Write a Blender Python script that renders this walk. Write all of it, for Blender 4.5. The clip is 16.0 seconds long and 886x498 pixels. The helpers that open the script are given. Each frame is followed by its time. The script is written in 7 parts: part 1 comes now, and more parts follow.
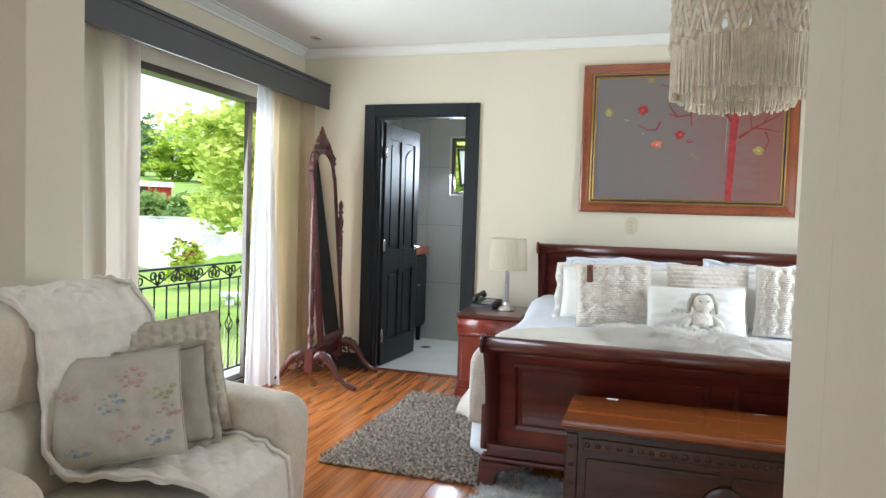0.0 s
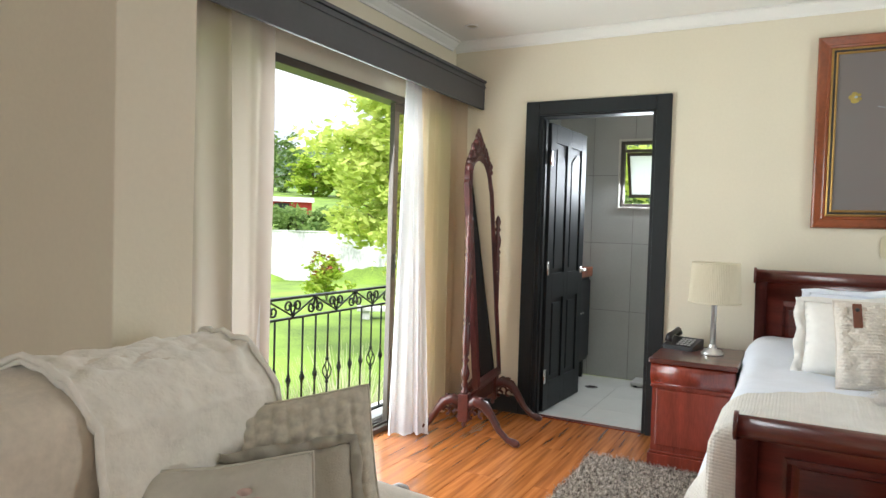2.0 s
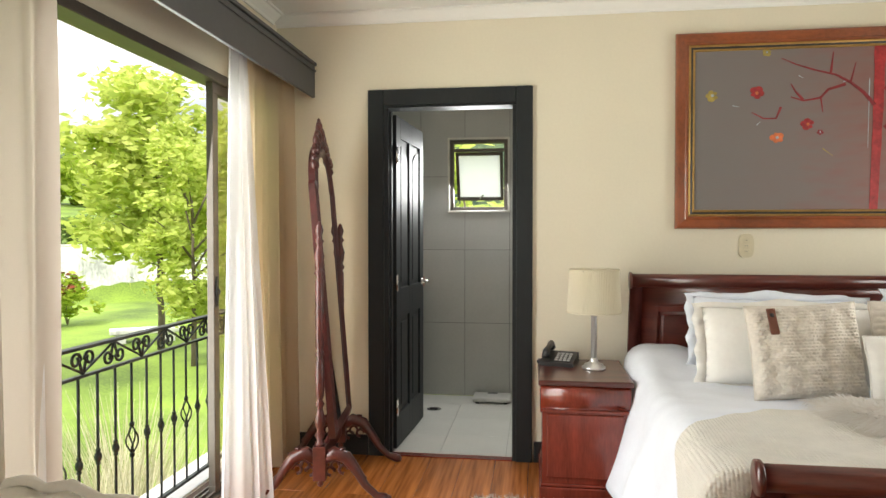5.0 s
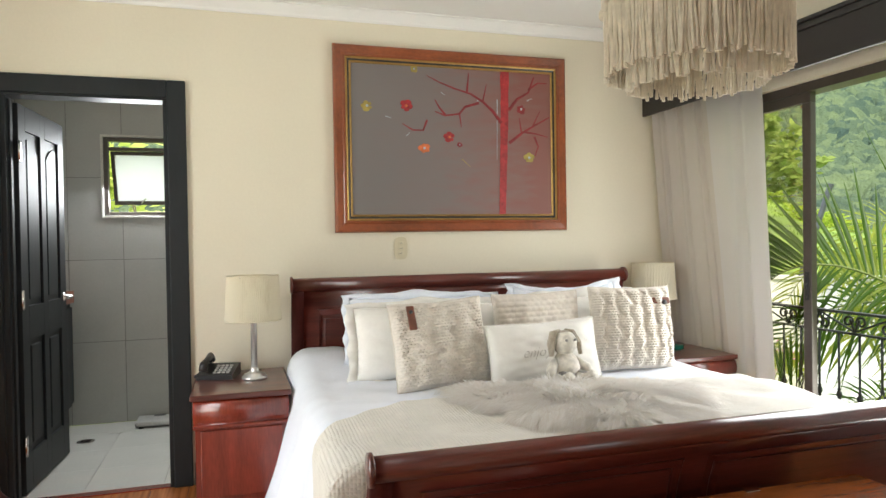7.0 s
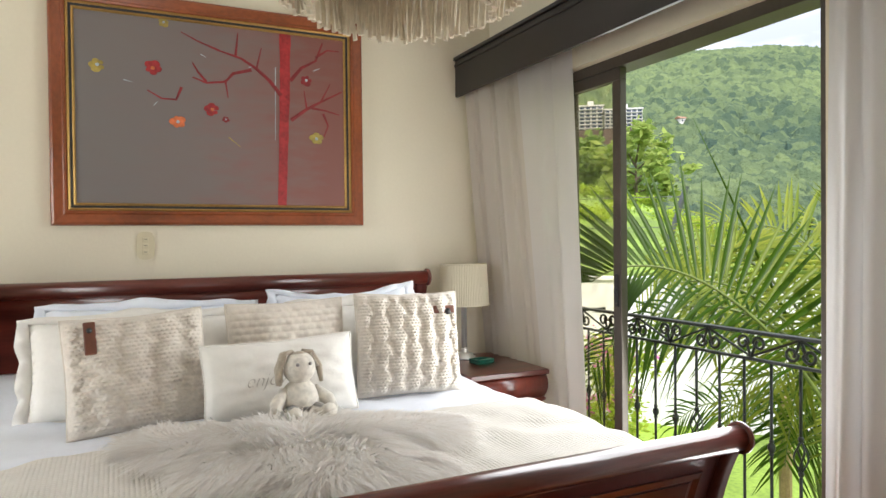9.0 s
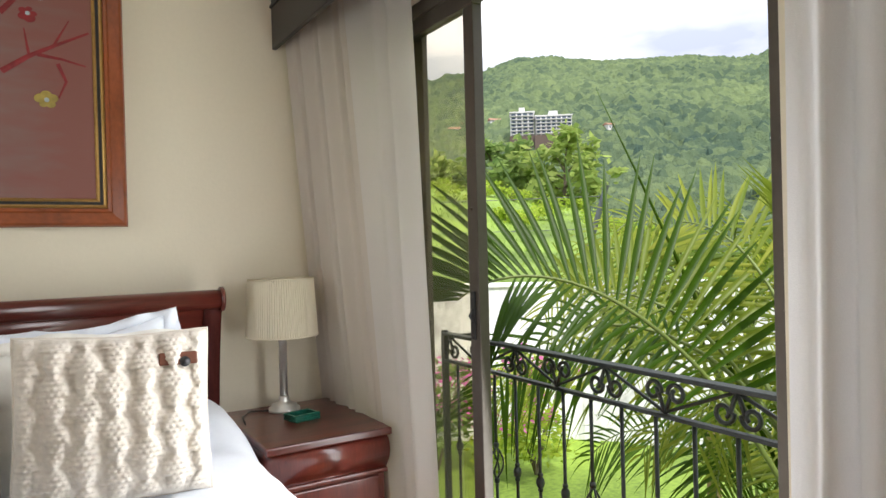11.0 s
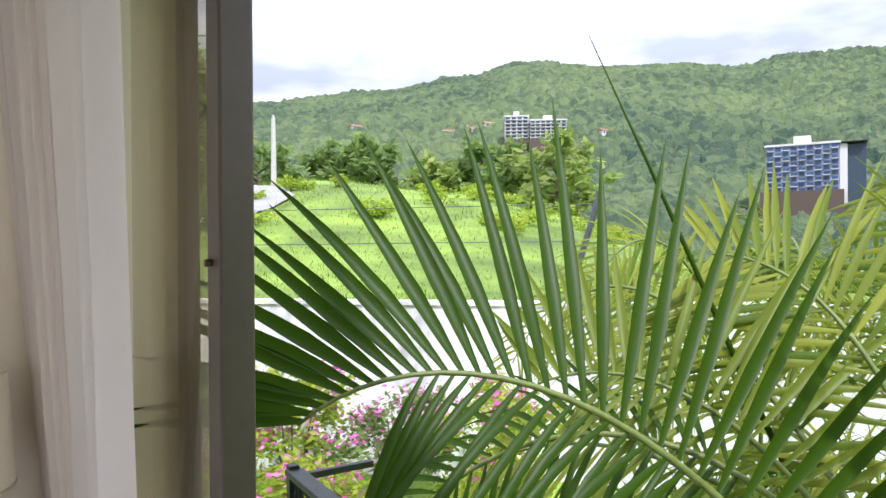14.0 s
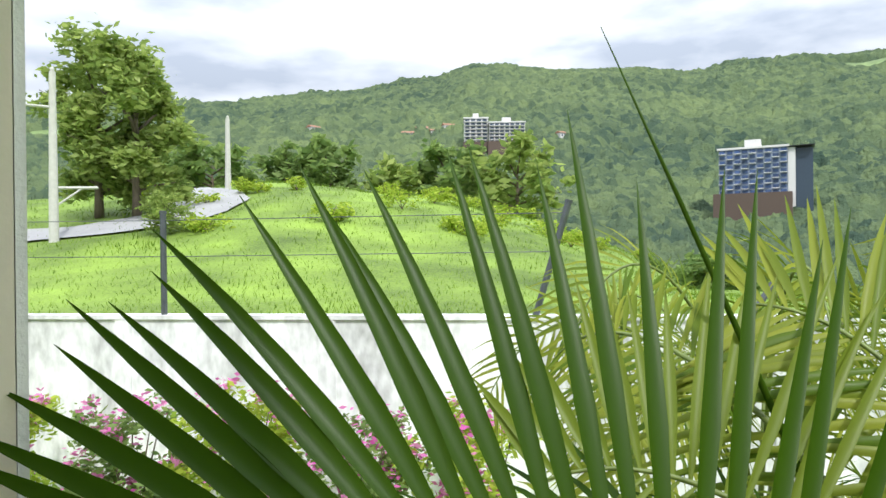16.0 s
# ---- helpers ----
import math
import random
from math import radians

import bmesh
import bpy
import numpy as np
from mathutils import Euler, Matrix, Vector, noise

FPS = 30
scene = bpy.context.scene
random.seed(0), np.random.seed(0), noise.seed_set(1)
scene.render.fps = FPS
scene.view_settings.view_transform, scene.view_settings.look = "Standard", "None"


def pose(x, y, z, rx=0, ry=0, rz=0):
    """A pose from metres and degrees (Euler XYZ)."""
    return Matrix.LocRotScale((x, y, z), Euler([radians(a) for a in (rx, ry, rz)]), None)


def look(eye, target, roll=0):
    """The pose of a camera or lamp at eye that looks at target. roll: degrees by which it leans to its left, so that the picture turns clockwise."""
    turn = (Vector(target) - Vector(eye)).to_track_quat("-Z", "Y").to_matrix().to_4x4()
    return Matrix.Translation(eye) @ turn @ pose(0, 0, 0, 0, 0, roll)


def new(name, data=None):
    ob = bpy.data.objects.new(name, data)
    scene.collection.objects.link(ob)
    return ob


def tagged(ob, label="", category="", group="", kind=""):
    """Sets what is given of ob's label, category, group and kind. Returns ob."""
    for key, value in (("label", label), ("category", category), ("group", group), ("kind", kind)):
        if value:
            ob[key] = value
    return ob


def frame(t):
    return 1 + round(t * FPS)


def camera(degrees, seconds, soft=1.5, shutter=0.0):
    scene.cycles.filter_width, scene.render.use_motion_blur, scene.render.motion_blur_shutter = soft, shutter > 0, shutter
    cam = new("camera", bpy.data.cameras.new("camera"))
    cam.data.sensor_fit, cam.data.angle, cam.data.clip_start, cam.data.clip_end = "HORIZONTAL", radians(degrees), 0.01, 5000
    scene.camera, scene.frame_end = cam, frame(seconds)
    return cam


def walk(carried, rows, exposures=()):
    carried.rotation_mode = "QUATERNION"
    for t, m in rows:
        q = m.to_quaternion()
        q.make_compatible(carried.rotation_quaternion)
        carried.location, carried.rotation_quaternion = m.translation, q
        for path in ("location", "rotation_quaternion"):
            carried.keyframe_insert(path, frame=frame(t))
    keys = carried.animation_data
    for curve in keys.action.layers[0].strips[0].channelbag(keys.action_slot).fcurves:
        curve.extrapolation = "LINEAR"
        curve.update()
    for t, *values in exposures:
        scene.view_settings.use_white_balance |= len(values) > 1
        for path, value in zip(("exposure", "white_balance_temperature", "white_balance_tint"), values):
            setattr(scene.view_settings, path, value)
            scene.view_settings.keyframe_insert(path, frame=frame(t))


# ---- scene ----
cam = camera(66.9, 16.0)
PATH = [
    (0, (2.833, -5.13, 1.273), (2.251, -3.218, 1.181), 1.9),
    (0.5, (2.759, -4.958, 1.276), (1.982, -3.117, 1.189), 1.8),
    (1, (2.617, -4.774, 1.3), (1.735, -2.981, 1.22), 1.8),
    (1.5, (2.45, -4.598, 1.282), (1.549, -2.814, 1.211), 1.6),
    (2, (2.277, -4.42, 1.3), (1.341, -2.654, 1.234), 1.7),
    (2.5, (2.054, -4.331, 1.305), (1.146, -2.55, 1.24), 1.5),
    (3, (1.912, -4.249, 1.309), (1.046, -2.447, 1.246), 1.2),
    (5.5, (1.536, -3.884, 1.324), (1.478, -1.885, 1.288), -0.2),
    (6, (1.57, -3.877, 1.325), (1.738, -1.884, 1.298), -0.4),
    (6.5, (1.635, -3.87, 1.312), (2.047, -1.913, 1.285), -0.8),
    (7, (1.805, -3.869, 1.309), (2.385, -1.955, 1.281), -0.9),
    (7.5, (2.01, -3.86, 1.305), (2.692, -1.98, 1.277), -0.9),
    (8, (2.195, -3.778, 1.293), (2.952, -1.927, 1.257), -0.7),
    (8.5, (2.388, -3.619, 1.328), (3.203, -1.794, 1.275), -0.4),
    (9, (2.602, -3.472, 1.276), (3.472, -1.671, 1.248), -0.6),
    (11.5, (3.701, -2.605, 1.258), (4.764, -0.911, 1.241), -1.0),
    (12, (3.894, -2.436, 1.264), (4.972, -0.751, 1.242), -0.4),
    (12.5, (4.079, -2.286, 1.279), (5.135, -0.587, 1.258), -0.5),
    (13, (4.236, -2.103, 1.289), (5.298, -0.408, 1.282), -0.9),
    (13.5, (4.363, -1.945, 1.328), (5.447, -0.264, 1.318), -0.6),
    (14, (4.487, -1.779, 1.381), (5.543, -0.081, 1.375), -0.4),
    (14.5, (4.563, -1.634, 1.434), (5.635, 0.054, 1.428), -0.6),
    (15, (4.597, -1.552, 1.482), (5.716, 0.105, 1.477), -0.8),
    (15.5, (4.658, -1.447, 1.498), (5.809, 0.189, 1.495), -1.0),
    (16, (4.739, -1.328, 1.513), (5.895, 0.304, 1.51), -0.6),
]
EXPOSURES = [(0, 0.32, 5550, 11), (1, 0.26, 5700, 11), (2, 0.19, 5950, 12), (3, 0.09, 6300, 10), (5.5, 0.13, 6600, 13), (7, 0.17, 6300, 13), (9, 0.05, 6250, 15), (11.5, -0.19, 6250, 16), (12.5, -0.18, 5950, 20), (14, -0.16, 5800, 21), (16, -0.40, 6050, 11)]
walk(cam, [(t, look(eye, target, roll)) for t, eye, target, roll in PATH], EXPOSURES)

# ---- world, sun, large lights ----
world = bpy.data.worlds.new("sky_world")
scene.world = world
world.use_nodes = True
wn, wl = world.node_tree.nodes, world.node_tree.links
wn.clear()
w_out, w_bg = wn.new("ShaderNodeOutputWorld"), wn.new("ShaderNodeBackground")
w_sky, w_tc = wn.new("ShaderNodeTexSky"), wn.new("ShaderNodeTexCoord")
w_sky.sky_type, w_sky.sun_disc = "NISHITA", False
SUN_UP, SUN_AZ = 52.0, 195.0
w_sky.sun_elevation, w_sky.sun_rotation = radians(SUN_UP), radians(SUN_AZ)
w_map = wn.new("ShaderNodeMapping")
w_map.inputs["Scale"].default_value = (1.0, 1.0, 3.2)
w_noise = wn.new("ShaderNodeTexNoise")
w_noise.inputs["Scale"].default_value, w_noise.inputs["Detail"].default_value = 2.6, 7.0
w_ramp = wn.new("ShaderNodeValToRGB")
w_ramp.color_ramp.elements[0].position, w_ramp.color_ramp.elements[1].position = 0.22, 0.38
w_noise2 = wn.new("ShaderNodeTexNoise")
w_noise2.inputs["Scale"].default_value, w_noise2.inputs["Detail"].default_value = 3.4, 6.0
w_ramp2 = wn.new("ShaderNodeValToRGB")
w_ramp2.color_ramp.elements[0].position, w_ramp2.color_ramp.elements[1].position = 0.38, 0.62
w_ramp2.color_ramp.elements[0].color, w_ramp2.color_ramp.elements[1].color = (5.2, 5.7, 6.4, 1), (10.5, 10.6, 10.6, 1)
w_mix = wn.new("ShaderNodeMixRGB")
wl.new(w_tc.outputs["Generated"], w_map.inputs["Vector"])
wl.new(w_map.outputs["Vector"], w_noise.inputs["Vector"])
wl.new(w_map.outputs["Vector"], w_noise2.inputs["Vector"])
wl.new(w_noise.outputs["Fac"], w_ramp.inputs["Fac"])
wl.new(w_noise2.outputs["Fac"], w_ramp2.inputs["Fac"])
wl.new(w_ramp.outputs["Color"], w_mix.inputs["Fac"])
wl.new(w_sky.outputs["Color"], w_mix.inputs["Color1"])
w_sep, w_up, w_zen = wn.new("ShaderNodeSeparateXYZ"), wn.new("ShaderNodeMath"), wn.new("ShaderNodeVectorMath")
w_up.operation, w_up.use_clamp = "MULTIPLY_ADD", False
w_up.inputs[1].default_value, w_up.inputs[2].default_value = 1.9, 0.62
w_zen.operation = "SCALE"
wl.new(w_tc.outputs["Generated"], w_sep.inputs[0])
wl.new(w_sep.outputs["Z"], w_up.inputs[0])
wl.new(w_ramp2.outputs["Color"], w_zen.inputs[0])
wl.new(w_up.outputs[0], w_zen.inputs["Scale"])
wl.new(w_zen.outputs["Vector"], w_mix.inputs["Color2"])
wl.new(w_mix.outputs["Color"], w_bg.inputs["Color"])
w_bg.inputs["Strength"].default_value = 0.15
wl.new(w_bg.outputs["Background"], w_out.inputs["Surface"])

sun = new("sun", bpy.data.lights.new("sun", "SUN"))
sun.data.energy, sun.data.angle, sun.data.color = 5.0, radians(3.0), (1.0, 0.95, 0.86)
sun.matrix_world = look((0, 0, 30), (30 * math.sin(radians(SUN_AZ + 180)) / math.tan(radians(SUN_UP)),
                                     30 * math.cos(radians(SUN_AZ + 180)) / math.tan(radians(SUN_UP)), 0))


def area_lamp(name, eye, target, wide, high, power, color):
    lamp = new(name, bpy.data.lights.new(name, "AREA"))
    lamp.data.shape, lamp.data.size, lamp.data.size_y = "RECTANGLE", wide, high
    lamp.data.energy, lamp.data.color = power, color
    lamp.matrix_world = look(eye, target)
    return lamp


# area lamps for the skylight through the two glazed doors and the bathroom window
area_lamp("sky_light_west", (-0.106, -1.37, 1.08), (3.0, -1.37, 0.7), 1.45, 1.9, 54, (0.98, 1.0, 0.95))
area_lamp("sky_light_east", (4.64, -1.6, 1.08), (2.0, -1.6, 0.7), 0.95, 1.9, 36, (0.98, 1.0, 0.95))
# added fill from the unseen south end; no window there
area_lamp("fill_light_south", (1.6, -8.85, 1.5), (1.6, -3.0, 1.2), 3.0, 1.8, 38, (0.94, 1.0, 0.98))
area_lamp("sky_light_bath", (1.1, 1.5, 1.8), (1.1, 0.0, 0.8), 0.45, 0.5, 19, (0.96, 1.0, 0.98))

# ---- materials ----


def mat(name, color, rough=0.5, metal=0.0, var=0.12, scale=6.0, fine=60.0, bump=0.0, bump_scale=200.0,
        stretch=(1, 1, 1), tint=None, sheen=0.0, coat=0.0, spread=0.0, spec=0.5, emit=None):
    """A surface with two scales of colour variation and a fine relief."""
    m = bpy.data.materials.new(name)
    m.use_nodes = True
    n, l = m.node_tree.nodes, m.node_tree.links
    b = n["Principled BSDF"]
    tc, mp = n.new("ShaderNodeTexCoord"), n.new("ShaderNodeMapping")
    mp.inputs["Scale"].default_value = stretch
    l.new(tc.outputs["Object"], mp.inputs["Vector"])
    big, small = n.new("ShaderNodeTexNoise"), n.new("ShaderNodeTexNoise")
    big.inputs["Scale"].default_value, big.inputs["Detail"].default_value = scale, 3
    small.inputs["Scale"].default_value, small.inputs["Detail"].default_value = fine, 2
    l.new(mp.outputs["Vector"], big.inputs["Vector"])
    l.new(mp.outputs["Vector"], small.inputs["Vector"])
    add = n.new("ShaderNodeMath")
    add.operation = "ADD"
    half = n.new("ShaderNodeMath")
    half.operation = "MULTIPLY"
    half.inputs[1].default_value = 0.5
    l.new(small.outputs["Fac"], half.inputs[0])
    l.new(big.outputs["Fac"], add.inputs[0])
    l.new(half.outputs[0], add.inputs[1])
    ramp = n.new("ShaderNodeValToRGB")
    lo = [c * (1 - var) for c in color]
    hi = [min(1, c * (1 + var)) for c in (tint or color)]
    ramp.color_ramp.elements[0].position, ramp.color_ramp.elements[1].position = 0.5, 1.0
    ramp.color_ramp.elements[0].color, ramp.color_ramp.elements[1].color = (*lo, 1), (*hi, 1)
    l.new(add.outputs[0], ramp.inputs["Fac"])
    out = ramp.outputs["Color"]
    if spread:
        info, hsv, mr = n.new("ShaderNodeObjectInfo"), n.new("ShaderNodeHueSaturation"), n.new("ShaderNodeMapRange")
        mr.inputs["To Min"].default_value, mr.inputs["To Max"].default_value = 1 - spread, 1 + spread
        l.new(info.outputs["Random"], mr.inputs["Value"])
        l.new(mr.outputs["Result"], hsv.inputs["Value"])
        l.new(out, hsv.inputs["Color"])
        out = hsv.outputs["Color"]
    l.new(out, b.inputs["Base Color"])
    b.inputs["Roughness"].default_value, b.inputs["Metallic"].default_value = rough, metal
    b.inputs["Specular IOR Level"].default_value = spec
    if sheen:
        b.inputs["Sheen Weight"].default_value = sheen
    if coat:
        b.inputs["Coat Weight"].default_value, b.inputs["Coat Roughness"].default_value = coat, 0.12
    if emit:
        b.inputs["Emission Color"].default_value, b.inputs["Emission Strength"].default_value = (*emit[0], 1), emit[1]
    if bump:
        bn, tex = n.new("ShaderNodeBump"), n.new("ShaderNodeTexNoise")
        tex.inputs["Scale"].default_value, tex.inputs["Detail"].default_value = bump_scale, 3
        l.new(mp.outputs["Vector"], tex.inputs["Vector"])
        bn.inputs["Strength"].default_value, bn.inputs["Distance"].default_value = bump, 0.004
        l.new(tex.outputs["Fac"], bn.inputs["Height"])
        l.new(bn.outputs["Normal"], b.inputs["Normal"])
    return m


def glass(name, tint=(1, 1, 1), rough=0.0, alpha=0.9):
    """Thin window glass: mostly clear, with a gloss."""
    m = bpy.data.materials.new(name)
    m.use_nodes = True
    n, l = m.node_tree.nodes, m.node_tree.links
    n.clear()
    o, tr, gl, mx = (n.new("ShaderNode" + k) for k in ("OutputMaterial", "BsdfTransparent", "BsdfGlossy", "MixShader"))
    tr.inputs["Color"].default_value = (*tint, 1)
    gl.inputs["Roughness"].default_value = rough
    lw, pw, ad = n.new("ShaderNodeLayerWeight"), n.new("ShaderNodeMath"), n.new("ShaderNodeMath")
    pw.operation, pw.inputs[1].default_value = "POWER", 4.2
    ad.operation, ad.inputs[1].default_value, ad.inputs[2].default_value = "MULTIPLY_ADD", 0.9, 0.03
    l.new(lw.outputs["Facing"], pw.inputs[0])
    l.new(pw.outputs[0], ad.inputs[0])
    l.new(ad.outputs[0], mx.inputs["Fac"])
    l.new(tr.outputs["BSDF"], mx.inputs[1])
    l.new(gl.outputs["BSDF"], mx.inputs[2])
    l.new(mx.outputs["Shader"], o.inputs["Surface"])
    return m


def cloth(name, color, see=0.25, glow=0.3, bump=0.3, scale=400.0):
    """Thin cloth: diffuse, lets light through; see: the share that is open weave."""
    m = bpy.data.materials.new(name)
    m.use_nodes = True
    n, l = m.node_tree.nodes, m.node_tree.links
    n.clear()
    o, df, tl, tr, m1, m2 = (n.new("ShaderNode" + k) for k in ("OutputMaterial", "BsdfDiffuse", "BsdfTranslucent", "BsdfTransparent", "MixShader", "MixShader"))
    tc, nz, bp, rp = (n.new("ShaderNode" + k) for k in ("TexCoord", "TexNoise", "Bump", "ValToRGB"))
    nz.inputs["Scale"].default_value = scale
    l.new(tc.outputs["Object"], nz.inputs["Vector"])
    rp.color_ramp.elements[0].color, rp.color_ramp.elements[1].color = (*[c * 0.9 for c in color], 1), (*color, 1)
    l.new(nz.outputs["Fac"], rp.inputs["Fac"])
    l.new(nz.outputs["Fac"], bp.inputs["Height"])
    bp.inputs["Strength"].default_value, bp.inputs["Distance"].default_value = bump, 0.002
    for s in (df, tl):
        l.new(rp.outputs["Color"], s.inputs["Color"])
        l.new(bp.outputs["Normal"], s.inputs["Normal"])
    m1.inputs["Fac"].default_value, m2.inputs["Fac"].default_value = glow, see
    l.new(df.outputs["BSDF"], m1.inputs[1])
    l.new(tl.outputs["BSDF"], m1.inputs[2])
    l.new(m1.outputs["Shader"], m2.inputs[1])
    l.new(tr.outputs["BSDF"], m2.inputs[2])
    l.new(m2.outputs["Shader"], o.inputs["Surface"])
    return m


def leaf_mat(name, lo, hi, glow=0.35, rough=0.5):
    m = bpy.data.materials.new(name)
    m.use_nodes = True
    n, l = m.node_tree.nodes, m.node_tree.links
    n.clear()
    o, df, tl, gl, m1, m2 = (n.new("ShaderNode" + k) for k in ("OutputMaterial", "BsdfDiffuse", "BsdfTranslucent", "BsdfGlossy", "MixShader", "MixShader"))
    ge, rp = n.new("ShaderNodeNewGeometry"), n.new("ShaderNodeValToRGB")
    rp.color_ramp.elements[0].color, rp.color_ramp.elements[1].color = (*lo, 1), (*hi, 1)
    l.new(ge.outputs["Random Per Island"], rp.inputs["Fac"])
    l.new(rp.outputs["Color"], df.inputs["Color"])
    l.new(rp.outputs["Color"], tl.inputs["Color"])
    gl.inputs["Roughness"].default_value = rough
    m1.inputs["Fac"].default_value, m2.inputs["Fac"].default_value = glow, 0.012
    l.new(df.outputs["BSDF"], m1.inputs[1])
    l.new(tl.outputs["BSDF"], m1.inputs[2])
    l.new(m1.outputs["Shader"], m2.inputs[1])
    l.new(gl.outputs["BSDF"], m2.inputs[2])
    l.new(m2.outputs["Shader"], o.inputs["Surface"])
    return m


M_WALL = mat("wall_paint", (0.765, 0.70, 0.56), 0.75, var=0.03, scale=1.2, bump=0.12, bump_scale=90)
M_WALL_OUT = mat("exterior_plaster", (0.72, 0.72, 0.70), 0.85, var=0.08, scale=3, bump=0.6, bump_scale=120)
M_CEIL = mat("ceiling_white", (0.84, 0.83, 0.80), 0.8, var=0.02, scale=1.0, bump=0.06, bump_scale=80)
M_TRIM = mat("charcoal_paint", (0.017, 0.020, 0.022), 0.5, spec=0.3, var=0.15, scale=4, bump=0.08, bump_scale=60, stretch=(1, 1, 0.3))
M_VAL = mat("charcoal_board", (0.055, 0.056, 0.062), 0.45, var=0.12, scale=3)
M_ALU = mat("bronze_aluminium", (0.10, 0.085, 0.072), 0.42, metal=0.4, var=0.12)
M_GLASS = glass("window_glass", (0.90, 0.87, 0.78))
M_MAHOG = mat("mahogany", (0.105, 0.020, 0.013), 0.28, var=0.45, scale=3, fine=30, stretch=(0.6, 6, 6), bump=0.05, bump_scale=40, coat=0.5)
M_MAHOG_V = mat("mahogany_upright", (0.115, 0.022, 0.014), 0.28, var=0.45, scale=3, fine=30, stretch=(6, 6, 0.6), bump=0.05, bump_scale=40, coat=0.5)
M_CHERRY = mat("cherry_red_wood", (0.20, 0.030, 0.016), 0.25, var=0.35, scale=3, fine=30, stretch=(5, 5, 0.7), bump=0.04, bump_scale=40, coat=0.6)
M_FRAME = mat("picture_frame_wood", (0.25, 0.062, 0.018), 0.3, var=0.35, scale=4, fine=40, stretch=(1, 6, 1), bump=0.06, coat=0.5)
M_GOLD = mat("gilt", (0.46, 0.28, 0.09), 0.4, metal=0.7, var=0.2)
M_PLANK = mat("tigerwood_plank", (0.29, 0.080, 0.018), 0.18, var=0.36, scale=6, fine=15, stretch=(3.4, 0.15, 1), tint=(0.50, 0.175, 0.042), bump=0.03, bump_scale=30, coat=0.5, spread=0.16)
M_JOINT = mat("dark_joint", (0.05, 0.02, 0.01), 0.6)
M_TILE = mat("grey_tile", (0.44, 0.45, 0.43), 0.25, var=0.05, scale=3, spread=0.03)
M_TILE_F = mat("pale_floor_tile", (0.66, 0.66, 0.62), 0.2, var=0.05, scale=3, spread=0.03)
M_GROUT = mat("grout", (0.20, 0.20, 0.19), 0.8)
# this white carries the blue cast of window daylight in its base colour
M_WHITE = mat("white_cotton", (0.82, 0.86, 0.94), 0.85, var=0.03, scale=8, bump=0.25, bump_scale=160, sheen=0.2)
M_IVORY = mat("ivory_cotton", (0.85, 0.83, 0.78), 0.85, var=0.04, scale=8, bump=0.25, bump_scale=160, sheen=0.2)
M_KNIT = mat("cream_wool", (0.72, 0.66, 0.58), 0.95, var=0.08, scale=30, bump=0.35, bump_scale=300, sheen=0.3)
M_SOFA = mat("beige_suede", (0.70, 0.625, 0.525), 0.9, var=0.14, scale=7, bump=0.35, bump_scale=120, sheen=0.35)
M_THROW = mat("cream_throw", (0.87, 0.83, 0.75), 0.95, var=0.06, scale=14, bump=0.6, bump_scale=90, sheen=0.3)
M_IRON = mat("wrought_iron", (0.040, 0.046, 0.045), 0.42, metal=0.4, var=0.2, scale=20, bump=0.2, bump_scale=90)
M_CHROME = mat("chrome", (0.75, 0.75, 0.74), 0.12, metal=1.0, var=0.03)
M_LAMPCOL = mat("brushed_silver", (0.78, 0.77, 0.74), 0.32, metal=0.75, var=0.05)
M_MIRROR = mat("mirror_glass", (0.88, 0.88, 0.87), 0.01, metal=1.0, var=0.0)
M_PLASTIC = mat("cream_plastic", (0.64, 0.57, 0.40), 0.4, var=0.05)
M_BLACK = mat("black_plastic", (0.02, 0.02, 0.022), 0.35)

# ---- shape helpers ----


def part(name, bm, material, parent=None, label="", smooth=False, at=None):
    me = bpy.data.meshes.new(name)
    bm.normal_update()
    bm.to_mesh(me)
    bm.free()
    if smooth:
        me.polygons.foreach_set("use_smooth", [True] * len(me.polygons))
    me.materials.append(material)
    ob = new(name, me)
    if parent is not None:
        ob.parent = parent
    if at is not None:
        ob.matrix_local = at
    if label:
        ob["label"] = label
    return ob


def thing(name, m, label, category, group="", kind=""):
    ob = new(name)
    ob.empty_display_size = 0.1
    ob.matrix_world = m
    return tagged(ob, label, category, group, kind)


def box(bm, x0, x1, y0, y1, z0, z1, bevel=0.0, seg=2):
    r = bmesh.ops.create_cube(bm, size=1.0)
    vs = r["verts"]
    bmesh.ops.scale(bm, vec=(abs(x1 - x0), abs(y1 - y0), abs(z1 - z0)), verts=vs)
    bmesh.ops.translate(bm, vec=((x0 + x1) / 2, (y0 + y1) / 2, (z0 + z1) / 2), verts=vs)
    if bevel:
        es = list({e for v in vs for e in v.link_edges})
        bmesh.ops.bevel(bm, geom=es, offset=bevel, segments=seg, affect="EDGES", profile=0.5)
    return bm


def a_box(x0, x1, y0, y1, z0, z1, bevel=0.0, seg=2):
    return box(bmesh.new(), x0, x1, y0, y1, z0, z1, bevel, seg)


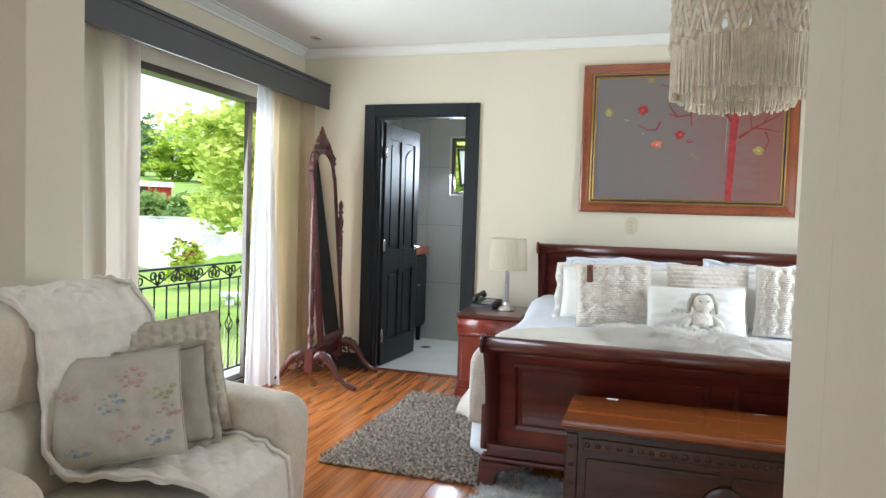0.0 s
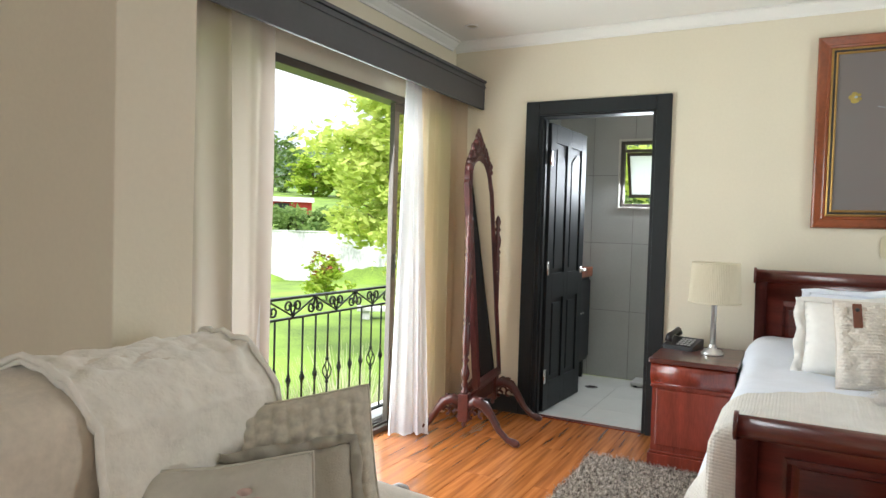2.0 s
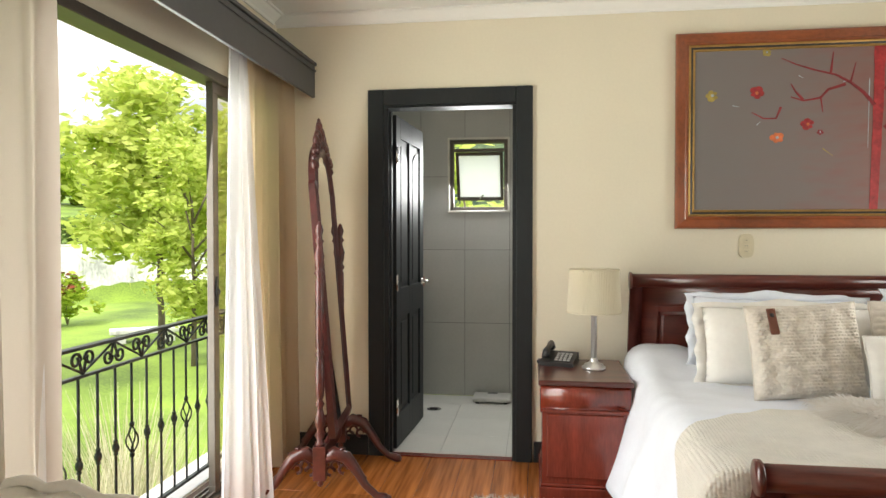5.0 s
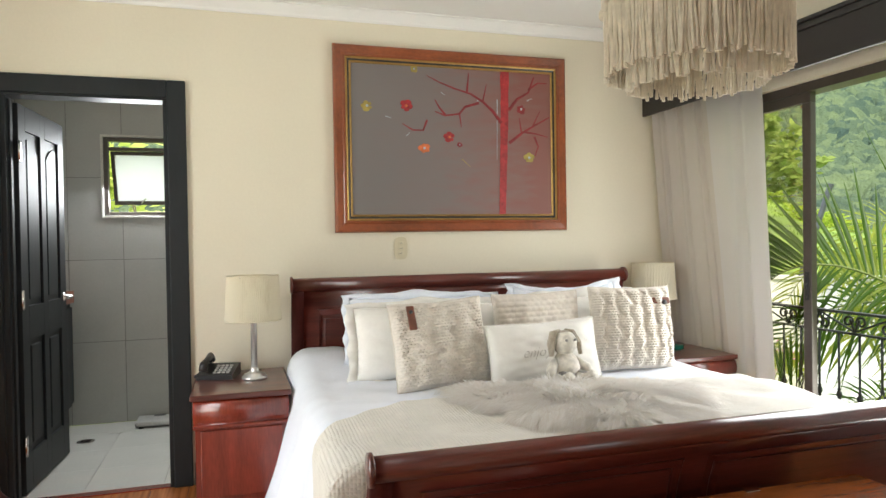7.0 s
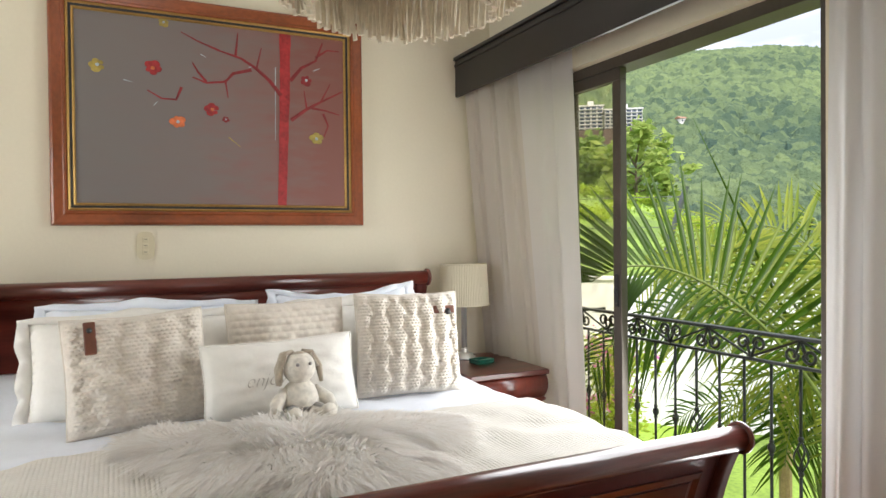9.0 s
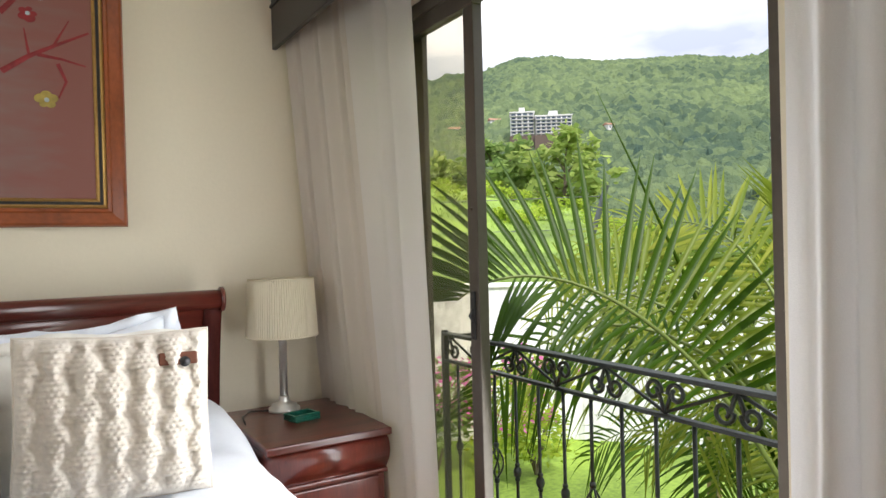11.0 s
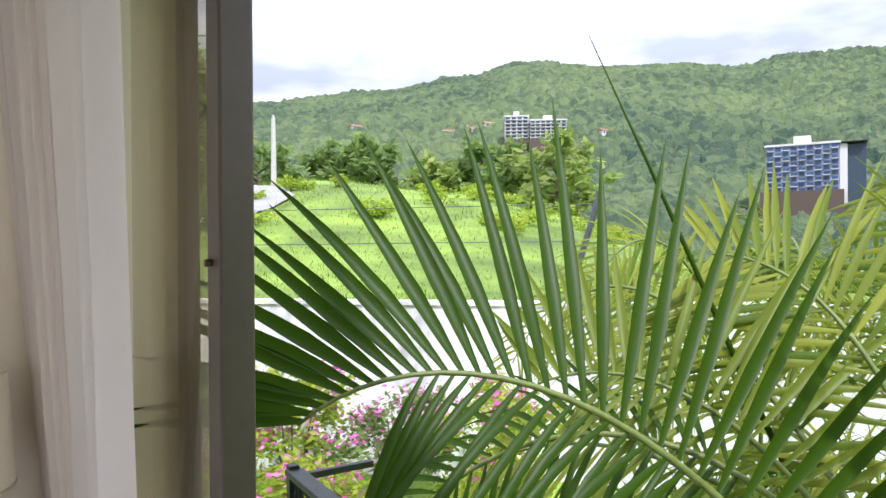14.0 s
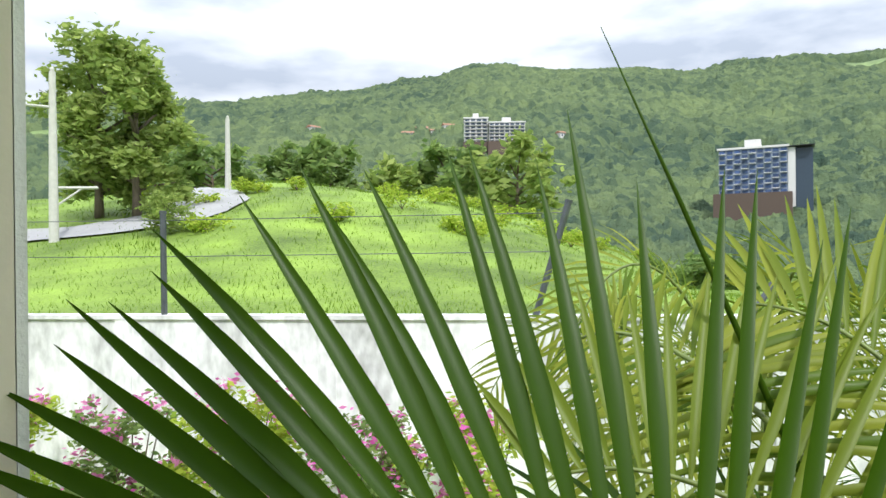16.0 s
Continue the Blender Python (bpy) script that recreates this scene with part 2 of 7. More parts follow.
def lathe(profile, seg=20, bm=None, cx=0.0, cy=0.0):
    """A turned shape from (radius, height) pairs."""
    bm = bm or bmesh.new()
    rings = []
    for r, z in profile:
        rings.append([bm.verts.new((cx + r * math.cos(2 * math.pi * i / seg), cy + r * math.sin(2 * math.pi * i / seg), z)) for i in range(seg)])
    for a, b in zip(rings, rings[1:]):
        for i in range(seg):
            bm.faces.new((a[i], a[(i + 1) % seg], b[(i + 1) % seg], b[i]))
    if profile[0][0] > 1e-4:
        bm.faces.new(list(reversed(rings[0])))
    if profile[-1][0] > 1e-4:
        bm.faces.new(rings[-1])
    return bm


def tube(points, radius, seg=8, bm=None, flat=1.0):
    """A rod along points; radius: a number or one for each point."""
    bm = bm or bmesh.new()
    pts = [Vector(p) for p in points]
    rad = radius if isinstance(radius, (list, tuple)) else [radius] * len(pts)
    rings, up = [], None
    for i, p in enumerate(pts):
        d = (pts[min(i + 1, len(pts) - 1)] - pts[max(i - 1, 0)]).normalized()
        if up is None:
            up = Vector((0, 0, 1)) if abs(d.z) < 0.9 else Vector((1, 0, 0))
        side = d.cross(up)
        if side.length < 1e-5:
            side = d.cross(Vector((1, 0.3, 0)))
        side.normalize()
        up = side.cross(d).normalized()
        rings.append([bm.verts.new(p + (side * math.cos(2 * math.pi * k / seg) + up * flat * math.sin(2 * math.pi * k / seg)) * rad[i]) for k in range(seg)])
    for a, b in zip(rings, rings[1:]):
        for k in range(seg):
            bm.faces.new((a[k], a[(k + 1) % seg], b[(k + 1) % seg], b[k]))
    bm.faces.new(list(reversed(rings[0])))
    bm.faces.new(rings[-1])
    return bm


def grid(nx, ny, f, bm=None):
    """A sheet of nx by ny cells; f(u, v) gives the place for u, v in 0..1."""
    bm = bm or bmesh.new()
    vs = [[bm.verts.new(f(i / nx, j / ny)) for i in range(nx + 1)] for j in range(ny + 1)]
    for j in range(ny):
        for i in range(nx):
            bm.faces.new((vs[j][i], vs[j][i + 1], vs[j + 1][i + 1], vs[j + 1][i]))
    return bm


def extrude_profile(points, axis_from, axis_to, axis="x", bm=None):
    """A closed outline pushed along an axis. For x the outline is (y, z), for y it is (x, z), for z it is (x, y)."""
    bm = bm or bmesh.new()

    def put(a, b, c):
        return {"x": (c, a, b), "y": (a, c, b), "z": (a, b, c)}[axis]
    one = [bm.verts.new(put(a, b, axis_from)) for a, b in points]
    two = [bm.verts.new(put(a, b, axis_to)) for a, b in points]
    n = len(points)
    for i in range(n):
        bm.faces.new((one[i], one[(i + 1) % n], two[(i + 1) % n], two[i]))
    bm.faces.new(list(reversed(one)))
    bm.faces.new(two)
    bmesh.ops.recalc_face_normals(bm, faces=bm.faces)
    return bm


def nz(x, y=0.0, z=0.0):
    return noise.noise(Vector((x, y, z)))


# ---- structure ----
WX, EX, CEIL = 0.0, 4.60, 2.64


def structure(name, bm, material, label, category="wall"):
    ob = part(name, bm, material)
    return tagged(ob, label, category, kind="structure")


def wall_with_hole(axis, a0, a1, t0, t1, h0, h1, top, hole_low=0.0, low=0.0):
    """A wall along an axis from a0 to a1, t0..t1 thick, with an opening h0..h1 that reaches from hole_low to top."""
    bm = bmesh.new()

    def piece(p, q, z0, z1):
        if q - p > 1e-4 and z1 - z0 > 1e-4:
            if axis == "x":
                box(bm, p, q, t0, t1, z0, z1)
            else:
                box(bm, t0, t1, p, q, z0, z1)
    piece(a0, h0, low, CEIL)
    piece(h1, a1, low, CEIL)
    piece(h0, h1, top, CEIL)
    piece(h0, h1, low, hole_low)
    return bm


structure("wall_north", wall_with_hole("x", -0.2, 4.8, 0.0, 0.12, 0.66, 1.455, 2.09), M_WALL, "smooth cream-painted wall behind the bed")
structure("wall_west", wall_with_hole("y", -3.08, 0.0, -0.20, WX, -2.80, -0.16, 2.12), M_WALL, "cream-painted wall with a wide sliding balcony door")
structure("wall_east", wall_with_hole("y", -4.05, 0.0, EX, 4.79, -2.10, -0.25, 2.10), M_WALL, "cream-painted wall with a sliding balcony door")
structure("wall_stub", a_box(-0.20, 0.77, -3.33, -3.08, 0, CEIL, 0.004), M_WALL, "cream-painted wall stub beside the opening")
structure("wall_south", a_box(3.04, 4.79, -4.25, -4.05, 0, CEIL, 0.006), M_WALL, "cream-painted wall by the opening")
structure("wall_side", a_box(3.04, 3.2, -9.0, -4.25, 0, CEIL), M_WALL, "cream-painted side wall of the sitting area")
structure("wall_sitting_west", a_box(-0.9, -0.7, -9.0, -3.33, 0, CEIL), M_WALL, "cream-painted wall of the sitting area")
structure("wall_sitting_south", a_box(-0.9, 3.2, -9.2, -9.0, 0, CEIL), M_WALL, "cream-painted end wall of the sitting area")
structure("ceiling", a_box(-0.9, 4.8, -9.2, 0.12, CEIL, CEIL + 0.12), M_CEIL, "smooth white ceiling", "ceiling")
structure("floor", box(box(a_box(-0.19, 4.766, -3.33, 0.05, -0.10, -0.006), -0.9, 4.766, -4.25, -3.33, -0.10, -0.006), -0.9, 3.2, -9.2, -4.25, -0.10, -0.006), M_JOINT, "dark sub-floor in the joints of the boards", "floor")


def cornice(name, p, q, inward):
    """A white plaster cornice along the wall from p to q."""
    prof = [(0, 0), (0, -0.065), (0.012, -0.065), (0.016, -0.05), (0.045, -0.024), (0.055, -0.012), (0.07, -0.010), (0.07, 0)]
    bm = bmesh.new()
    P, Q, N = Vector((*p, CEIL - 0.002)), Vector((*q, CEIL - 0.002)), Vector((*inward, 0))
    one = [bm.verts.new(P + N * a + Vector((0, 0, b))) for a, b in prof]
    two = [bm.verts.new(Q + N * a + Vector((0, 0, b))) for a, b in prof]
    for i in range(len(prof)):
        j = (i + 1) % len(prof)
        bm.faces.new((one[i], one[j], two[j], two[i]))
    bm.faces.new(one)
    bm.faces.new(list(reversed(two)))
    bmesh.ops.recalc_face_normals(bm, faces=bm.faces)
    return structure(name, bm, M_CEIL, "white plaster cornice below the ceiling", "cornice")


cornice("trim_cornice_north", (0.0, -0.001), (4.6, -0.001), (0, -1))
cornice("trim_cornice_west", (0.001, -3.08), (0.001, -0.07), (1, 0))
cornice("trim_cornice_east", (4.599, -4.05), (4.599, -0.07), (-1, 0))

# baseboards, dark
for nm, b in (("baseboard_north", (0.0, 0.565, -0.018, -0.001, 0.0, 0.12)), ("baseboard_north_2", (1.55, 4.6, -0.018, -0.001, 0, 0.12)),
              ("baseboard_west", (0.001, 0.018, -3.08, -2.80, 0, 0.12)), ("baseboard_stub", (0.77, 0.788, -3.33, -3.08, 0, 0.12))):
    structure(nm, a_box(*b, 0.003), M_TRIM, "charcoal-painted skirting board", "baseboard")

# ---- doors, windows, railings ----


def frame_ring(name, parent, y0, y1, z0, z1, x0, x1, w, material, sides="lrtb"):
    """Four bars round a rectangle in the plane x = const, each a mesh of its own."""
    if "t" in sides:
        part(name + "_head", a_box(x0, x1, y0, y1, z1 - w, z1, 0.003), material, parent)
    if "b" in sides:
        part(name + "_sill", a_box(x0, x1, y0, y1, z0, z0 + w * 0.7, 0.003), material, parent)
    if "l" in sides:
        part(name + "_jamb", a_box(x0 + 0.001, x1 - 0.001, y0, y0 + w, z0 + w * 0.7, z1 - w, 0.003), material, parent)
    if "r" in sides:
        part(name + "_jamb", a_box(x0 + 0.001, x1 - 0.001, y1 - w, y1, z0 + w * 0.7, z1 - w, 0.003), material, parent)


def lock(parent, x, y, z, side):
    bm = a_box(x, x + side * 0.006, y - 0.011, y + 0.011, z - 0.075, z + 0.075, 0.002)
    part("lock_plate", bm, M_BLACK, parent, "black lock plate")
    part("lock_catch", tube([(x + side * 0.004, y, z - 0.02), (x + side * 0.018, y, z), (x + side * 0.004, y, z + 0.02)], 0.005), M_BLACK, parent)
    for dz in (-0.06, 0.06, 0.33):
        part("screw", tube([(x, y, z + dz), (x + side * 0.0075, y, z + dz)], 0.0040, 8), M_ALU, parent)


window_1 = thing("window_1", Matrix(), "bronze aluminium sliding balcony door standing half open", "sliding door", kind="structure")
frame_ring("frame", window_1, -2.80, -0.16, 0.0, 2.12, -0.10, 0.012, 0.045, M_ALU)
frame_ring("sash", window_1, -0.80, -0.205, 0.035, 2.075, -0.050, -0.012, 0.055, M_ALU)
p = part("pane", a_box(-0.034, -0.028, -0.745, -0.26, 0.075, 2.02), M_GLASS, window_1, "clear glass pane")
p.visible_shadow = False
for k, xx in enumerate((-0.085, -0.055, -0.020)):
    part("track", a_box(xx - 0.004, xx + 0.004, -2.75, -0.21, 0.031, 0.046), M_ALU, window_1)
lock(window_1, -0.012, -0.772, 1.04, 1)

window_2 = thing("window_2", Matrix(), "bronze aluminium sliding balcony door pushed open", "sliding door", kind="structure")
frame_ring("frame", window_2, -2.10, -0.25, 0.0, 2.10, 4.645, 4.765, 0.05, M_ALU, "ltb")
frame_ring("sash", window_2, -1.085, -0.305, 0.04, 2.05, 4.652, 4.690, 0.055, M_ALU, "ltb")
frame_ring("fixed_sash", window_2, -0.700, -0.302, 0.04, 2.05, 4.693, 4.717, 0.065, M_ALU, "lt")
p = part("pane", a_box(4.668, 4.674, -1.03, -0.31, 0.08, 1.995), M_GLASS, window_2, "clear glass pane")
p.visible_shadow = False
p = part("pane", a_box(4.703, 4.708, -0.635, -0.305, 0.08, 1.985), M_GLASS, window_2, "clear glass pane")
p.visible_shadow = False
for xx in (4.672, 4.705):
    part("track", a_box(xx - 0.004, xx + 0.004, -2.045, -0.31, 0.036, 0.05), M_ALU, window_2)
lock(window_2, 4.652, -1.057, 1.036, -1)

# outer skin of the walls and the white ledges under the railings
structure("wall_east_plaster", wall_with_hole("y", -4.25, 0.12, 4.792, 4.806, -2.11, -0.24, 2.11, low=-2.2), M_WALL_OUT, "rough white plaster outside the east wall")
structure("wall_west_plaster", wall_with_hole("y", -3.33, 0.12, -0.216, -0.202, -2.81, -0.15, 2.13, low=-2.2), M_WALL_OUT, "rough white plaster outside the west wall")
M_LEDGE = mat("white_ledge", (0.78, 0.77, 0.74), 0.7, var=0.07, scale=5, bump=0.2)
structure("ledge_west", a_box(-0.44, -0.102, -2.95, -0.02, -0.16, -0.012, 0.006), M_LEDGE, "white painted balcony ledge", "ledge")
structure("ledge_east", a_box(4.767, 5.14, -2.35, -0.10, -0.16, -0.012, 0.006), M_LEDGE, "white painted balcony ledge", "ledge")
structure("wall_base_west", a_box(-0.36, -0.216, -9.2, 0.12, -2.2, -0.16), M_WALL_OUT, "white plaster plinth of the house")
structure("wall_base_east", a_box(4.806, 5.06, -4.25, 0.12, -2.2, -0.16), M_WALL_OUT, "white plaster plinth of the house")


def railing(name, m, length, gap, unit, first):
    """A wrought-iron balcony railing along local x."""
    r = thing(name, m, "black wrought-iron balcony railing with scrollwork and knuckled bars", "railing")
    part("top_rail", a_box(0, length, -0.020, 0.020, 0.878, 0.892, 0.003), M_IRON, r)
    part("band_rail", a_box(0, length, -0.012, 0.012, 0.765, 0.777, 0.002), M_IRON, r)
    part("bottom_rail", a_box(0, length, -0.012, 0.012, 0.060, 0.074, 0.002), M_IRON, r)
    for xx in (0.0, length):
        part("end_post", a_box(xx - 0.012, xx + 0.012, -0.012, 0.012, 0.0, 0.9, 0.002), M_IRON, r)
        part("wall_fixing", a_box(xx - 0.008, xx + 0.008, 0.0, 0.2, 0.86, 0.876, 0.002), M_IRON, r)
    knuckle = [(0.006, -0.035), (0.010, -0.030), (0.010, -0.024), (0.007, -0.021), (0.014, -0.012), (0.016, 0.0), (0.014, 0.012), (0.007, 0.021), (0.010, 0.024), (0.010, 0.030), (0.006, 0.035)]
    bar = basket = None
    n, k = int((length - first) / gap) + 1, 0
    for i in range(n):
        xx = first + i * gap
        if xx > length - 0.04:
            break
        if i % 4 == 2:
            if basket is None:
                bm = tube([(0, 0, 0.07), (0, 0, 0.355)], 0.0065, 6)
                tube([(0, 0, 0.485), (0, 0, 0.77)], 0.0065, 6, bm)
                for w in range(4):
                    tube([(0.027 * math.sin(math.pi * s / 8) * math.cos(w * math.pi / 2 + s * 0.22),
                           0.027 * math.sin(math.pi * s / 8) * math.sin(w * math.pi / 2 + s * 0.22), 0.355 + 0.13 * s / 8) for s in range(9)], 0.004, 5, bm)
                lathe([(0.006, 0.34), (0.011, 0.345), (0.011, 0.358), (0.006, 0.362)], 10, bm)
                lathe([(0.006, 0.478), (0.011, 0.482), (0.011, 0.495), (0.006, 0.50)], 10, bm)
                b = basket = part("basket_bar", bm, M_IRON, r, "bar with a twisted basket", True)
            else:
                b = new("basket_bar", basket.data)
                b.parent = r
        else:
            if bar is None:
                bm = tube([(0, 0, 0.07), (0, 0, 0.77)], 0.0065, 6)
                lathe([(q, z + 0.42) for q, z in knuckle], 10, bm)
                b = bar = part("bar", bm, M_IRON, r, "", True)
            else:
                b = new("bar", bar.data)
                b.parent = r
        b.matrix_local = Matrix.Translation((xx, 0, 0))
    # zigzag band with a pair of scrolls at each turn
    z0, z1, x = 0.777, 0.878, 0.04
    while x + unit < length:
        half = unit / 2
        bm = tube([(x, 0, z1), (x + half, 0, z0 + 0.004)], 0.0055, 6)
        tube([(x + half, 0, z0 + 0.004), (x + unit, 0, z1)], 0.0055, 6, bm)
        part("zigzag", bm, M_IRON, r)
        for cx, up in ((x, -1), (x + half, 1)):
            bm = bmesh.new()
            for sd in (-1, 1):
                root = z1 if up < 0 else z0
                arm = [(cx, 0, root), (cx + sd * 0.012, 0, root + up * 0.03), (cx + sd * 0.020, 0, root + up * 0.055)]
                cxx, czz = cx + sd * 0.040, root + up * 0.060
                for i in range(16):
                    a = math.pi - i / 15 * 2 * math.pi * 1.15
                    rr = 0.031 * (1 - 0.58 * i / 15)
                    arm.append((cxx + sd * rr * math.cos(a), 0, czz + up * rr * math.sin(a)))
                tube(arm, 0.0065, 6, bm)
            part("scroll", bm, M_IRON, r, "", True)
        x += unit
    return r


railing("balcony_railing", Matrix.Translation((5.0, -0.30, -0.012)) @ pose(0, 0, 0, 0, 0, -90), 2.03, 0.132, 0.46, 0.10)
railing("balcony_railing", Matrix.Translation((-0.22, -2.93, -0.008)) @ pose(0, 0, 0, 0, 0, 90), 2.88, 0.117, 0.40, 0.125)

# ---- bathroom ----
structure("wall_bath_north", wall_with_hole("x", 0.30, 2.30, 1.556, 1.70, 0.86, 1.335, 2.10, 1.52), M_GROUT, "grout bed behind the bathroom tiles")
structure("wall_bath_west", a_box(0.18, 0.30, 0.12, 1.70, 0, CEIL), M_TILE, "grey-tiled bathroom wall")
structure("wall_bath_east", a_box(2.30, 2.42, 0.12, 1.70, 0, CEIL), M_TILE, "grey-tiled bathroom wall")
structure("ceiling_bath", a_box(0.18, 2.42, 0.12, 1.70, CEIL, CEIL + 0.1), M_CEIL, "white bathroom ceiling", "ceiling")
structure("floor_bath", a_box(0.30, 2.30, 0.05, 1.556, -0.10, -0.008), M_GROUT, "grout bed under the bathroom floor tiles", "floor")

trim = thing("door_trim", Matrix(), "charcoal-painted wooden door casing round the bathroom doorway", "door frame", kind="structure")
part("casing_side", a_box(0.57, 0.665, -0.026, -0.001, 0, 2.18, 0.006), M_TRIM, trim)
part("casing_side", a_box(1.447, 1.541, -0.026, -0.001, 0, 2.18, 0.006), M_TRIM, trim)
part("casing_head", a_box(0.665, 1.447, -0.026, -0.001, 2.085, 2.18, 0.006), M_TRIM, trim)
part("jamb", a_box(0.6605, 0.690, -0.006, 0.126, 0, 2.075, 0.003), M_TRIM, trim)
part("jamb", a_box(1.425, 1.4545, -0.006, 0.126, 0, 2.075, 0.003), M_TRIM, trim)
part("jamb_head", a_box(0.6605, 1.4545, -0.006, 0.126, 2.0755, 2.0895, 0.003), M_TRIM, trim)
part("stop", a_box(0.690, 0.702, 0.03, 0.07, 0, 2.06, 0.002), M_TRIM, trim)
part("threshold", a_box(0.69, 1.425, -0.01, 0.05, -0.004, 0.006, 0.002), M_CHERRY, trim, "thin wooden threshold")

door_1 = thing("door_1", pose(0.696, 0.105, 0.008, 0, 0, 86.5), "charcoal-painted panelled wooden door standing open", "door", kind="structure")
bm = bmesh.new()
DW, DH, DT = 0.725, 2.045, 0.040
for b in ((0, 0.10), (0.325, 0.40), (0.625, DW)):
    box(bm, b[0], b[1], -DT / 2, DT / 2, 0, DH, 0.002, 1)
for z in ((0, 0.20), (0.80, 0.98), (DH - 0.13, DH)):
    for b in ((0.10, 0.325), (0.40, 0.625)):
        box(bm, b[0], b[1], -DT / 2, DT / 2, z[0], z[1])
part("leaf_frame", bm, M_TRIM, door_1)
for b in ((0.10, 0.325), (0.40, 0.625)):
    part("panel", a_box(b[0] - 0.002, b[1] + 0.002, -0.006, 0.006, 0.19, 0.81), M_TRIM, door_1)
    part("raised_field", a_box(b[0] + 0.035, b[1] - 0.035, -0.015, 0.015, 0.235, 0.765, 0.008), M_TRIM, door_1)
    part("panel", a_box(b[0] - 0.002, b[1] + 0.002, -0.006, 0.006, 0.97, DH - 0.12), M_TRIM, door_1)
    x0, x1, z0, z1 = b[0] + 0.035, b[1] - 0.035, 1.015, DH - 0.175
    lean = 0.075 if b[0] < 0.2 else -0.075
    pts = [(x0, z0), (x1, z0)] + [(x1 + (x0 - x1) * i / 8, z1 - 0.035 + (lean * (0.5 - i / 8) * -1) + 0.02 * math.sin(math.pi * i / 8)) for i in range(9)]
    part("raised_field", extrude_profile(pts, -0.015, 0.015, "y"), M_TRIM, door_1)
for sd in (-1, 1):
    h = part("door_handle", lathe([(0.026, 0.0), (0.026, 0.006), (0.012, 0.010), (0.010, 0.05), (0.0, 0.052)], 14), M_CHROME, door_1, "chrome lever handle", True,
             pose(0.675, sd * DT / 2, 0.985, -90 * sd))
    part("lever", tube([(0, 0, 0.045), (-0.03 * 1, 0, 0.05), (-0.10, 0, 0.052)], [0.009, 0.009, 0.007], 8), M_CHROME, h, "", True)
for z in (0.25, 1.02, 1.80):
    part("hinge", lathe([(0.009, z - 0.05), (0.009, z + 0.05)], 10, None, -0.004, -0.024), M_CHROME, door_1, "steel hinge", True)
    part("hinge_leaf", a_box(0.0, 0.035, -0.0225, -0.0205, z - 0.05, z + 0.05), M_CHROME, door_1)

M_FROST = cloth("frosted_glass", (0.95, 0.96, 0.93), 0.06, 0.92, 0.1)
window_3 = thing("window_3", Matrix(), "small awning window with frosted glass, tilted open", "window", kind="structure")
for nm, b in (("frame_bar", (0.862, 0.892, 1.56, 1.62, 1.522, 2.098)), ("frame_bar", (1.303, 1.333, 1.56, 1.62, 1.522, 2.098)),
              ("frame_bar", (0.892, 1.303, 1.56, 1.62, 1.522, 1.55)), ("frame_bar", (0.892, 1.303, 1.56, 1.62, 2.070, 2.098)), ("frame_bar", (0.892, 1.303, 1.565, 1.615, 2.005, 2.028))):
    part(nm, a_box(*b, 0.003), M_ALU, window_3)
M_FRW = mat("pale_window_trim", (0.62, 0.62, 0.56), 0.5)
for b in ((0.845, 0.861, 1.535, 1.56, 1.505, 2.115), (1.334, 1.350, 1.535, 1.56, 1.505, 2.115), (0.861, 1.334, 1.535, 1.56, 1.505, 1.521), (0.861, 1.334, 1.535, 1.56, 2.099, 2.115)):
    part("edge_trim", a_box(*b, 0.002), M_FRW, window_3, "pale tile-edge trim")
tilt = part("sash", a_box(-0.195, 0.195, -0.012, 0.012, -0.415, -0.385, 0.003), M_ALU, window_3, "bronze awning sash", at=pose(1.097, 1.60, 2.0, 22))
part("sash_bar", a_box(-0.195, -0.170, -0.012, 0.012, -0.385, 0.0, 0.003), M_ALU, tilt)
part("sash_bar", a_box(0.170, 0.195, -0.012, 0.012, -0.385, 0.0, 0.003), M_ALU, tilt)
part("sash_bar", a_box(-0.170, 0.170, -0.012, 0.012, -0.025, 0.0, 0.003), M_ALU, tilt)
p = part("pane", a_box(-0.170, 0.170, -0.003, 0.003, -0.385, -0.025), M_FROST, tilt, "frosted glass pane")
p.visible_shadow = False
part("stay_arm", tube([(0, -0.012, -0.40), (0.0, -0.05, -0.385), (0.03, -0.06, -0.345)], 0.006, 6), M_CHROME, tilt)

vanity = thing("bathroom_cabinet", pose(0.302, 0.86, 0.0), "dark bathroom cabinet with a brown wooden top", "cabinet")
part("body", a_box(0.0, 0.335, 0.0, 0.62, 0.16, 0.90, 0.004), M_TRIM, vanity)
for k in (0, 1):
    d = part("door", a_box(0.335, 0.352, 0.012 + 0.302 * k, 0.306 + 0.302 * k, 0.19, 0.87, 0.004), M_TRIM, vanity)
    part("door_knob", lathe([(0.006, 0), (0.006, 0.012), (0.011, 0.018), (0.0, 0.026)], 10), M_CHROME, d, "", True, pose(0.352, 0.28 + 0.06 * k, 0.60, 0, 90))
part("worktop", a_box(0.0, 0.362, -0.01, 0.63, 0.90, 0.985, 0.006), M_FRAME, vanity, "brown wooden top")
for sx in (0.04, 0.29):
    for sy in (0.04, 0.58):
        part("leg", a_box(sx - 0.02, sx + 0.02, sy - 0.02, sy + 0.02, 0.0, 0.16), M_TRIM, vanity)

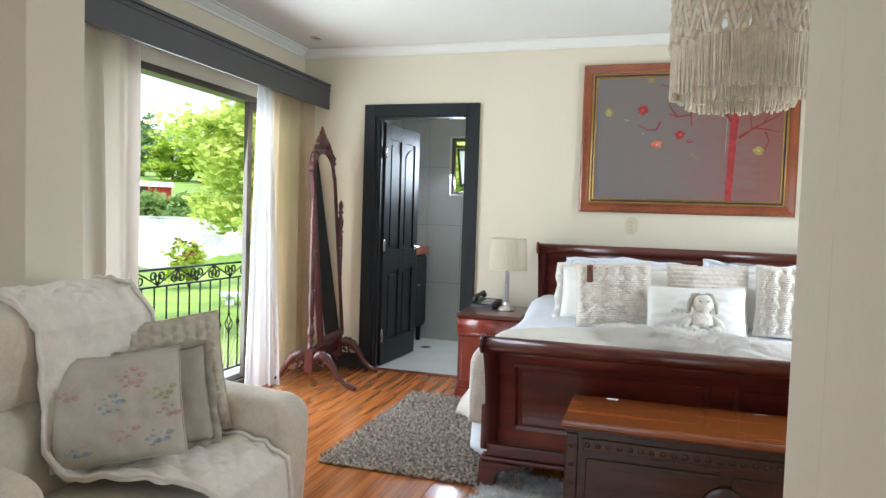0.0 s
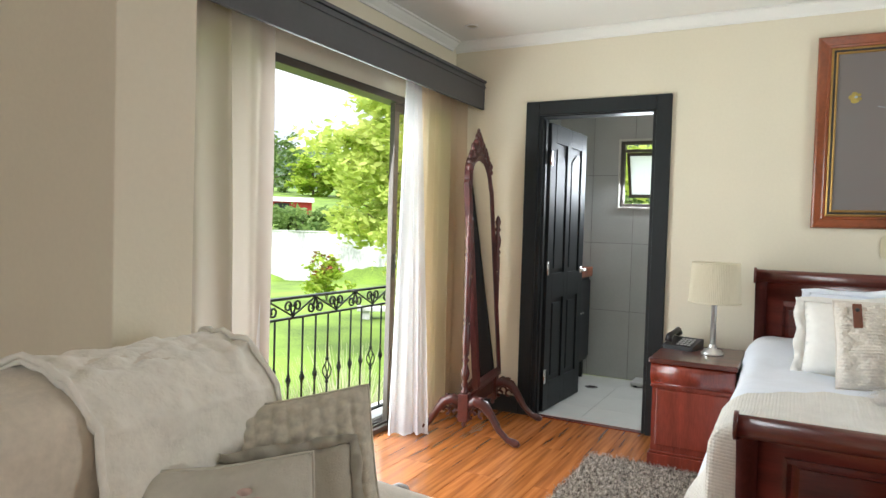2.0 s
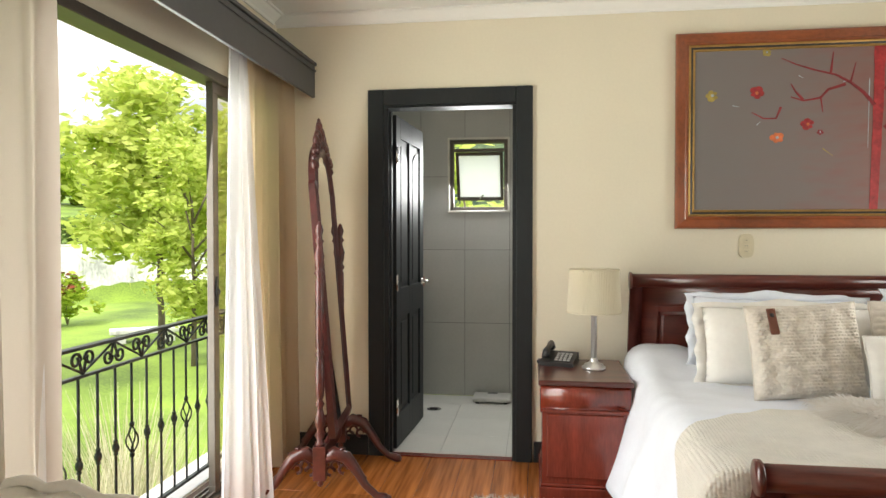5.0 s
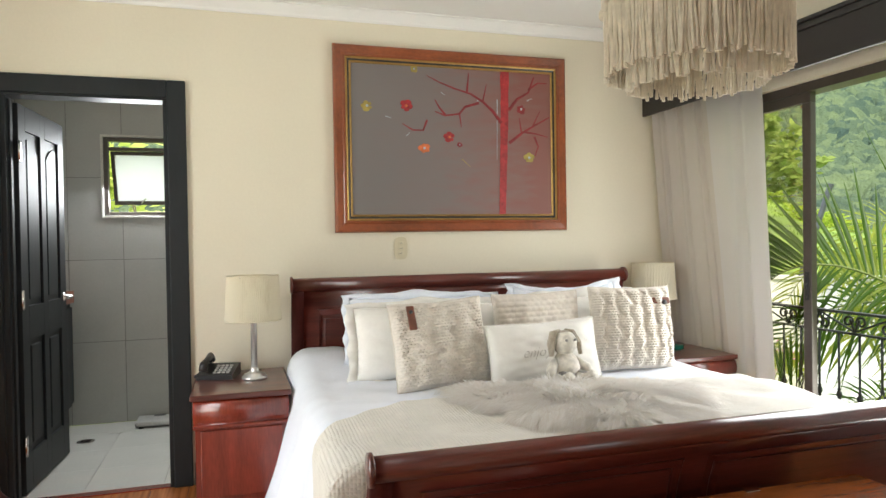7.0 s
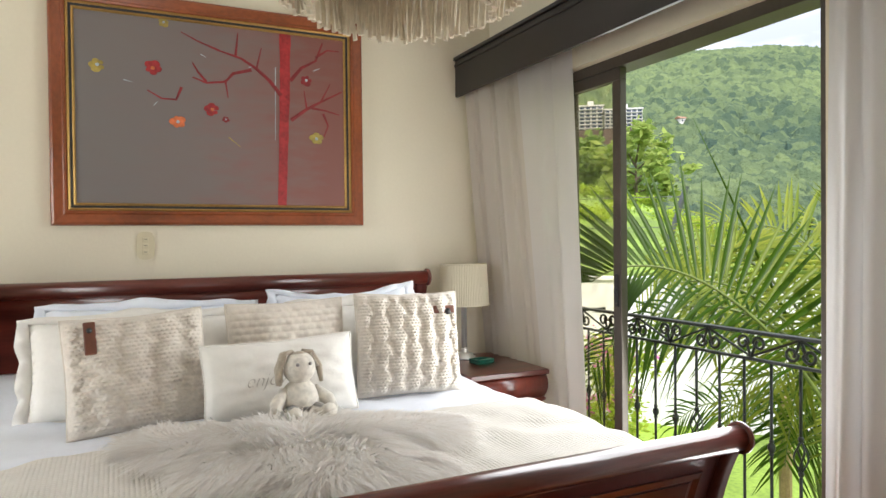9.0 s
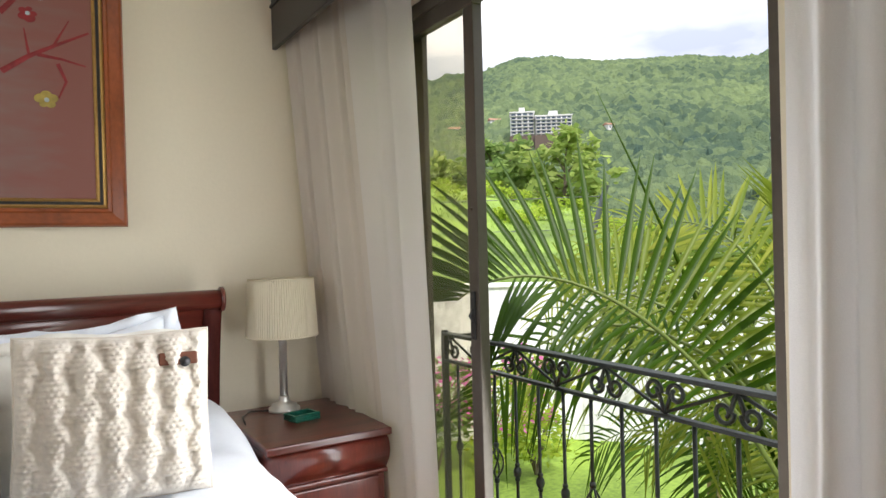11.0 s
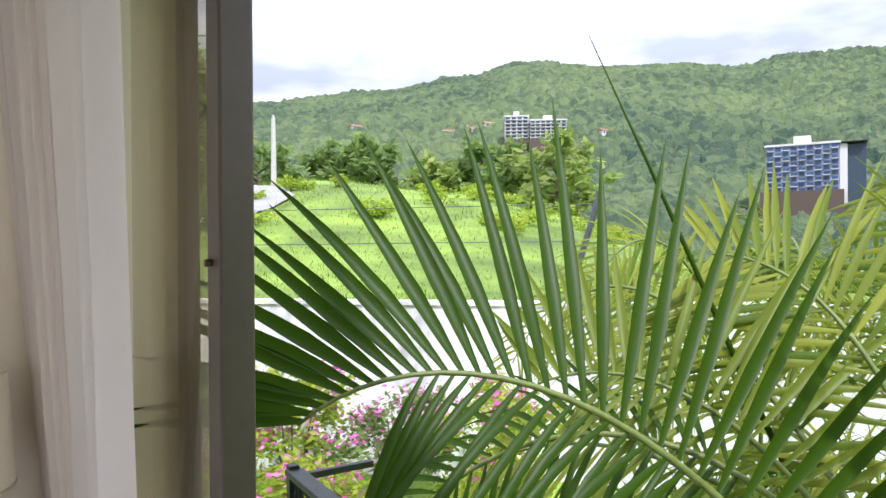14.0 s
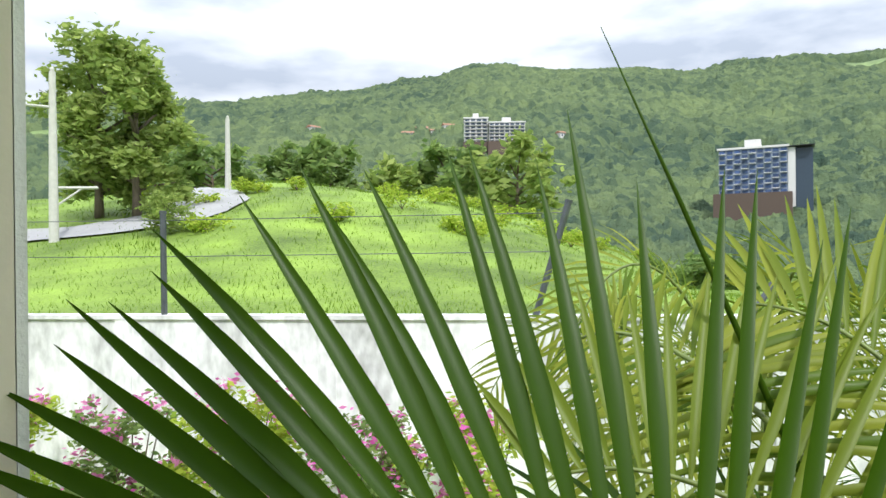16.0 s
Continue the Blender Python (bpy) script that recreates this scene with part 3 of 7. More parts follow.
drain = thing("floor_drain", pose(0.80, 1.08, 0.0), "round steel drain set in the bathroom floor", "drain")
part("ring", lathe([(0.045, 0.0), (0.055, 0.002), (0.055, 0.005), (0.045, 0.006)], 24), M_CHROME, drain)
for k in range(5):
    part("slot", a_box(-0.03, 0.03, -0.03 + k * 0.014, -0.026 + k * 0.014, 0.004, 0.0075), M_BLACK, drain)
scale_ = thing("bathroom_scale", pose(1.22, 1.40, 0.0), "flat pale bathroom scale by the tiled wall", "scale")
part("body", a_box(-0.15, 0.15, -0.11, 0.11, 0.012, 0.045, 0.012, 3), mat("pale_grey_plastic", (0.5, 0.5, 0.48), 0.5), scale_)
for sx in (-0.11, 0.11):
    for sy in (-0.08, 0.08):
        part("foot", a_box(sx - 0.015, sx + 0.015, sy - 0.015, sy + 0.015, 0.0, 0.013), M_BLACK, scale_)
part("display", a_box(-0.04, 0.04, 0.05, 0.09, 0.0445, 0.047), M_BLACK, scale_)

light = thing("ceiling_downlight", pose(0.30, -0.375, CEIL), "small round recessed downlight, switched off", "downlight")
part("ring", lathe([(0.032, 0.0), (0.040, -0.010), (0.046, -0.006), (0.047, 0.0)], 24), M_CEIL, light, "", True)
part("lens", lathe([(0.0, -0.003), (0.032, -0.003)], 20), M_PLASTIC, light)

# ---- valances and curtains ----
M_DRAPE_W = cloth("taupe_drape", (0.60, 0.525, 0.45), 0.0, 0.30)
M_DRAPE_E = cloth("pale_grey_drape", (0.70, 0.64, 0.585), 0.0, 0.32)
M_SHEER = cloth("white_sheer", (0.82, 0.82, 0.84), 0.10, 0.20)
M_TAN = cloth("tan_drape", (0.80, 0.66, 0.50), 0.0, 0.58)
M_SHEER_E = cloth("pale_lilac_sheer", (0.80, 0.76, 0.75), 0.05, 0.40)
M_SHEER_B = cloth("cream_sheer", (0.84, 0.70, 0.52), 0.05, 0.50)


M_VAL_E = mat("black_brown_board", (0.016, 0.013, 0.012), 0.4, var=0.2, scale=3)


def valance(y0, y1, xf, xw, z0, z1, label, M_B):
    v = thing("curtain_valance", Matrix(), label, "valance")
    s = 1 if xw > xf else -1
    part("front_board", a_box(min(xf, xf + s * 0.02), max(xf, xf + s * 0.02), y0, y1, z0, z1 - 0.001, 0.003), M_B, v)
    part("top_board", a_box(min(xf - s * 0.012, xw - s * 0.002), max(xf - s * 0.012, xw - s * 0.002), y0, y1, z1, z1 + 0.02, 0.004), M_B, v)
    part("bead", a_box(min(xf - s * 0.007, xf), max(xf - s * 0.007, xf), y0, y1, z1 - 0.035, z1 - 0.022, 0.002), M_B, v)
    part("end_board", a_box(min(xf + s * 0.02, xw - s * 0.002), max(xf + s * 0.02, xw - s * 0.002), y0, y0 + 0.02, z0, z1 - 0.001), M_B, v)
    part("curtain_rod", tube([(xf + s * 0.10, y0 + 0.02, z1 - 0.05), (xf + s * 0.10, y1, z1 - 0.05)], 0.012, 10), M_ALU, v)


valance(-3.075, -0.004, 0.24, 0.0, 2.147, 2.335, "long charcoal-painted wooden curtain valance", M_VAL)
valance(-3.20, -0.004, 4.366, 4.60, 2.098, 2.305, "long dark brown-black wooden curtain valance", M_VAL_E)


def curtain(label, material, top, bottom, z0, z1, folds, amp, seed, name="curtain", foot=1.0):
    """A hanging sheet between two plan points at its top and two at its foot, in soft folds."""
    rnd = random.Random(seed)
    phase = [rnd.uniform(0, 6.28) for _ in range(4)]

    def f(u, v):
        e = 0.25 * v * (1 - v)
        a, b = Vector(bottom[0]).lerp(Vector(top[0]), v), Vector(bottom[1]).lerp(Vector(top[1]), v)
        w = u + 0.16 / folds * math.sin(2 * math.pi * folds * u * 0.5 + phase[0]) + 0.02 * nz(u * 3, v * 1.5, seed)
        p = a.lerp(b, w)
        d = (b - a).normalized()
        side = Vector((-d.y, d.x))
        s = math.sin(2 * math.pi * folds * u + phase[1] + 0.7 * nz(u * 4, v * 1.3, seed + 5.0))
        s = s * (0.75 + 0.25 * s * s) + 0.5 * nz(u * folds * 1.7, v * 2.0, seed + 9.0) * (1.1 - v)
        h = amp * (1 - (1 - foot) * (1 - v) ** 0.7) * (0.45 + 0.55 * (1 - v)) * (0.7 + 0.6 * abs(nz(u * folds * 0.6, 0, seed + 3.0) + 0.5))
        p = p + side * s * h
        return (p.x, p.y, z0 + (z1 - z0) * v + 0.012 * (1 - v) * nz(u * 9, 0, seed))
    c = thing(name, Matrix(), label, "curtain")
    part("cloth", grid(int(folds * 14), 36, f), material, c, "", True)
    part("hem", tube([f(i / (folds * 10), 0.0) for i in range(int(folds * 10) + 1)], 0.004, 5), material, c)
    return c


curtain("taupe curtain drawn beside the balcony door", M_DRAPE_W, ((0.10, -3.04), (0.10, -2.06)), ((0.11, -3.04), (0.10, -2.05)), 0.012, 2.27, 6, 0.058, 3)
curtain("thin white sheer curtain edge at the balcony door", M_SHEER, ((0.07, -2.10), (0.05, -1.99)), ((0.07, -2.10), (0.05, -1.97)), 0.012, 2.27, 2, 0.015, 4, "sheer_curtain")
curtain("thin white sheer curtain gathered at the balcony door", M_SHEER, ((0.11, -0.88), (0.12, -0.71)), ((0.075, -0.93), (0.29, -0.79)), 0.012, 2.27, 3, 0.026, 11, "sheer_curtain")
curtain("beige curtain drawn beside the balcony door", M_SHEER_B, ((0.10, -0.72), (0.09, -0.40)), ((0.11, -0.80), (0.10, -0.38)), 0.012, 2.27, 4, 0.03, 15)
curtain("tan curtain drawn into the room corner", M_TAN, ((0.09, -0.41), (0.11, -0.06)), ((0.09, -0.40), (0.12, -0.06)), 0.012, 2.27, 3, 0.03, 19)
curtain("pale grey curtain tucked behind the nightstand in the corner", M_DRAPE_E, ((4.405, -0.04), (4.50, -0.46)), ((4.585, -0.04), (4.592, -0.62)), 0.012, 2.24, 6, 0.032, 23, foot=0.2)
curtain("thin pale sheer curtain beside the balcony door", M_SHEER_E, ((4.50, -0.42), (4.57, -0.82)), ((4.60, -0.56), (4.614, -0.875)), 0.012, 2.24, 3, 0.022, 29, "sheer_curtain", foot=0.6)
curtain("thin white sheer curtain gathered at the balcony door", M_SHEER, ((4.54, -2.15), (4.52, -2.62)), ((4.52, -2.13), (4.52, -2.66)), 0.012, 2.24, 5, 0.030, 31, "sheer_curtain")

# ---- bed ----
bed = thing("bed", pose(0, 0, 0), "dark mahogany sleigh bed with panelled head and foot", "bed")


M_POST = mat("satin_mahogany", (0.060, 0.012, 0.009), 0.6, var=0.3, scale=6, fine=40, stretch=(4, 4, 0.6), spec=0.15)


def sleigh(x0, x1, y, z_top, lean, feet, panels, low, zlo):
    """A curved sleigh board: S-shaped outline with a rolled top, raised panels, end posts and bracket feet. lean: +1 or -1 along y."""
    def outline(t):
        z = low + (z_top - 0.05 - low) * t
        return y + lean * (0.085 * (t ** 2.4) - 0.02 * math.sin(math.pi * t)), z
    pts = [outline(i / 14) for i in range(15)]
    prof = [(a - 0.016, b) for a, b in pts] + [(a + 0.016, b) for a, b in reversed(pts)]
    part("board", extrude_profile(prof, x0 + 0.04, x1 - 0.04, "x"), M_MAHOG, bed, "", True)
    ya, za = pts[-1]
    roll = [(ya + lean * 0.012 + 0.036 * math.cos(2 * math.pi * i / 18), za + 0.015 + 0.036 * math.sin(2 * math.pi * i / 18)) for i in range(18)]
    part("top_roll", extrude_profile(roll, x0, x1, "x"), M_MAHOG, bed, "", True)
    for sx in (x0, x1):
        part("scroll_end", tube([(sx - 0.006, ya + lean * 0.012, za + 0.015), (sx + 0.006, ya + lean * 0.012, za + 0.015)], 0.046, 20), M_MAHOG_V, bed, "", True)
        post = [(a - 0.026, b) for a, b in pts] + [(a + 0.026, b) for a, b in reversed(pts)]
        s = 1 if sx == x0 else -1
        part("end_post", extrude_profile(post, sx + s * 0.002, sx + s * 0.065, "x"), M_POST, bed, "", True)
    wide = (x1 - x0 - 0.16) / panels
    for k in range(panels):
        a, b = x0 + 0.10 + k * wide + 0.04, x0 + 0.06 + (k + 1) * wide - 0.02
        for sd in (-1, 1):
            t0, t1 = zlo, 0.86

            def strip(p, q, u0, u1, thick):
                bm = bmesh.new()
                rows = []
                for i in range(9):
                    yy, zz = outline(u0 + (u1 - u0) * i / 8)
                    yo = yy + sd * 0.0165
                    rows.append([bm.verts.new((p, yo, zz)), bm.verts.new((q, yo, zz)), bm.verts.new((q - 0.014, yo + sd * thick, zz)), bm.verts.new((p + 0.014, yo + sd * thick, zz))])
                for r0, r1 in zip(rows, rows[1:]):
                    for j in range(4):
                        bm.faces.new((r0[j], r0[(j + 1) % 4], r1[(j + 1) % 4], r1[j]))
                bm.faces.new(rows[0])
                bm.faces.new(rows[-1])
                bmesh.ops.recalc_face_normals(bm, faces=bm.faces)
                return bm
            part("raised_panel", strip(a + 0.03, b - 0.03, t0 + 0.06, t1 - 0.06, 0.010), M_MAHOG, bed)
            for p, q in ((a - 0.005, a + 0.022), (b - 0.022, b + 0.005)):
                part("panel_bead", strip(p, q, t0, t1, 0.012), M_MAHOG, bed)
            for u in (t0, t1 - 0.035):
                part("panel_bead", strip(a, b, u, u + 0.035, 0.012), M_MAHOG, bed)
    part("base_rail", a_box(x0 + 0.02, x1 - 0.02, y - 0.032, y + 0.032, low - 0.03, low + 0.03, 0.008), M_MAHOG, bed)
    part("base_moulding", a_box(x0 - 0.012, x1 + 0.012, y - 0.044, y + 0.044, low - 0.052, low - 0.030, 0.009), M_MAHOG, bed)
    if feet:
        for sx, s in ((x0 - 0.01, 1), (x1 + 0.01, -1)):
            pts2 = [(0, low - 0.052), (0.20, low - 0.052), (0.17, low - 0.075), (0.12, low - 0.085), (0.085, low - 0.10), (0.07, 0.0), (-0.01, 0.0), (-0.004, 0.05)]
            part("bracket_foot", extrude_profile([(sx + s * a, b) for a, b in pts2], y - 0.05, y + 0.05, "y"), M_MAHOG, bed)


sleigh(2.065, 4.085, -0.105, 1.112, -1, True, 3, 0.18, 0.30)
sleigh(2.125, 4.195, -2.02, 0.735, -1, True, 2, 0.18, 0.22)
for xa, xb in ((2.10, 2.14), (4.11, 4.15)):
    part("side_rail", a_box(xa, xb, -2.00, -0.12, 0.16, 0.38, 0.008), M_MAHOG, bed)
part("slat_base", a_box(2.14, 4.11, -1.98, -0.13, 0.26, 0.30), M_MAHOG, bed)
mattress = thing("mattress", Matrix(), "thick white mattress on the sleigh bed", "mattress")
part("body", a_box(2.125, 4.04, -1.97, -0.14, 0.302, 0.605, 0.05, 3), M_WHITE, mattress, "", True)


def smooth_step(t):
    t = max(0.0, min(1.0, t))
    return t * t * (3 - 2 * t)


def cover(name, label, material, y0, y1, top, over, drop_l, drop_r, thick, seed, wave, relief=None, nx=90, ny=70, edge_y=0.0, slant=0.0, puff=0.0):
    """Bedding laid over the mattress, hanging at both sides. slant: how far its head edge runs off towards the hanging side."""
    xl, xr, rad = 2.085 - over, 4.035 + over, 0.10
    flat = xr - xl - 2 * rad
    arc = rad * math.pi / 2
    total = drop_l + drop_r + flat + 2 * arc

    def f(u, v):
        s = u * total
        if s < drop_l:
            x, z = xl - (0.005 + 0.12 * smooth_step((y0 + (y1 - y0) * v + 1.70) / 0.7)) * (1 - s / drop_l) ** 1.2, top - rad - (drop_l - s)
        elif s < drop_l + arc:
            a = (s - drop_l) / rad
            x, z = xl + rad - rad * math.cos(a), top - rad + rad * math.sin(a)
        elif s < drop_l + arc + flat:
            x, z = xl + rad + (s - drop_l - arc), top
        elif s < drop_l + 2 * arc + flat:
            a = (s - drop_l - arc - flat) / rad
            x, z = xr - rad + rad * math.sin(a), top - rad + rad * math.cos(a)
        else:
            d = s - drop_l - 2 * arc - flat
            x, z = xr + 0.03 * d / drop_r, top - rad - d
        ye = y1 - slant * max(0.0, 1 - u / 0.32) ** 1.6
        y = y0 + (ye - y0) * v
        hang = max(0.0, (top - rad - z))
        x += (0.022 * math.sin(y * 16 + 2.0 * nz(y * 2, 0, seed)) + 0.02 * nz(y * 7, z * 3, seed)) * min(1, hang / 0.2) * (1 if u > 0.5 else -1)
        if hang <= 0:
            z += wave * nz(x * 3.2, y * 2.6, seed) + wave * 0.6 * nz(x * 8, y * 5, seed + 4)
            z += 0.007 * nz(x * 5 + y * 9, y * 3, seed + 8) * (1 if relief is None else 0) + edge_y * math.exp(-((v - 1) / 0.03) ** 2)
        x += 0.006 * nz(x * 9, y * 9, seed + 2)
        tuck = max(0.0, 1 - v / 0.09) ** 2
        if tuck and hang > 0 or x < xl + rad or x > xr - rad:
            x += (0.16 if u < 0.5 else -0.16) * tuck
        if puff:
            z += puff * smooth_step((y + 0.75) / 0.45) * smooth_step((0.34 - u) / 0.10 if u < 0.5 else (u - 0.70) / 0.08) * (1 if hang <= 0 else max(0.0, 1 - hang / 0.25))
        if relief and hang < 0.3:
            z += relief(x, y)
        return (x, y, z)
    c = thing(name, Matrix(), label, name.replace("_", " "))
    ob = part("cloth", grid(nx, ny, f), material, c, "", True)
    sol = ob.modifiers.new("thickness", "SOLIDIFY")
    sol.thickness, sol.offset = thick, 1.0
    part("hem", tube([f(i / 60, 1.0) for i in range(61)], thick * 0.8, 6), material, c)
    return c


cover("duvet", "white cotton bedspread hanging over the bed side", M_WHITE, -1.975, -0.17, 0.632, 0.030, 0.42, 0.34, 0.022, 3.0, 0.018, puff=0.075)
M_WAFFLE = mat("cream_waffle_knit", (0.76, 0.73, 0.66), 0.95, var=0.06, scale=12, bump=0.5, bump_scale=200, sheen=0.3)
wn_ = M_WAFFLE.node_tree
w_ck, w_tc2, w_bp = wn_.nodes.new("ShaderNodeTexVoronoi"), wn_.nodes.new("ShaderNodeTexCoord"), wn_.nodes.new("ShaderNodeBump")
w_ck.inputs["Scale"].default_value, w_ck.inputs["Randomness"].default_value = 85.0, 0.12
wn_.links.new(w_tc2.outputs["Object"], w_ck.inputs["Vector"])
wn_.links.new(w_ck.outputs["Distance"], w_bp.inputs["Height"])
w_bp.inputs["Strength"].default_value, w_bp.inputs["Distance"].default_value, w_bp.invert = 0.9, 0.006, True
wn_.links.new(w_bp.outputs["Normal"], wn_.nodes["Principled BSDF"].inputs["Normal"])
cover("bed_blanket", "cream waffle-knit blanket across the foot of the bed", M_WAFFLE, -1.978, -1.30, 0.659, 0.050, 0.28, 0.25, 0.010, 3.0, 0.018, slant=0.55, edge_y=0.0)


def pillow(name, label, w, h, t, m, material, relief=None, frill=0.0, n=44, seed=1, sag=0.006, kind="pillow"):
    """A stuffed pillow standing in its local x-z plane, front towards -y."""
    pl = thing(name, m, label, kind)

    def f(side):
        def g(u, v):
            a, b = 2 * u - 1, 2 * v - 1
            body = max(0.0, (1 - abs(a) ** 2.6)) ** 0.55 * max(0.0, (1 - abs(b) ** 2.6)) ** 0.55
            pin = 1 - 0.035 * (1 - abs(b) ** 1.5) * abs(a) ** 3
            pin2 = 1 - 0.030 * (1 - abs(a) ** 1.5) * abs(b) ** 3
            x, z = a * w / 2 * pin, b * h / 2 * pin2 + h / 2
            d = t / 2 * body * (1 + 0.12 * nz(a * 1.7, b * 1.7, seed))
            d += 0.012 * nz(a * 4, b * 4, seed + 3) * body
            if relief and side < 0:
                d += relief(x, z) * min(1, body * 2.2)
            z -= sag * (1 - abs(a)) * (v ** 2)
            return (x, side * d, z)
        return g
    bm = grid(n, n, f(-1))
    grid(max(8, n // 3), max(8, n // 3), f(1), bm)
    bmesh.ops.remove_doubles(bm, verts=bm.verts, dist=0.0004)
    bmesh.ops.recalc_face_normals(bm, faces=bm.faces)
    part("cushion", bm, material, pl, "", True)
    seam = []
    for i in range(81):
        k = i / 80 * 4
        u, v = (k, 0) if k <= 1 else (1, k - 1) if k <= 2 else (3 - k, 1) if k <= 3 else (0, 4 - k)
        seam.append(Vector(f(-1)(max(0, min(1, u)), max(0, min(1, v)))))
    if frill:
        bm = bmesh.new()
        rows = []
        for i, q in enumerate(seam[:-1]):
            c = Vector((0, 0, h / 2))
            out = (q - c).normalized()
            wob = 0.012 * math.sin(i * 1.7) + 0.008 * nz(i * 0.4, 0, seed)
            far = q + out * frill * (1 + 0.15 * math.sin(i * 0.9))
            rows.append((bm.verts.new(q), bm.verts.new(q.lerp(far, 0.5) + Vector((0, wob, 0))), bm.verts.new(far + Vector((0, wob * 1.5, 0)))))
        for i in range(len(rows)):
            a, b = rows[i], rows[(i + 1) % len(rows)]
            for j in (0, 1):
                bm.faces.new((a[j], b[j], b[j + 1], a[j + 1]))
        fr = part("frill", bm, material, pl, "", True)
        sm = fr.modifiers.new("thickness", "SOLIDIFY")
        sm.thickness = 0.004
    else:
        part("piping", tube(seam, 0.004, 6), material, pl, "", True)
    return pl


def stitches(x, z, wide=0.0125, tall=0.0105):
    """Plain knitting: rows of small rounded loops, each row shifted by half a loop."""
    row = z / tall
    k = abs(math.sin(math.pi * row)) ** 0.7
    c = x / wide + 0.5 * (math.floor(row) % 2)
    return 0.0085 * k * (0.45 + 0.55 * abs(math.sin(math.pi * c)))


def pouches(x, z, wide, tall):
    """Gathered ovals in offset rows: the cloth is tied in between them."""
    u = x / wide + 50.5
    v = z / tall + 0.5 * (int(u) % 2)
    a, b = u % 1 - 0.5, v % 1 - 0.5
    neck = 0.5 - 0.20 * (1 - min(1.0, abs(b) / 0.42)) ** 0.5 if b < 0 else 0.5
    oval = max(0.0, 1 - (a / neck) ** 2 - (b / 0.5) ** 2) ** 0.5
    knot = math.exp(-(a / 0.13) ** 2 - ((b + 0.47) / 0.10) ** 2) + math.exp(-(a / 0.13) ** 2 - ((b - 0.53) / 0.10) ** 2)
    return oval, knot


def cables(x, z):
    oval, knot = pouches(x, z, 0.064, 0.105)
    return 0.015 * oval + 0.012 * knot + stitches(x, z, 0.0150, 0.0125) * (0.5 + 0.6 * oval)


def bobbles(x, z):
    oval, knot = pouches(x, z, 0.098, 0.078)
    return 0.010 * oval + 0.013 * knot + stitches(x, z, 0.0165, 0.0135) * (0.6 + 0.5 * oval)


def crochet(x, z):
    return 0.007 * abs(math.sin(z * 120)) * (0.5 + 0.5 * abs(math.sin(x * 95 + 1.57 * (int(z * 38.2) % 2))))


TOP = 0.665
pillow("pillow", "white pillow with a ruffled edge against the headboard", 0.78, 0.36, 0.15, pose(2.72, -0.53, TOP - 0.005, -15, 1), M_WHITE, None, 0.045, 30, 2)
pillow("pillow", "white pillow with a ruffled edge against the headboard", 0.62, 0.40, 0.15, pose(3.535, -0.58, TOP - 0.005, -13, -1), M_WHITE, None, 0.05, 30, 5, 0.07)
pillow("pillow", "ivory pillow with a ruffled edge leaning on the white pillow", 0.76, 0.345, 0.18, pose(2.69, -0.80, TOP - 0.008, -14), M_IVORY, None, 0.045, 30, 7)
pillow("pillow", "ivory pillow leaning on the white pillow", 0.62, 0.36, 0.17, pose(3.555, -0.80, TOP - 0.008, -13), M_IVORY, None, 0.045, 30, 8)
tag_l = pillow("knit_cushion", "cream knitted cushion with gathered stitches and a leather tag", 0.44, 0.385, 0.15, pose(2.665, -1.045, TOP - 0.006, -13, -3, 3), M_KNIT, bobbles, 0, 150, 12, kind="cushion")
M_LEATHER = mat("brown_leather", (0.16, 0.055, 0.03), 0.5, var=0.2, scale=20)
part("leather_tag", a_box(-0.018, 0.018, -0.070, -0.062, -0.055, 0.055, 0.004), M_LEATHER, tag_l, "brown leather tag", at=pose(-0.135, 0.0, 0.300, -11))
part("button", lathe([(0.009, 0), (0.009, 0.004), (0.0, 0.006)], 12), M_BLACK, tag_l, "", True, pose(-0.135, -0.062, 0.338, 80))
pillow("crochet_cushion", "beige crocheted cushion between the ivory pillows", 0.45, 0.38, 0.13, pose(3.185, -0.93, TOP + 0.005, -10, -1), M_KNIT, crochet, 0, 110, 15, kind="cushion")
tag_r = pillow("knit_cushion", "cream cable-knit cushion with a leather buckle", 0.435, 0.405, 0.15, pose(3.645, -1.005, TOP - 0.004, -10, 1, -4), M_KNIT, cables, 0, 150, 18, kind="cushion")
part("leather_buckle", a_box(-0.045, 0.045, -0.058, -0.051, -0.016, 0.016, 0.004), M_LEATHER, tag_r, "dark leather buckle", at=pose(0.14, -0.004, 0.318, -12))
part("button", lathe([(0.013, 0), (0.013, 0.004), (0.0, 0.006)], 14), M_BLACK, tag_r, "", True, pose(0.155, -0.060, 0.320, 80))
words = pillow("small_cushion", "small ivory cushion with grey handwriting", 0.525, 0.275, 0.13, pose(3.11, -1.15, TOP - 0.002, -14, -2, -2), M_IVORY, None, 0, 40, 21, kind="cushion")


def writing(text, size, material, parent, m, name="lettering"):
    c = bpy.data.curves.new(name, "FONT")
    c.body, c.size, c.align_x, c.align_y, c.extrude, c.shear, c.offset = text, size, "CENTER", "CENTER", 0.0006, 0.45, -0.0016
    tmp = bpy.data.objects.new(name, c)
    me = bpy.data.meshes.new_from_object(tmp)
    bpy.data.objects.remove(tmp)
    me.materials.append(material)
    ob = new(name, me)
    ob.parent = parent
    ob.matrix_local = m
    return ob


M_INK = mat("grey_ink", (0.35, 0.31, 0.28), 0.8)
writing("enjoy life", 0.062, M_INK, words, pose(-0.02, -0.073, 0.135, 90))

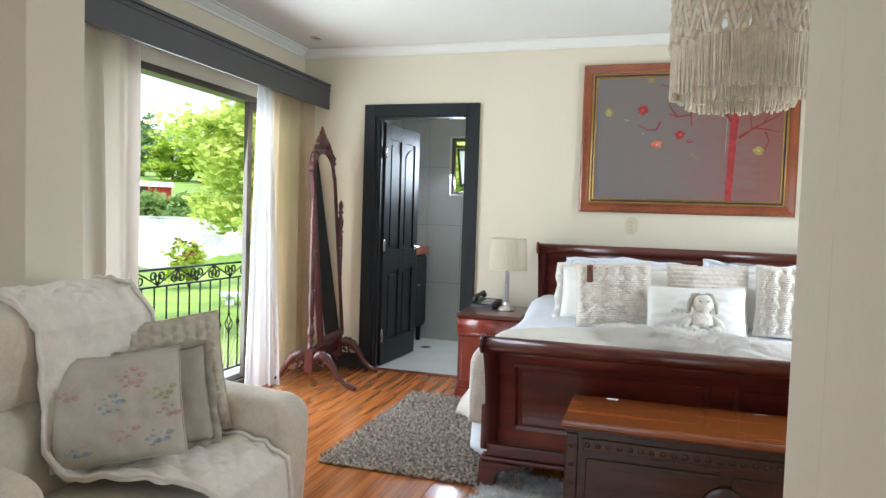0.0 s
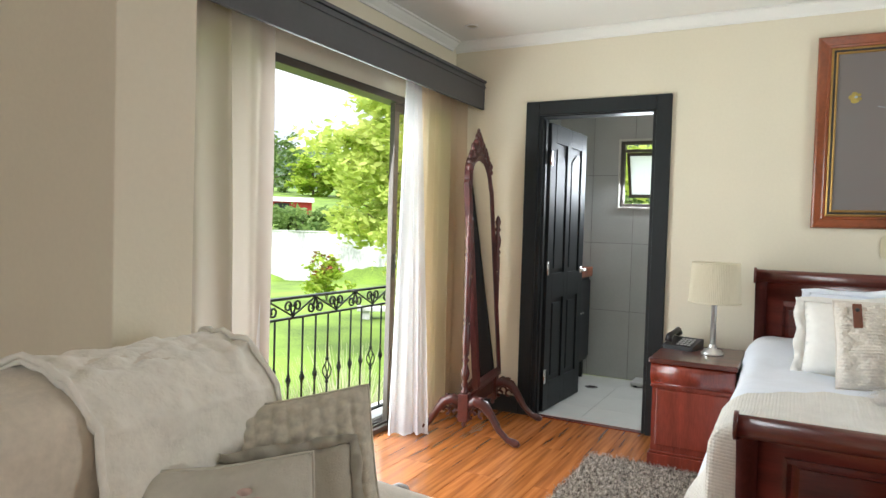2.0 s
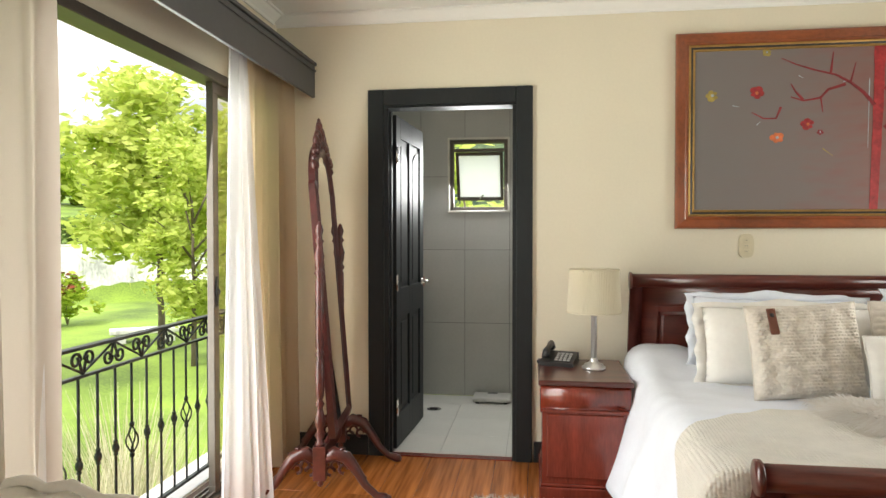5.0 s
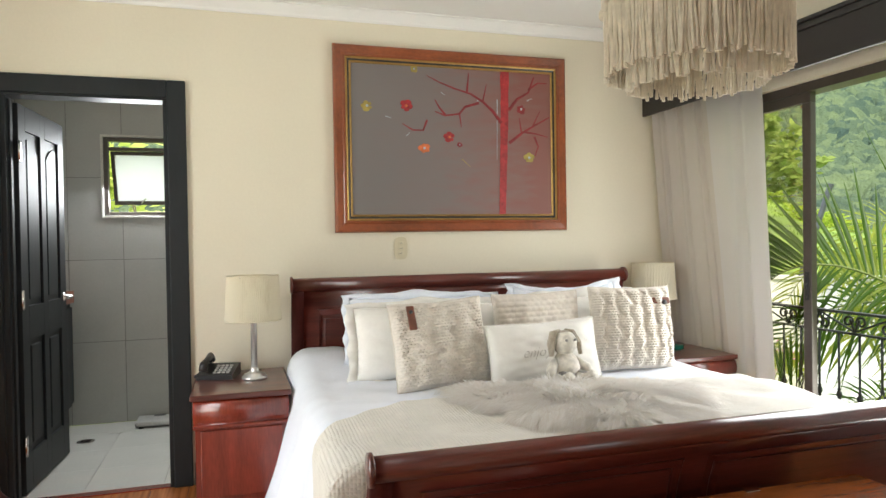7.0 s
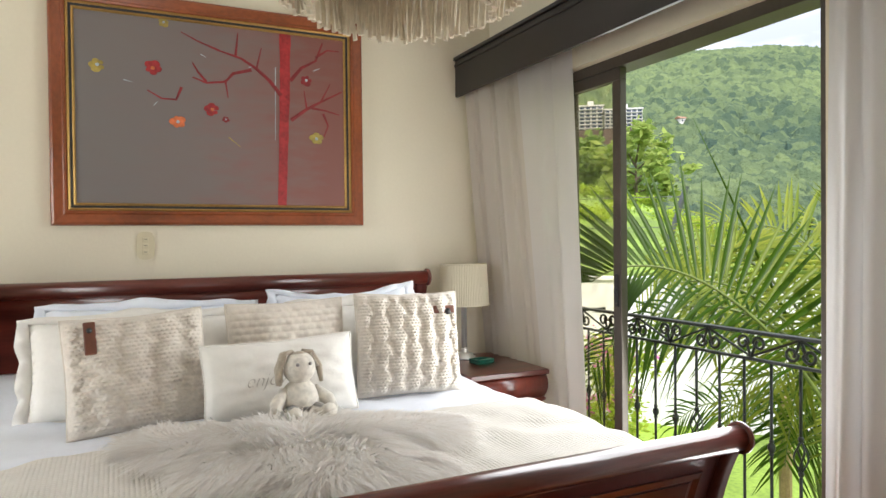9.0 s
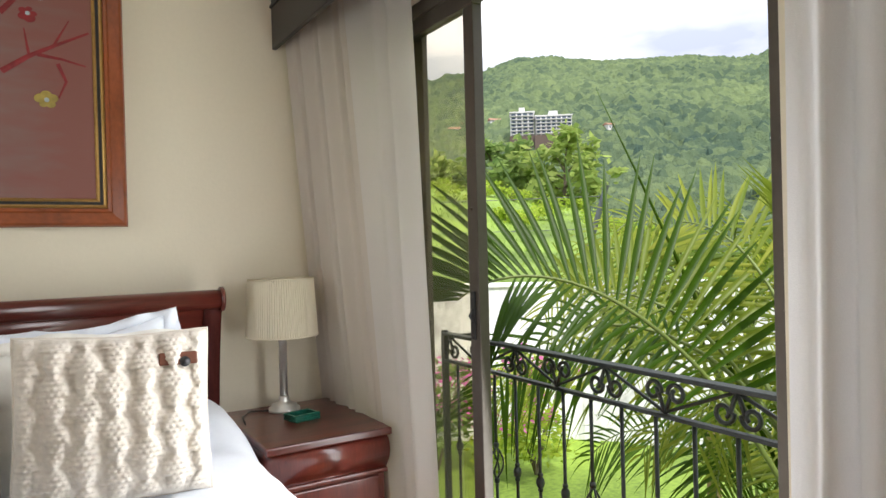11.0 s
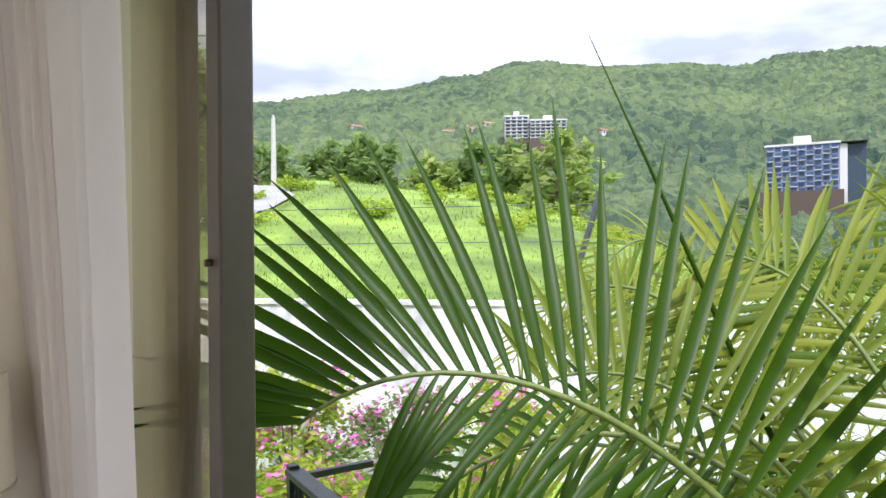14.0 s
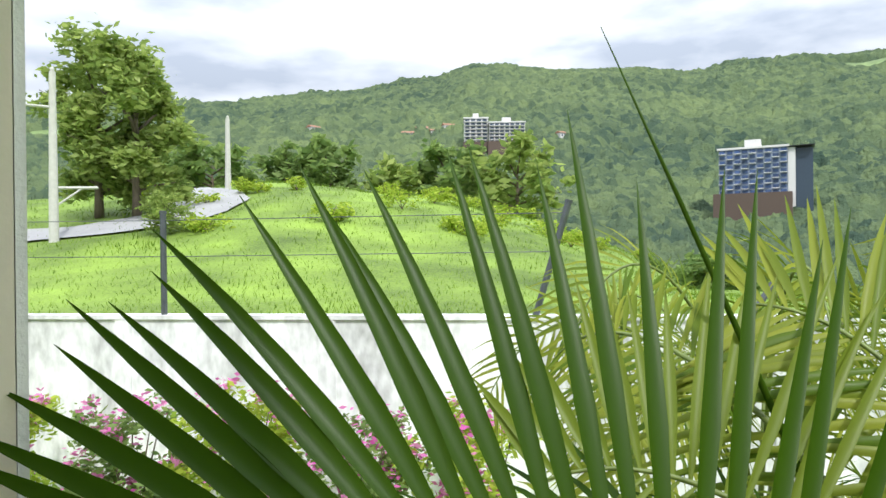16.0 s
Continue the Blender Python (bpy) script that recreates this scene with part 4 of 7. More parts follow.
# ---- plush toy: one plain mesh ----
M_TOY = mat("cream_plush", (0.74, 0.70, 0.62), 0.95, var=0.14, scale=60, bump=0.6, bump_scale=350, sheen=0.3)


def ball(bm, c, r, sx=1.0, sy=1.0, sz=1.0):
    v = bmesh.ops.create_uvsphere(bm, u_segments=16, v_segments=10, radius=r)["verts"]
    bmesh.ops.scale(bm, vec=(sx, sy, sz), verts=v)
    bmesh.ops.translate(bm, vec=c, verts=v)


bm = bmesh.new()
ball(bm, (0, 0, 0.060), 0.055, 1, 0.85, 1.1)
ball(bm, (0, -0.01, 0.150), 0.046, 1, 0.95, 1.0)
for s in (-1, 1):
    tube([(s * 0.015, 0.0, 0.195), (s * 0.04, -0.005, 0.190), (s * 0.058, -0.012, 0.150), (s * 0.062, -0.012, 0.105)], [0.014, 0.018, 0.020, 0.012], 8, bm, 0.5)
    tube([(s * 0.04, 0, 0.085), (s * 0.075, -0.02, 0.055), (s * 0.085, -0.03, 0.025)], [0.019, 0.019, 0.016], 8, bm)
    tube([(s * 0.03, -0.02, 0.03), (s * 0.045, -0.07, 0.022), (s * 0.05, -0.10, 0.03)], [0.024, 0.022, 0.02], 8, bm)
    ball(bm, (s * 0.018, -0.053, 0.158), 0.005)
M_TOY_TAN = mat("sand_plush", (0.42, 0.36, 0.28), 0.95, var=0.14, scale=60, bump=0.6, bump_scale=350, sheen=0.3)
M_TOY_GREY = mat("grey_knit", (0.30, 0.29, 0.28), 0.95, var=0.2, scale=60, bump=0.6, bump_scale=350)
toy = part("plush_rabbit", bm, M_TOY, None, "", True)
toy.data.materials.append(M_TOY_TAN)
toy.data.materials.append(M_TOY_GREY)
for f in toy.data.polygons:
    c = f.center
    if c.z > 0.10 and (abs(c.x) > 0.046 or c.y > 0.0 or c.z > 0.186):
        f.material_index = 1
    elif c.z < 0.050 and abs(c.x) < 0.056 and c.y > -0.05:
        f.material_index = 2
    elif (c.z - 0.158) ** 2 + (abs(c.x) - 0.018) ** 2 < 0.00004 and c.y < -0.045:
        f.material_index = 2
toy.matrix_world = pose(3.135, -1.285, TOP + 0.016, -10, 0, 6) @ Matrix.Scale(1.18, 4)
tagged(toy, "small cream knitted rabbit toy sitting against the small cushion", "soft toy")


def strands(name, label, parent, material, roots, seg=3, kind=""):
    """Many thin tapering hairs. roots: (place, tip offset, width, droop)."""
    vs, fs = [], []
    for p, d, w, droop in roots:
        p, d = Vector(p), Vector(d)
        side = d.cross(Vector((0, 0, 1)))
        if side.length < 1e-6:
            side = Vector((1, 0, 0))
        side = side.normalized() * w / 2
        o = len(vs)
        for i in range(seg + 1):
            t = i / seg
            q = p + d * t + Vector((0, 0, -droop * t * t))
            k = 1 - t * 0.92
            vs.append(tuple(q - side * k))
            vs.append(tuple(q + side * k))
        for i in range(seg):
            a = o + 2 * i
            fs.append((a, a + 1, a + 3, a + 2))
    me = bpy.data.meshes.new(name)
    me.from_pydata(vs, [], fs)
    me.materials.append(material)
    ob = new(name, me)
    ob.parent = parent
    if label:
        ob["label"] = label
    if kind:
        ob["kind"] = kind
    return ob


M_FUR = leaf_mat("pale_fur", (0.88, 0.84, 0.79), (0.99, 0.98, 0.96), 0.4)
fur = thing("fur_throw", Matrix(), "shaggy cream sheepskin throw lying across the bed", "throw")


def hide_outline(a):
    return 1 + 0.16 * math.sin(3 * a + 0.6) + 0.10 * math.sin(5 * a + 2) + 0.06 * math.sin(9 * a)


def hide(u, v):
    a, r = 2 * math.pi * u, v
    k = hide_outline(a) * r
    x, y = 3.08 + 0.43 * k * math.cos(a) - 0.10 * k * math.sin(a), -1.56 + 0.36 * k * math.sin(a)
    return (x, y, 0.690 + 0.03 * (1 - r ** 3) + 0.012 * nz(x * 5, y * 5, 2))


part("skin", grid(48, 10, hide), M_FUR, fur, "", True)
rnd = random.Random(5)
roots = []
for i in range(13000):
    u, v = rnd.random(), math.sqrt(rnd.random()) if i % 4 else rnd.uniform(0.85, 1.0)
    p = hide(u, v)
    a = 2 * math.pi * u
    sw = a + (3.4 - 1.9 * v) * nz(p[0] * 5, p[1] * 5, 7) + 0.9 * nz(p[0] * 16, p[1] * 16, 3) + rnd.uniform(-0.3, 0.3)
    ln = rnd.uniform(0.04, 0.11) * (0.65 + 0.55 * v * v)
    up = rnd.uniform(0.012, 0.055) * (1.1 - 0.35 * v) * (1.0 + 0.8 * nz(p[0] * 9, p[1] * 9, 11))
    roots.append((p, (ln * math.cos(sw), ln * math.sin(sw) - 0.02, up), 0.0058, 0.020 + 0.025 * v))
strands("pile", "long silky cream pile", fur, M_FUR, roots, 4, "stuff")

# ---- chest ----
M_CHEST = mat("old_oak", (0.050, 0.019, 0.011), 0.35, var=0.5, scale=4, fine=30, stretch=(0.7, 5, 5), bump=0.12, bump_scale=50, coat=0.3)
M_LID = mat("honey_lid", (0.30, 0.085, 0.018), 0.22, var=0.35, scale=3, fine=25, stretch=(0.6, 6, 6), bump=0.04, coat=0.6)
chest = thing("blanket_chest", pose(3.14, -2.36, 0), "carved dark oak blanket chest with a polished honey lid", "chest")
CW, CD = 0.57, 0.195
part("lid", a_box(-CW - 0.02, CW + 0.02, -CD - 0.025, CD + 0.01, 0.492, 0.520, 0.009, 3), M_LID, chest, "polished honey-brown lid")
part("body", a_box(-CW, CW, -CD, CD, 0.07, 0.478), M_CHEST, chest)
part("lip", a_box(-CW - 0.01, CW + 0.01, -CD - 0.012, CD + 0.004, 0.478, 0.4915, 0.004), M_CHEST, chest)
part("plinth", a_box(-CW - 0.015, CW + 0.015, -CD - 0.018, CD + 0.008, 0.045, 0.10, 0.008), M_CHEST, chest)
for s in (-1, 1):
    part("corner_stile", a_box(s * CW - 0.045 * (s > 0) - 0.0, s * CW + 0.045 * (s < 0), -CD - 0.014, -CD - 0.001, 0.10, 0.47, 0.004), M_CHEST, chest)
    for k in range(5):
        part("carving", lathe([(0.0, 0), (0.016, 0.0012), (0.010, 0.003), (0.0, 0.004)], 10), M_CHEST, chest, "", True, pose(s * (CW - 0.022), -CD - 0.012, 0.14 + k * 0.072, 90))
    part("foot", a_box(s * (CW - 0.05) - 0.05, s * (CW - 0.05) + 0.05, -CD - 0.012, CD, 0, 0.045, 0.008), M_CHEST, chest)
    part("side_panel", a_box(s * CW, s * (CW + 0.009), -CD + 0.05, CD - 0.05, 0.14, 0.43, 0.004), M_CHEST, chest)
for a, b in ((-CW + 0.075, -0.02), (0.02, CW - 0.075)):
    part("front_panel", a_box(a, b, -CD - 0.010, -CD - 0.0005, 0.14, 0.38, 0.005), M_CHEST, chest)
part("carved_frieze", a_box(-CW + 0.06, CW - 0.06, -CD - 0.012, -CD - 0.0005, 0.41, 0.455, 0.004), M_CHEST, chest)
for k in range(26):
    part("carving", lathe([(0.0, 0), (0.012, 0.0008), (0.007, 0.0022), (0.0, 0.003)], 8), M_CHEST, chest, "", True, pose(-CW + 0.08 + k * 0.039, -CD - 0.011, 0.432, 90))
part("medallion", lathe([(0.0, 0.010), (0.03, 0.010), (0.045, 0.004), (0.075, 0.010), (0.085, 0.0)], 28), M_CHEST, chest, "", True, pose(0, -CD - 0.008, 0.26, 90))
for x in (-0.42, 0.16):
    part("hinge", a_box(x - 0.025, x + 0.025, CD - 0.02, CD + 0.006, 0.519, 0.5235, 0.001), M_CHROME, chest, "small steel hinge")

# ---- nightstands, lamps, telephone ----


def nightstand(m, label, wood):
    ns = thing("nightstand", m, label, "nightstand", "nightstands beside the bed")
    W, D = 0.215, 0.29
    part("top", a_box(-W - 0.012, W + 0.012, -D - 0.012, D, 0.588, 0.615, 0.006), M_MAHOG, ns, "dark polished top")
    prof = [(-D + 0.02, 0.47), (D - 0.005, 0.47), (D - 0.005, 0.5875), (-D + 0.005, 0.5875)] + [(-D - 0.008 + 0.028 * (i / 8) ** 1.5 - 0.016 * math.sin(math.pi * i / 8), 0.575 - 0.105 * i / 8) for i in range(9)]
    part("ogee_drawer", extrude_profile(prof, -W + 0.001, W - 0.001, "x"), wood, ns, "curved drawer front", True)
    part("body", a_box(-W + 0.008, W - 0.008, -D + 0.025, D - 0.004, 0.10, 0.4695), wood, ns)
    part("drawer_front", a_box(-W + 0.03, W - 0.03, -D + 0.013, -D + 0.0245, 0.13, 0.445, 0.006), wood, ns)
    part("waist_moulding", a_box(-W - 0.002, W + 0.002, -D + 0.008, D - 0.002, 0.452, 0.4695, 0.006), wood, ns)
    part("plinth", a_box(-W - 0.006, W + 0.006, -D + 0.006, D - 0.003, 0.0, 0.085, 0.006), wood, ns)
    part("plinth_moulding", a_box(-W + 0.001, W - 0.001, -D + 0.014, D - 0.0035, 0.085, 0.0995, 0.006), wood, ns)
    return ns


nightstand(pose(1.80, -0.335, 0), "reddish cherry nightstand with a curved drawer", M_CHERRY)
nightstand(pose(4.335, -0.345, 0), "dark mahogany nightstand by the curtain", M_MAHOG_V)

M_SHADE = cloth("pleated_cream_shade", (0.88, 0.82, 0.66), 0.0, 0.35)


def table_lamp(m):
    lp = thing("table_lamp", m, "chrome column table lamp with a pleated cream shade", "lamp", "bedside lamps")
    part("base", lathe([(0.062, 0.0), (0.062, 0.012), (0.050, 0.016), (0.050, 0.026), (0.028, 0.032), (0.020, 0.045), (0.022, 0.052), (0.016, 0.058)], 28), M_LAMPCOL, lp, "", True)
    part("column", lathe([(0.0155, 0.058), (0.0155, 0.29), (0.021, 0.296), (0.021, 0.304), (0.012, 0.310), (0.012, 0.36)], 20), M_LAMPCOL, lp, "", True)
    n, rows = 180, ((0.300, 0.140), (0.41, 0.134), (0.524, 0.127))
    bm = bmesh.new()
    rings = [[bm.verts.new(((r + (0.0018 if k % 2 else -0.0018)) * math.cos(2 * math.pi * k / n), (r + (0.0018 if k % 2 else -0.0018)) * math.sin(2 * math.pi * k / n), z)) for k in range(n)] for z, r in rows]
    for a, b in zip(rings, rings[1:]):
        for k in range(n):
            bm.faces.new((a[k], a[(k + 1) % n], b[(k + 1) % n], b[k]))
    part("shade", bm, M_SHADE, lp, "pleated cream fabric shade")
    for z, r in ((0.300, 0.1405), (0.524, 0.1275)):
        part("shade_band", tube([(r * math.cos(2 * math.pi * k / 48), r * math.sin(2 * math.pi * k / 48), z) for k in range(49)], 0.0035, 6), M_SHADE, lp)
    part("bulb", lathe([(0.012, 0.36), (0.028, 0.40), (0.030, 0.42), (0.018, 0.445), (0.0, 0.452)], 14), M_WHITE, lp, "", True)
    for a in range(3):
        part("spoke", tube([(0.011, 0, 0.35), (0.127, 0, 0.520)], 0.0018, 5), M_CHROME, lp, at=pose(0, 0, 0, 0, 0, 120 * a))
    return lp


table_lamp(pose(1.865, -0.31, 0.615))
table_lamp(pose(4.325, -0.165, 0.615))
cable = thing("lamp_cable", Matrix(), "thin dark lamp cable lying on the nightstand", "cable")
part("wire", tube([(4.27, -0.16, 0.620), (4.20, -0.12, 0.620), (4.15, -0.20, 0.620), (4.135, -0.30, 0.618)], 0.003, 6), M_BLACK, cable, "", True)

M_GREEN = mat("green_glass", (0.02, 0.22, 0.15), 0.08, var=0.1, coat=0.5)
M_GREEN.node_tree.nodes["Principled BSDF"].inputs["Transmission Weight"].default_value = 0.5
tray = thing("glass_ashtray", pose(4.335, -0.345, 0.615, 0, 0, 14), "square green glass ashtray on the nightstand", "ashtray")
part("dish", a_box(-0.055, 0.055, -0.042, 0.042, 0.0, 0.012, 0.004), M_GREEN, tray)
for b in ((-0.055, 0.055, -0.042, -0.030), (-0.055, 0.055, 0.030, 0.042), (-0.055, -0.043, -0.030, 0.030), (0.043, 0.055, -0.030, 0.030)):
    part("rim", a_box(b[0], b[1], b[2], b[3], 0.012, 0.026, 0.003), M_GREEN, tray)

phone = thing("telephone", pose(1.685, -0.20, 0.615, 0, 0, -14), "black desk telephone with grey keys", "telephone")
part("body", extrude_profile([(-0.085, 0.0), (0.085, 0.0), (0.085, 0.058), (0.06, 0.060), (-0.085, 0.022)], -0.085, 0.095, "x"), M_BLACK, phone)
M_KEY = mat("grey_keys", (0.42, 0.42, 0.42), 0.5)
for i in range(4):
    for j in range(4):
        part("key", a_box(-0.008, 0.008, -0.006, 0.006, 0, 0.006, 0.001, 1), M_KEY, phone, at=pose(0.0 + i * 0.022, -0.062 + j * 0.026, 0.0315 + j * 0.0068, 15))
part("handset", tube([(-0.055, -0.075, 0.045), (-0.055, -0.06, 0.075), (-0.055, 0.0, 0.088), (-0.055, 0.06, 0.098), (-0.055, 0.078, 0.075)], [0.022, 0.020, 0.014, 0.020, 0.022], 10), M_BLACK, phone, "", True)
part("coiled_cord", tube([(-0.07 - 0.04 * math.sin(i / 60 * 3.1) + 0.006 * math.cos(i * 1.3), -0.09 + 0.14 * i / 60, 0.010 + 0.006 * math.sin(i * 1.3)) for i in range(61)], 0.002, 5), M_BLACK, phone)

sock = thing("wall_socket", pose(2.715, -0.001, 1.262), "oval cream wall plate with three switches", "wall plate")
pts = []
for i in range(32):
    a = 2 * math.pi * i / 32
    pts.append((0.040 * abs(math.cos(a)) ** 0.6 * (1 if math.cos(a) > 0 else -1), 0.066 * abs(math.sin(a)) ** 0.6 * (1 if math.sin(a) > 0 else -1)))
part("plate", extrude_profile(pts, -0.009, 0.0, "y"), M_PLASTIC, sock)
for k in (-0.03, 0.0, 0.03):
    part("switch", a_box(-0.014, 0.014, -0.013, -0.0085, k - 0.010, k + 0.010, 0.002), M_PLASTIC, sock)
    part("slot", a_box(-0.008, 0.008, -0.0138, -0.0128, k - 0.001, k + 0.001), M_BLACK, sock)

# ---- painting ----
M_CANVAS = bpy.data.materials.new("painted_canvas")
M_CANVAS.use_nodes = True
cn, cl = M_CANVAS.node_tree.nodes, M_CANVAS.node_tree.links
c_tc, c_sep, c_r = cn.new("ShaderNodeTexCoord"), cn.new("ShaderNodeSeparateXYZ"), cn.new("ShaderNodeValToRGB")
c_map, c_n, c_add, c_bp = cn.new("ShaderNodeMapping"), cn.new("ShaderNodeTexNoise"), cn.new("ShaderNodeMath"), cn.new("ShaderNodeBump")
c_map.inputs["Scale"].default_value = (1.5, 1, 5)
c_n.inputs["Scale"].default_value, c_n.inputs["Detail"].default_value = 4, 6
cl.new(c_tc.outputs["Object"], c_sep.inputs[0])
cl.new(c_tc.outputs["Object"], c_map.inputs["Vector"])
cl.new(c_map.outputs["Vector"], c_n.inputs["Vector"])
c_mul = cn.new("ShaderNodeMath")
c_mul.operation, c_mul.inputs[1].default_value = "MULTIPLY_ADD", 0.50
cl.new(c_n.outputs["Fac"], c_mul.inputs[0])
c_mr = cn.new("ShaderNodeMapRange")
c_mr.inputs["From Min"].default_value, c_mr.inputs["From Max"].default_value = -0.62, 0.62
c_mr.inputs["To Min"].default_value, c_mr.inputs["To Max"].default_value = -0.15, 0.82
cl.new(c_sep.outputs["X"], c_mr.inputs["Value"])
cl.new(c_mr.outputs["Result"], c_mul.inputs[2])
cl.new(c_mul.outputs[0], c_r.inputs["Fac"])
els = c_r.color_ramp.elements
els[0].position, els[0].color = 0.0, (0.175, 0.16, 0.155, 1)
els[1].position, els[1].color = 1.0, (0.225, 0.085, 0.070, 1)
e = els.new(0.5)
e.color = (0.185, 0.148, 0.140, 1)
e = els.new(0.78)
e.color = (0.215, 0.120, 0.108, 1)
cl.new(c_r.outputs["Color"], cn["Principled BSDF"].inputs["Base Color"])
cn["Principled BSDF"].inputs["Roughness"].default_value = 0.55
cl.new(c_n.outputs["Fac"], c_bp.inputs["Height"])
c_bp.inputs["Strength"].default_value, c_bp.inputs["Distance"].default_value = 0.3, 0.004
cl.new(c_bp.outputs["Normal"], cn["Principled BSDF"].inputs["Normal"])
M_RED = mat("red_oil_paint", (0.34, 0.022, 0.025), 0.5, var=0.35, scale=15, bump=0.4, bump_scale=80)
M_DRED = mat("dark_red_oil_paint", (0.22, 0.018, 0.022), 0.55, var=0.3, scale=20)
M_OCHRE = mat("yellow_oil_paint", (0.36, 0.27, 0.06), 0.55, var=0.3, scale=20)
M_ORANGE = mat("orange_oil_paint", (0.60, 0.15, 0.05), 0.55, var=0.3, scale=20)
M_PBLUE = mat("pale_blue_oil_paint", (0.36, 0.42, 0.46), 0.55, var=0.2, scale=20)

art = thing("framed_painting", pose(3.061, -0.004, 1.8975), "oil painting of a red flowering tree in a stepped mahogany frame", "painting")
AW, AH = 0.731, 0.5405
part("canvas", a_box(-AW + 0.09, AW - 0.09, -0.018, -0.002, -AH + 0.09, AH - 0.09), M_CANVAS, art, "grey and rose painted canvas")


def frame_member(prof, material, label=""):
    """A mitred frame from a profile of (inset from the edge, depth)."""
    bm = bmesh.new()
    loops = []
    for d, y in prof:
        w, h = AW - d, AH - d
        loops.append([bm.verts.new(c) for c in ((-w, -y, -h), (w, -y, -h), (w, -y, h), (-w, -y, h))])
    for a, b in zip(loops, loops[1:] + loops[:1]):
        for k in range(4):
            bm.faces.new((a[k], a[(k + 1) % 4], b[(k + 1) % 4], b[k]))
    bmesh.ops.recalc_face_normals(bm, faces=bm.faces)
    return part("frame", bm, material, art, label)


frame_member([(0, 0.0), (0, 0.022), (0.006, 0.034), (0.014, 0.038), (0.05, 0.030), (0.056, 0.034), (0.066, 0.032), (0.068, 0.026), (0.068, 0.0)], M_FRAME, "mahogany frame moulding")
frame_member([(0.0685, 0.0), (0.0685, 0.028), (0.074, 0.032), (0.080, 0.028), (0.080, 0.0)], M_GOLD, "gilt bead")
frame_member([(0.0805, 0.0), (0.0805, 0.025), (0.091, 0.022), (0.091, 0.0)], M_BLACK, "dark inner slip")
frame_member([(0.0915, 0.0), (0.0915, 0.024), (0.098, 0.027), (0.103, 0.021), (0.103, 0.0)], M_GOLD, "gilt sight edge")


def cv(u, v):
    """Canvas place from fractions across and down."""
    return (-AW + 0.1 + u * 2 * (AW - 0.1), -0.019, AH - 0.1 - v * 2 * (AH - 0.1))


def stroke(name, pts, w, material):
    rad = [w * (1 - 0.6 * i / max(1, len(pts) - 1)) for i in range(len(pts))]
    bm = tube([cv(*q) for q in pts], rad, 6)
    for v in bm.verts:
        v.co.y = -0.019 + (v.co.y + 0.019) * 0.25
    return part(name, bm, material, art)


trunk_pts = [(0.755, 0.003), (0.752, 0.3), (0.745, 0.6), (0.735, 0.997)]
bm = bmesh.new()
for a, b in zip(trunk_pts, trunk_pts[1:]):
    for sub in range(6):
        q0, q1 = (a[0] + (b[0] - a[0]) * k / 6 for k in (sub, sub + 1))
        v0, v1 = (a[1] + (b[1] - a[1]) * k / 6 for k in (sub, sub + 1))
        w0, w1 = (0.022 * (1 - 0.25 * v) + 0.003 * nz(v * 9) for v in (v0, v1))
        A, B, C, D = cv(q0 - w0, v0), cv(q0 + w0, v0), cv(q1 + w1, v1), cv(q1 - w1, v1)
        bm.faces.new([bm.verts.new((c[0], -0.0205, c[2])) for c in (A, D, C, B)])
part("painted_trunk", bm, M_RED, art)
for pts, w in (([(0.735, 0.36), (0.69, 0.28), (0.64, 0.22), (0.58, 0.17), (0.50, 0.14)], 0.006), ([(0.62, 0.23), (0.55, 0.26), (0.52, 0.31), (0.45, 0.325), (0.40, 0.30)], 0.005),
               ([(0.45, 0.32), (0.42, 0.27), (0.40, 0.22)], 0.004), ([(0.52, 0.30), (0.53, 0.40)], 0.003), ([(0.56, 0.16), (0.57, 0.03)], 0.004),
               ([(0.50, 0.14), (0.42, 0.10), (0.36, 0.06)], 0.003), ([(0.36, 0.36), (0.34, 0.43), (0.29, 0.43), (0.24, 0.39)], 0.004), ([(0.64, 0.22), (0.66, 0.10)], 0.003),
               ([(0.775, 0.27), (0.82, 0.19), (0.88, 0.14), (0.91, 0.03)], 0.006), ([(0.88, 0.12), (0.93, 0.07), (0.98, 0.07)], 0.004), ([(0.775, 0.50), (0.84, 0.43), (0.90, 0.38), (0.99, 0.31)], 0.006),
               ([(0.86, 0.42), (0.92, 0.43), (0.98, 0.45)], 0.004), ([(0.84, 0.42), (0.83, 0.32)], 0.003), ([(0.90, 0.38), (0.94, 0.27)], 0.003), ([(0.91, 0.45), (0.93, 0.52), (0.91, 0.59)], 0.004)):
    stroke("painted_branch", pts, w * 1.9, M_DRED)
for u, v, mt, s in ((0.075, 0.28, M_OCHRE, 1), (0.26, 0.27, M_RED, 1.1), (0.47, 0.47, M_RED, 1), (0.345, 0.55, M_ORANGE, 1), (0.30, 0.02, M_OCHRE, 0.7), (0.88, 0.60, M_OCHRE, 1), (0.84, 0.26, M_DRED, 0.9), (0.52, 0.52, M_DRED, 0.5)):
    bm = bmesh.new()
    for k in range(5):
        s *= 1.18 if k == 0 else 1
        a = k * 1.257 + u * 9
        c = cv(u, v)
        ball(bm, (c[0] + 0.016 * s * math.cos(a), -0.0195, c[2] + 0.016 * s * math.sin(a)), 0.015 * s * (0.65 + 0.6 * ((k * 37 + int(u * 100)) % 7) / 7), 1, 0.12, 0.8)
    part("painted_flower", bm, mt, art)
    bm = bmesh.new()
    ball(bm, (c[0], -0.021, c[2]), 0.007 * s, 1, 0.2, 1)
    part("flower_centre", bm, M_ORANGE if mt is M_RED else M_PBLUE, art)
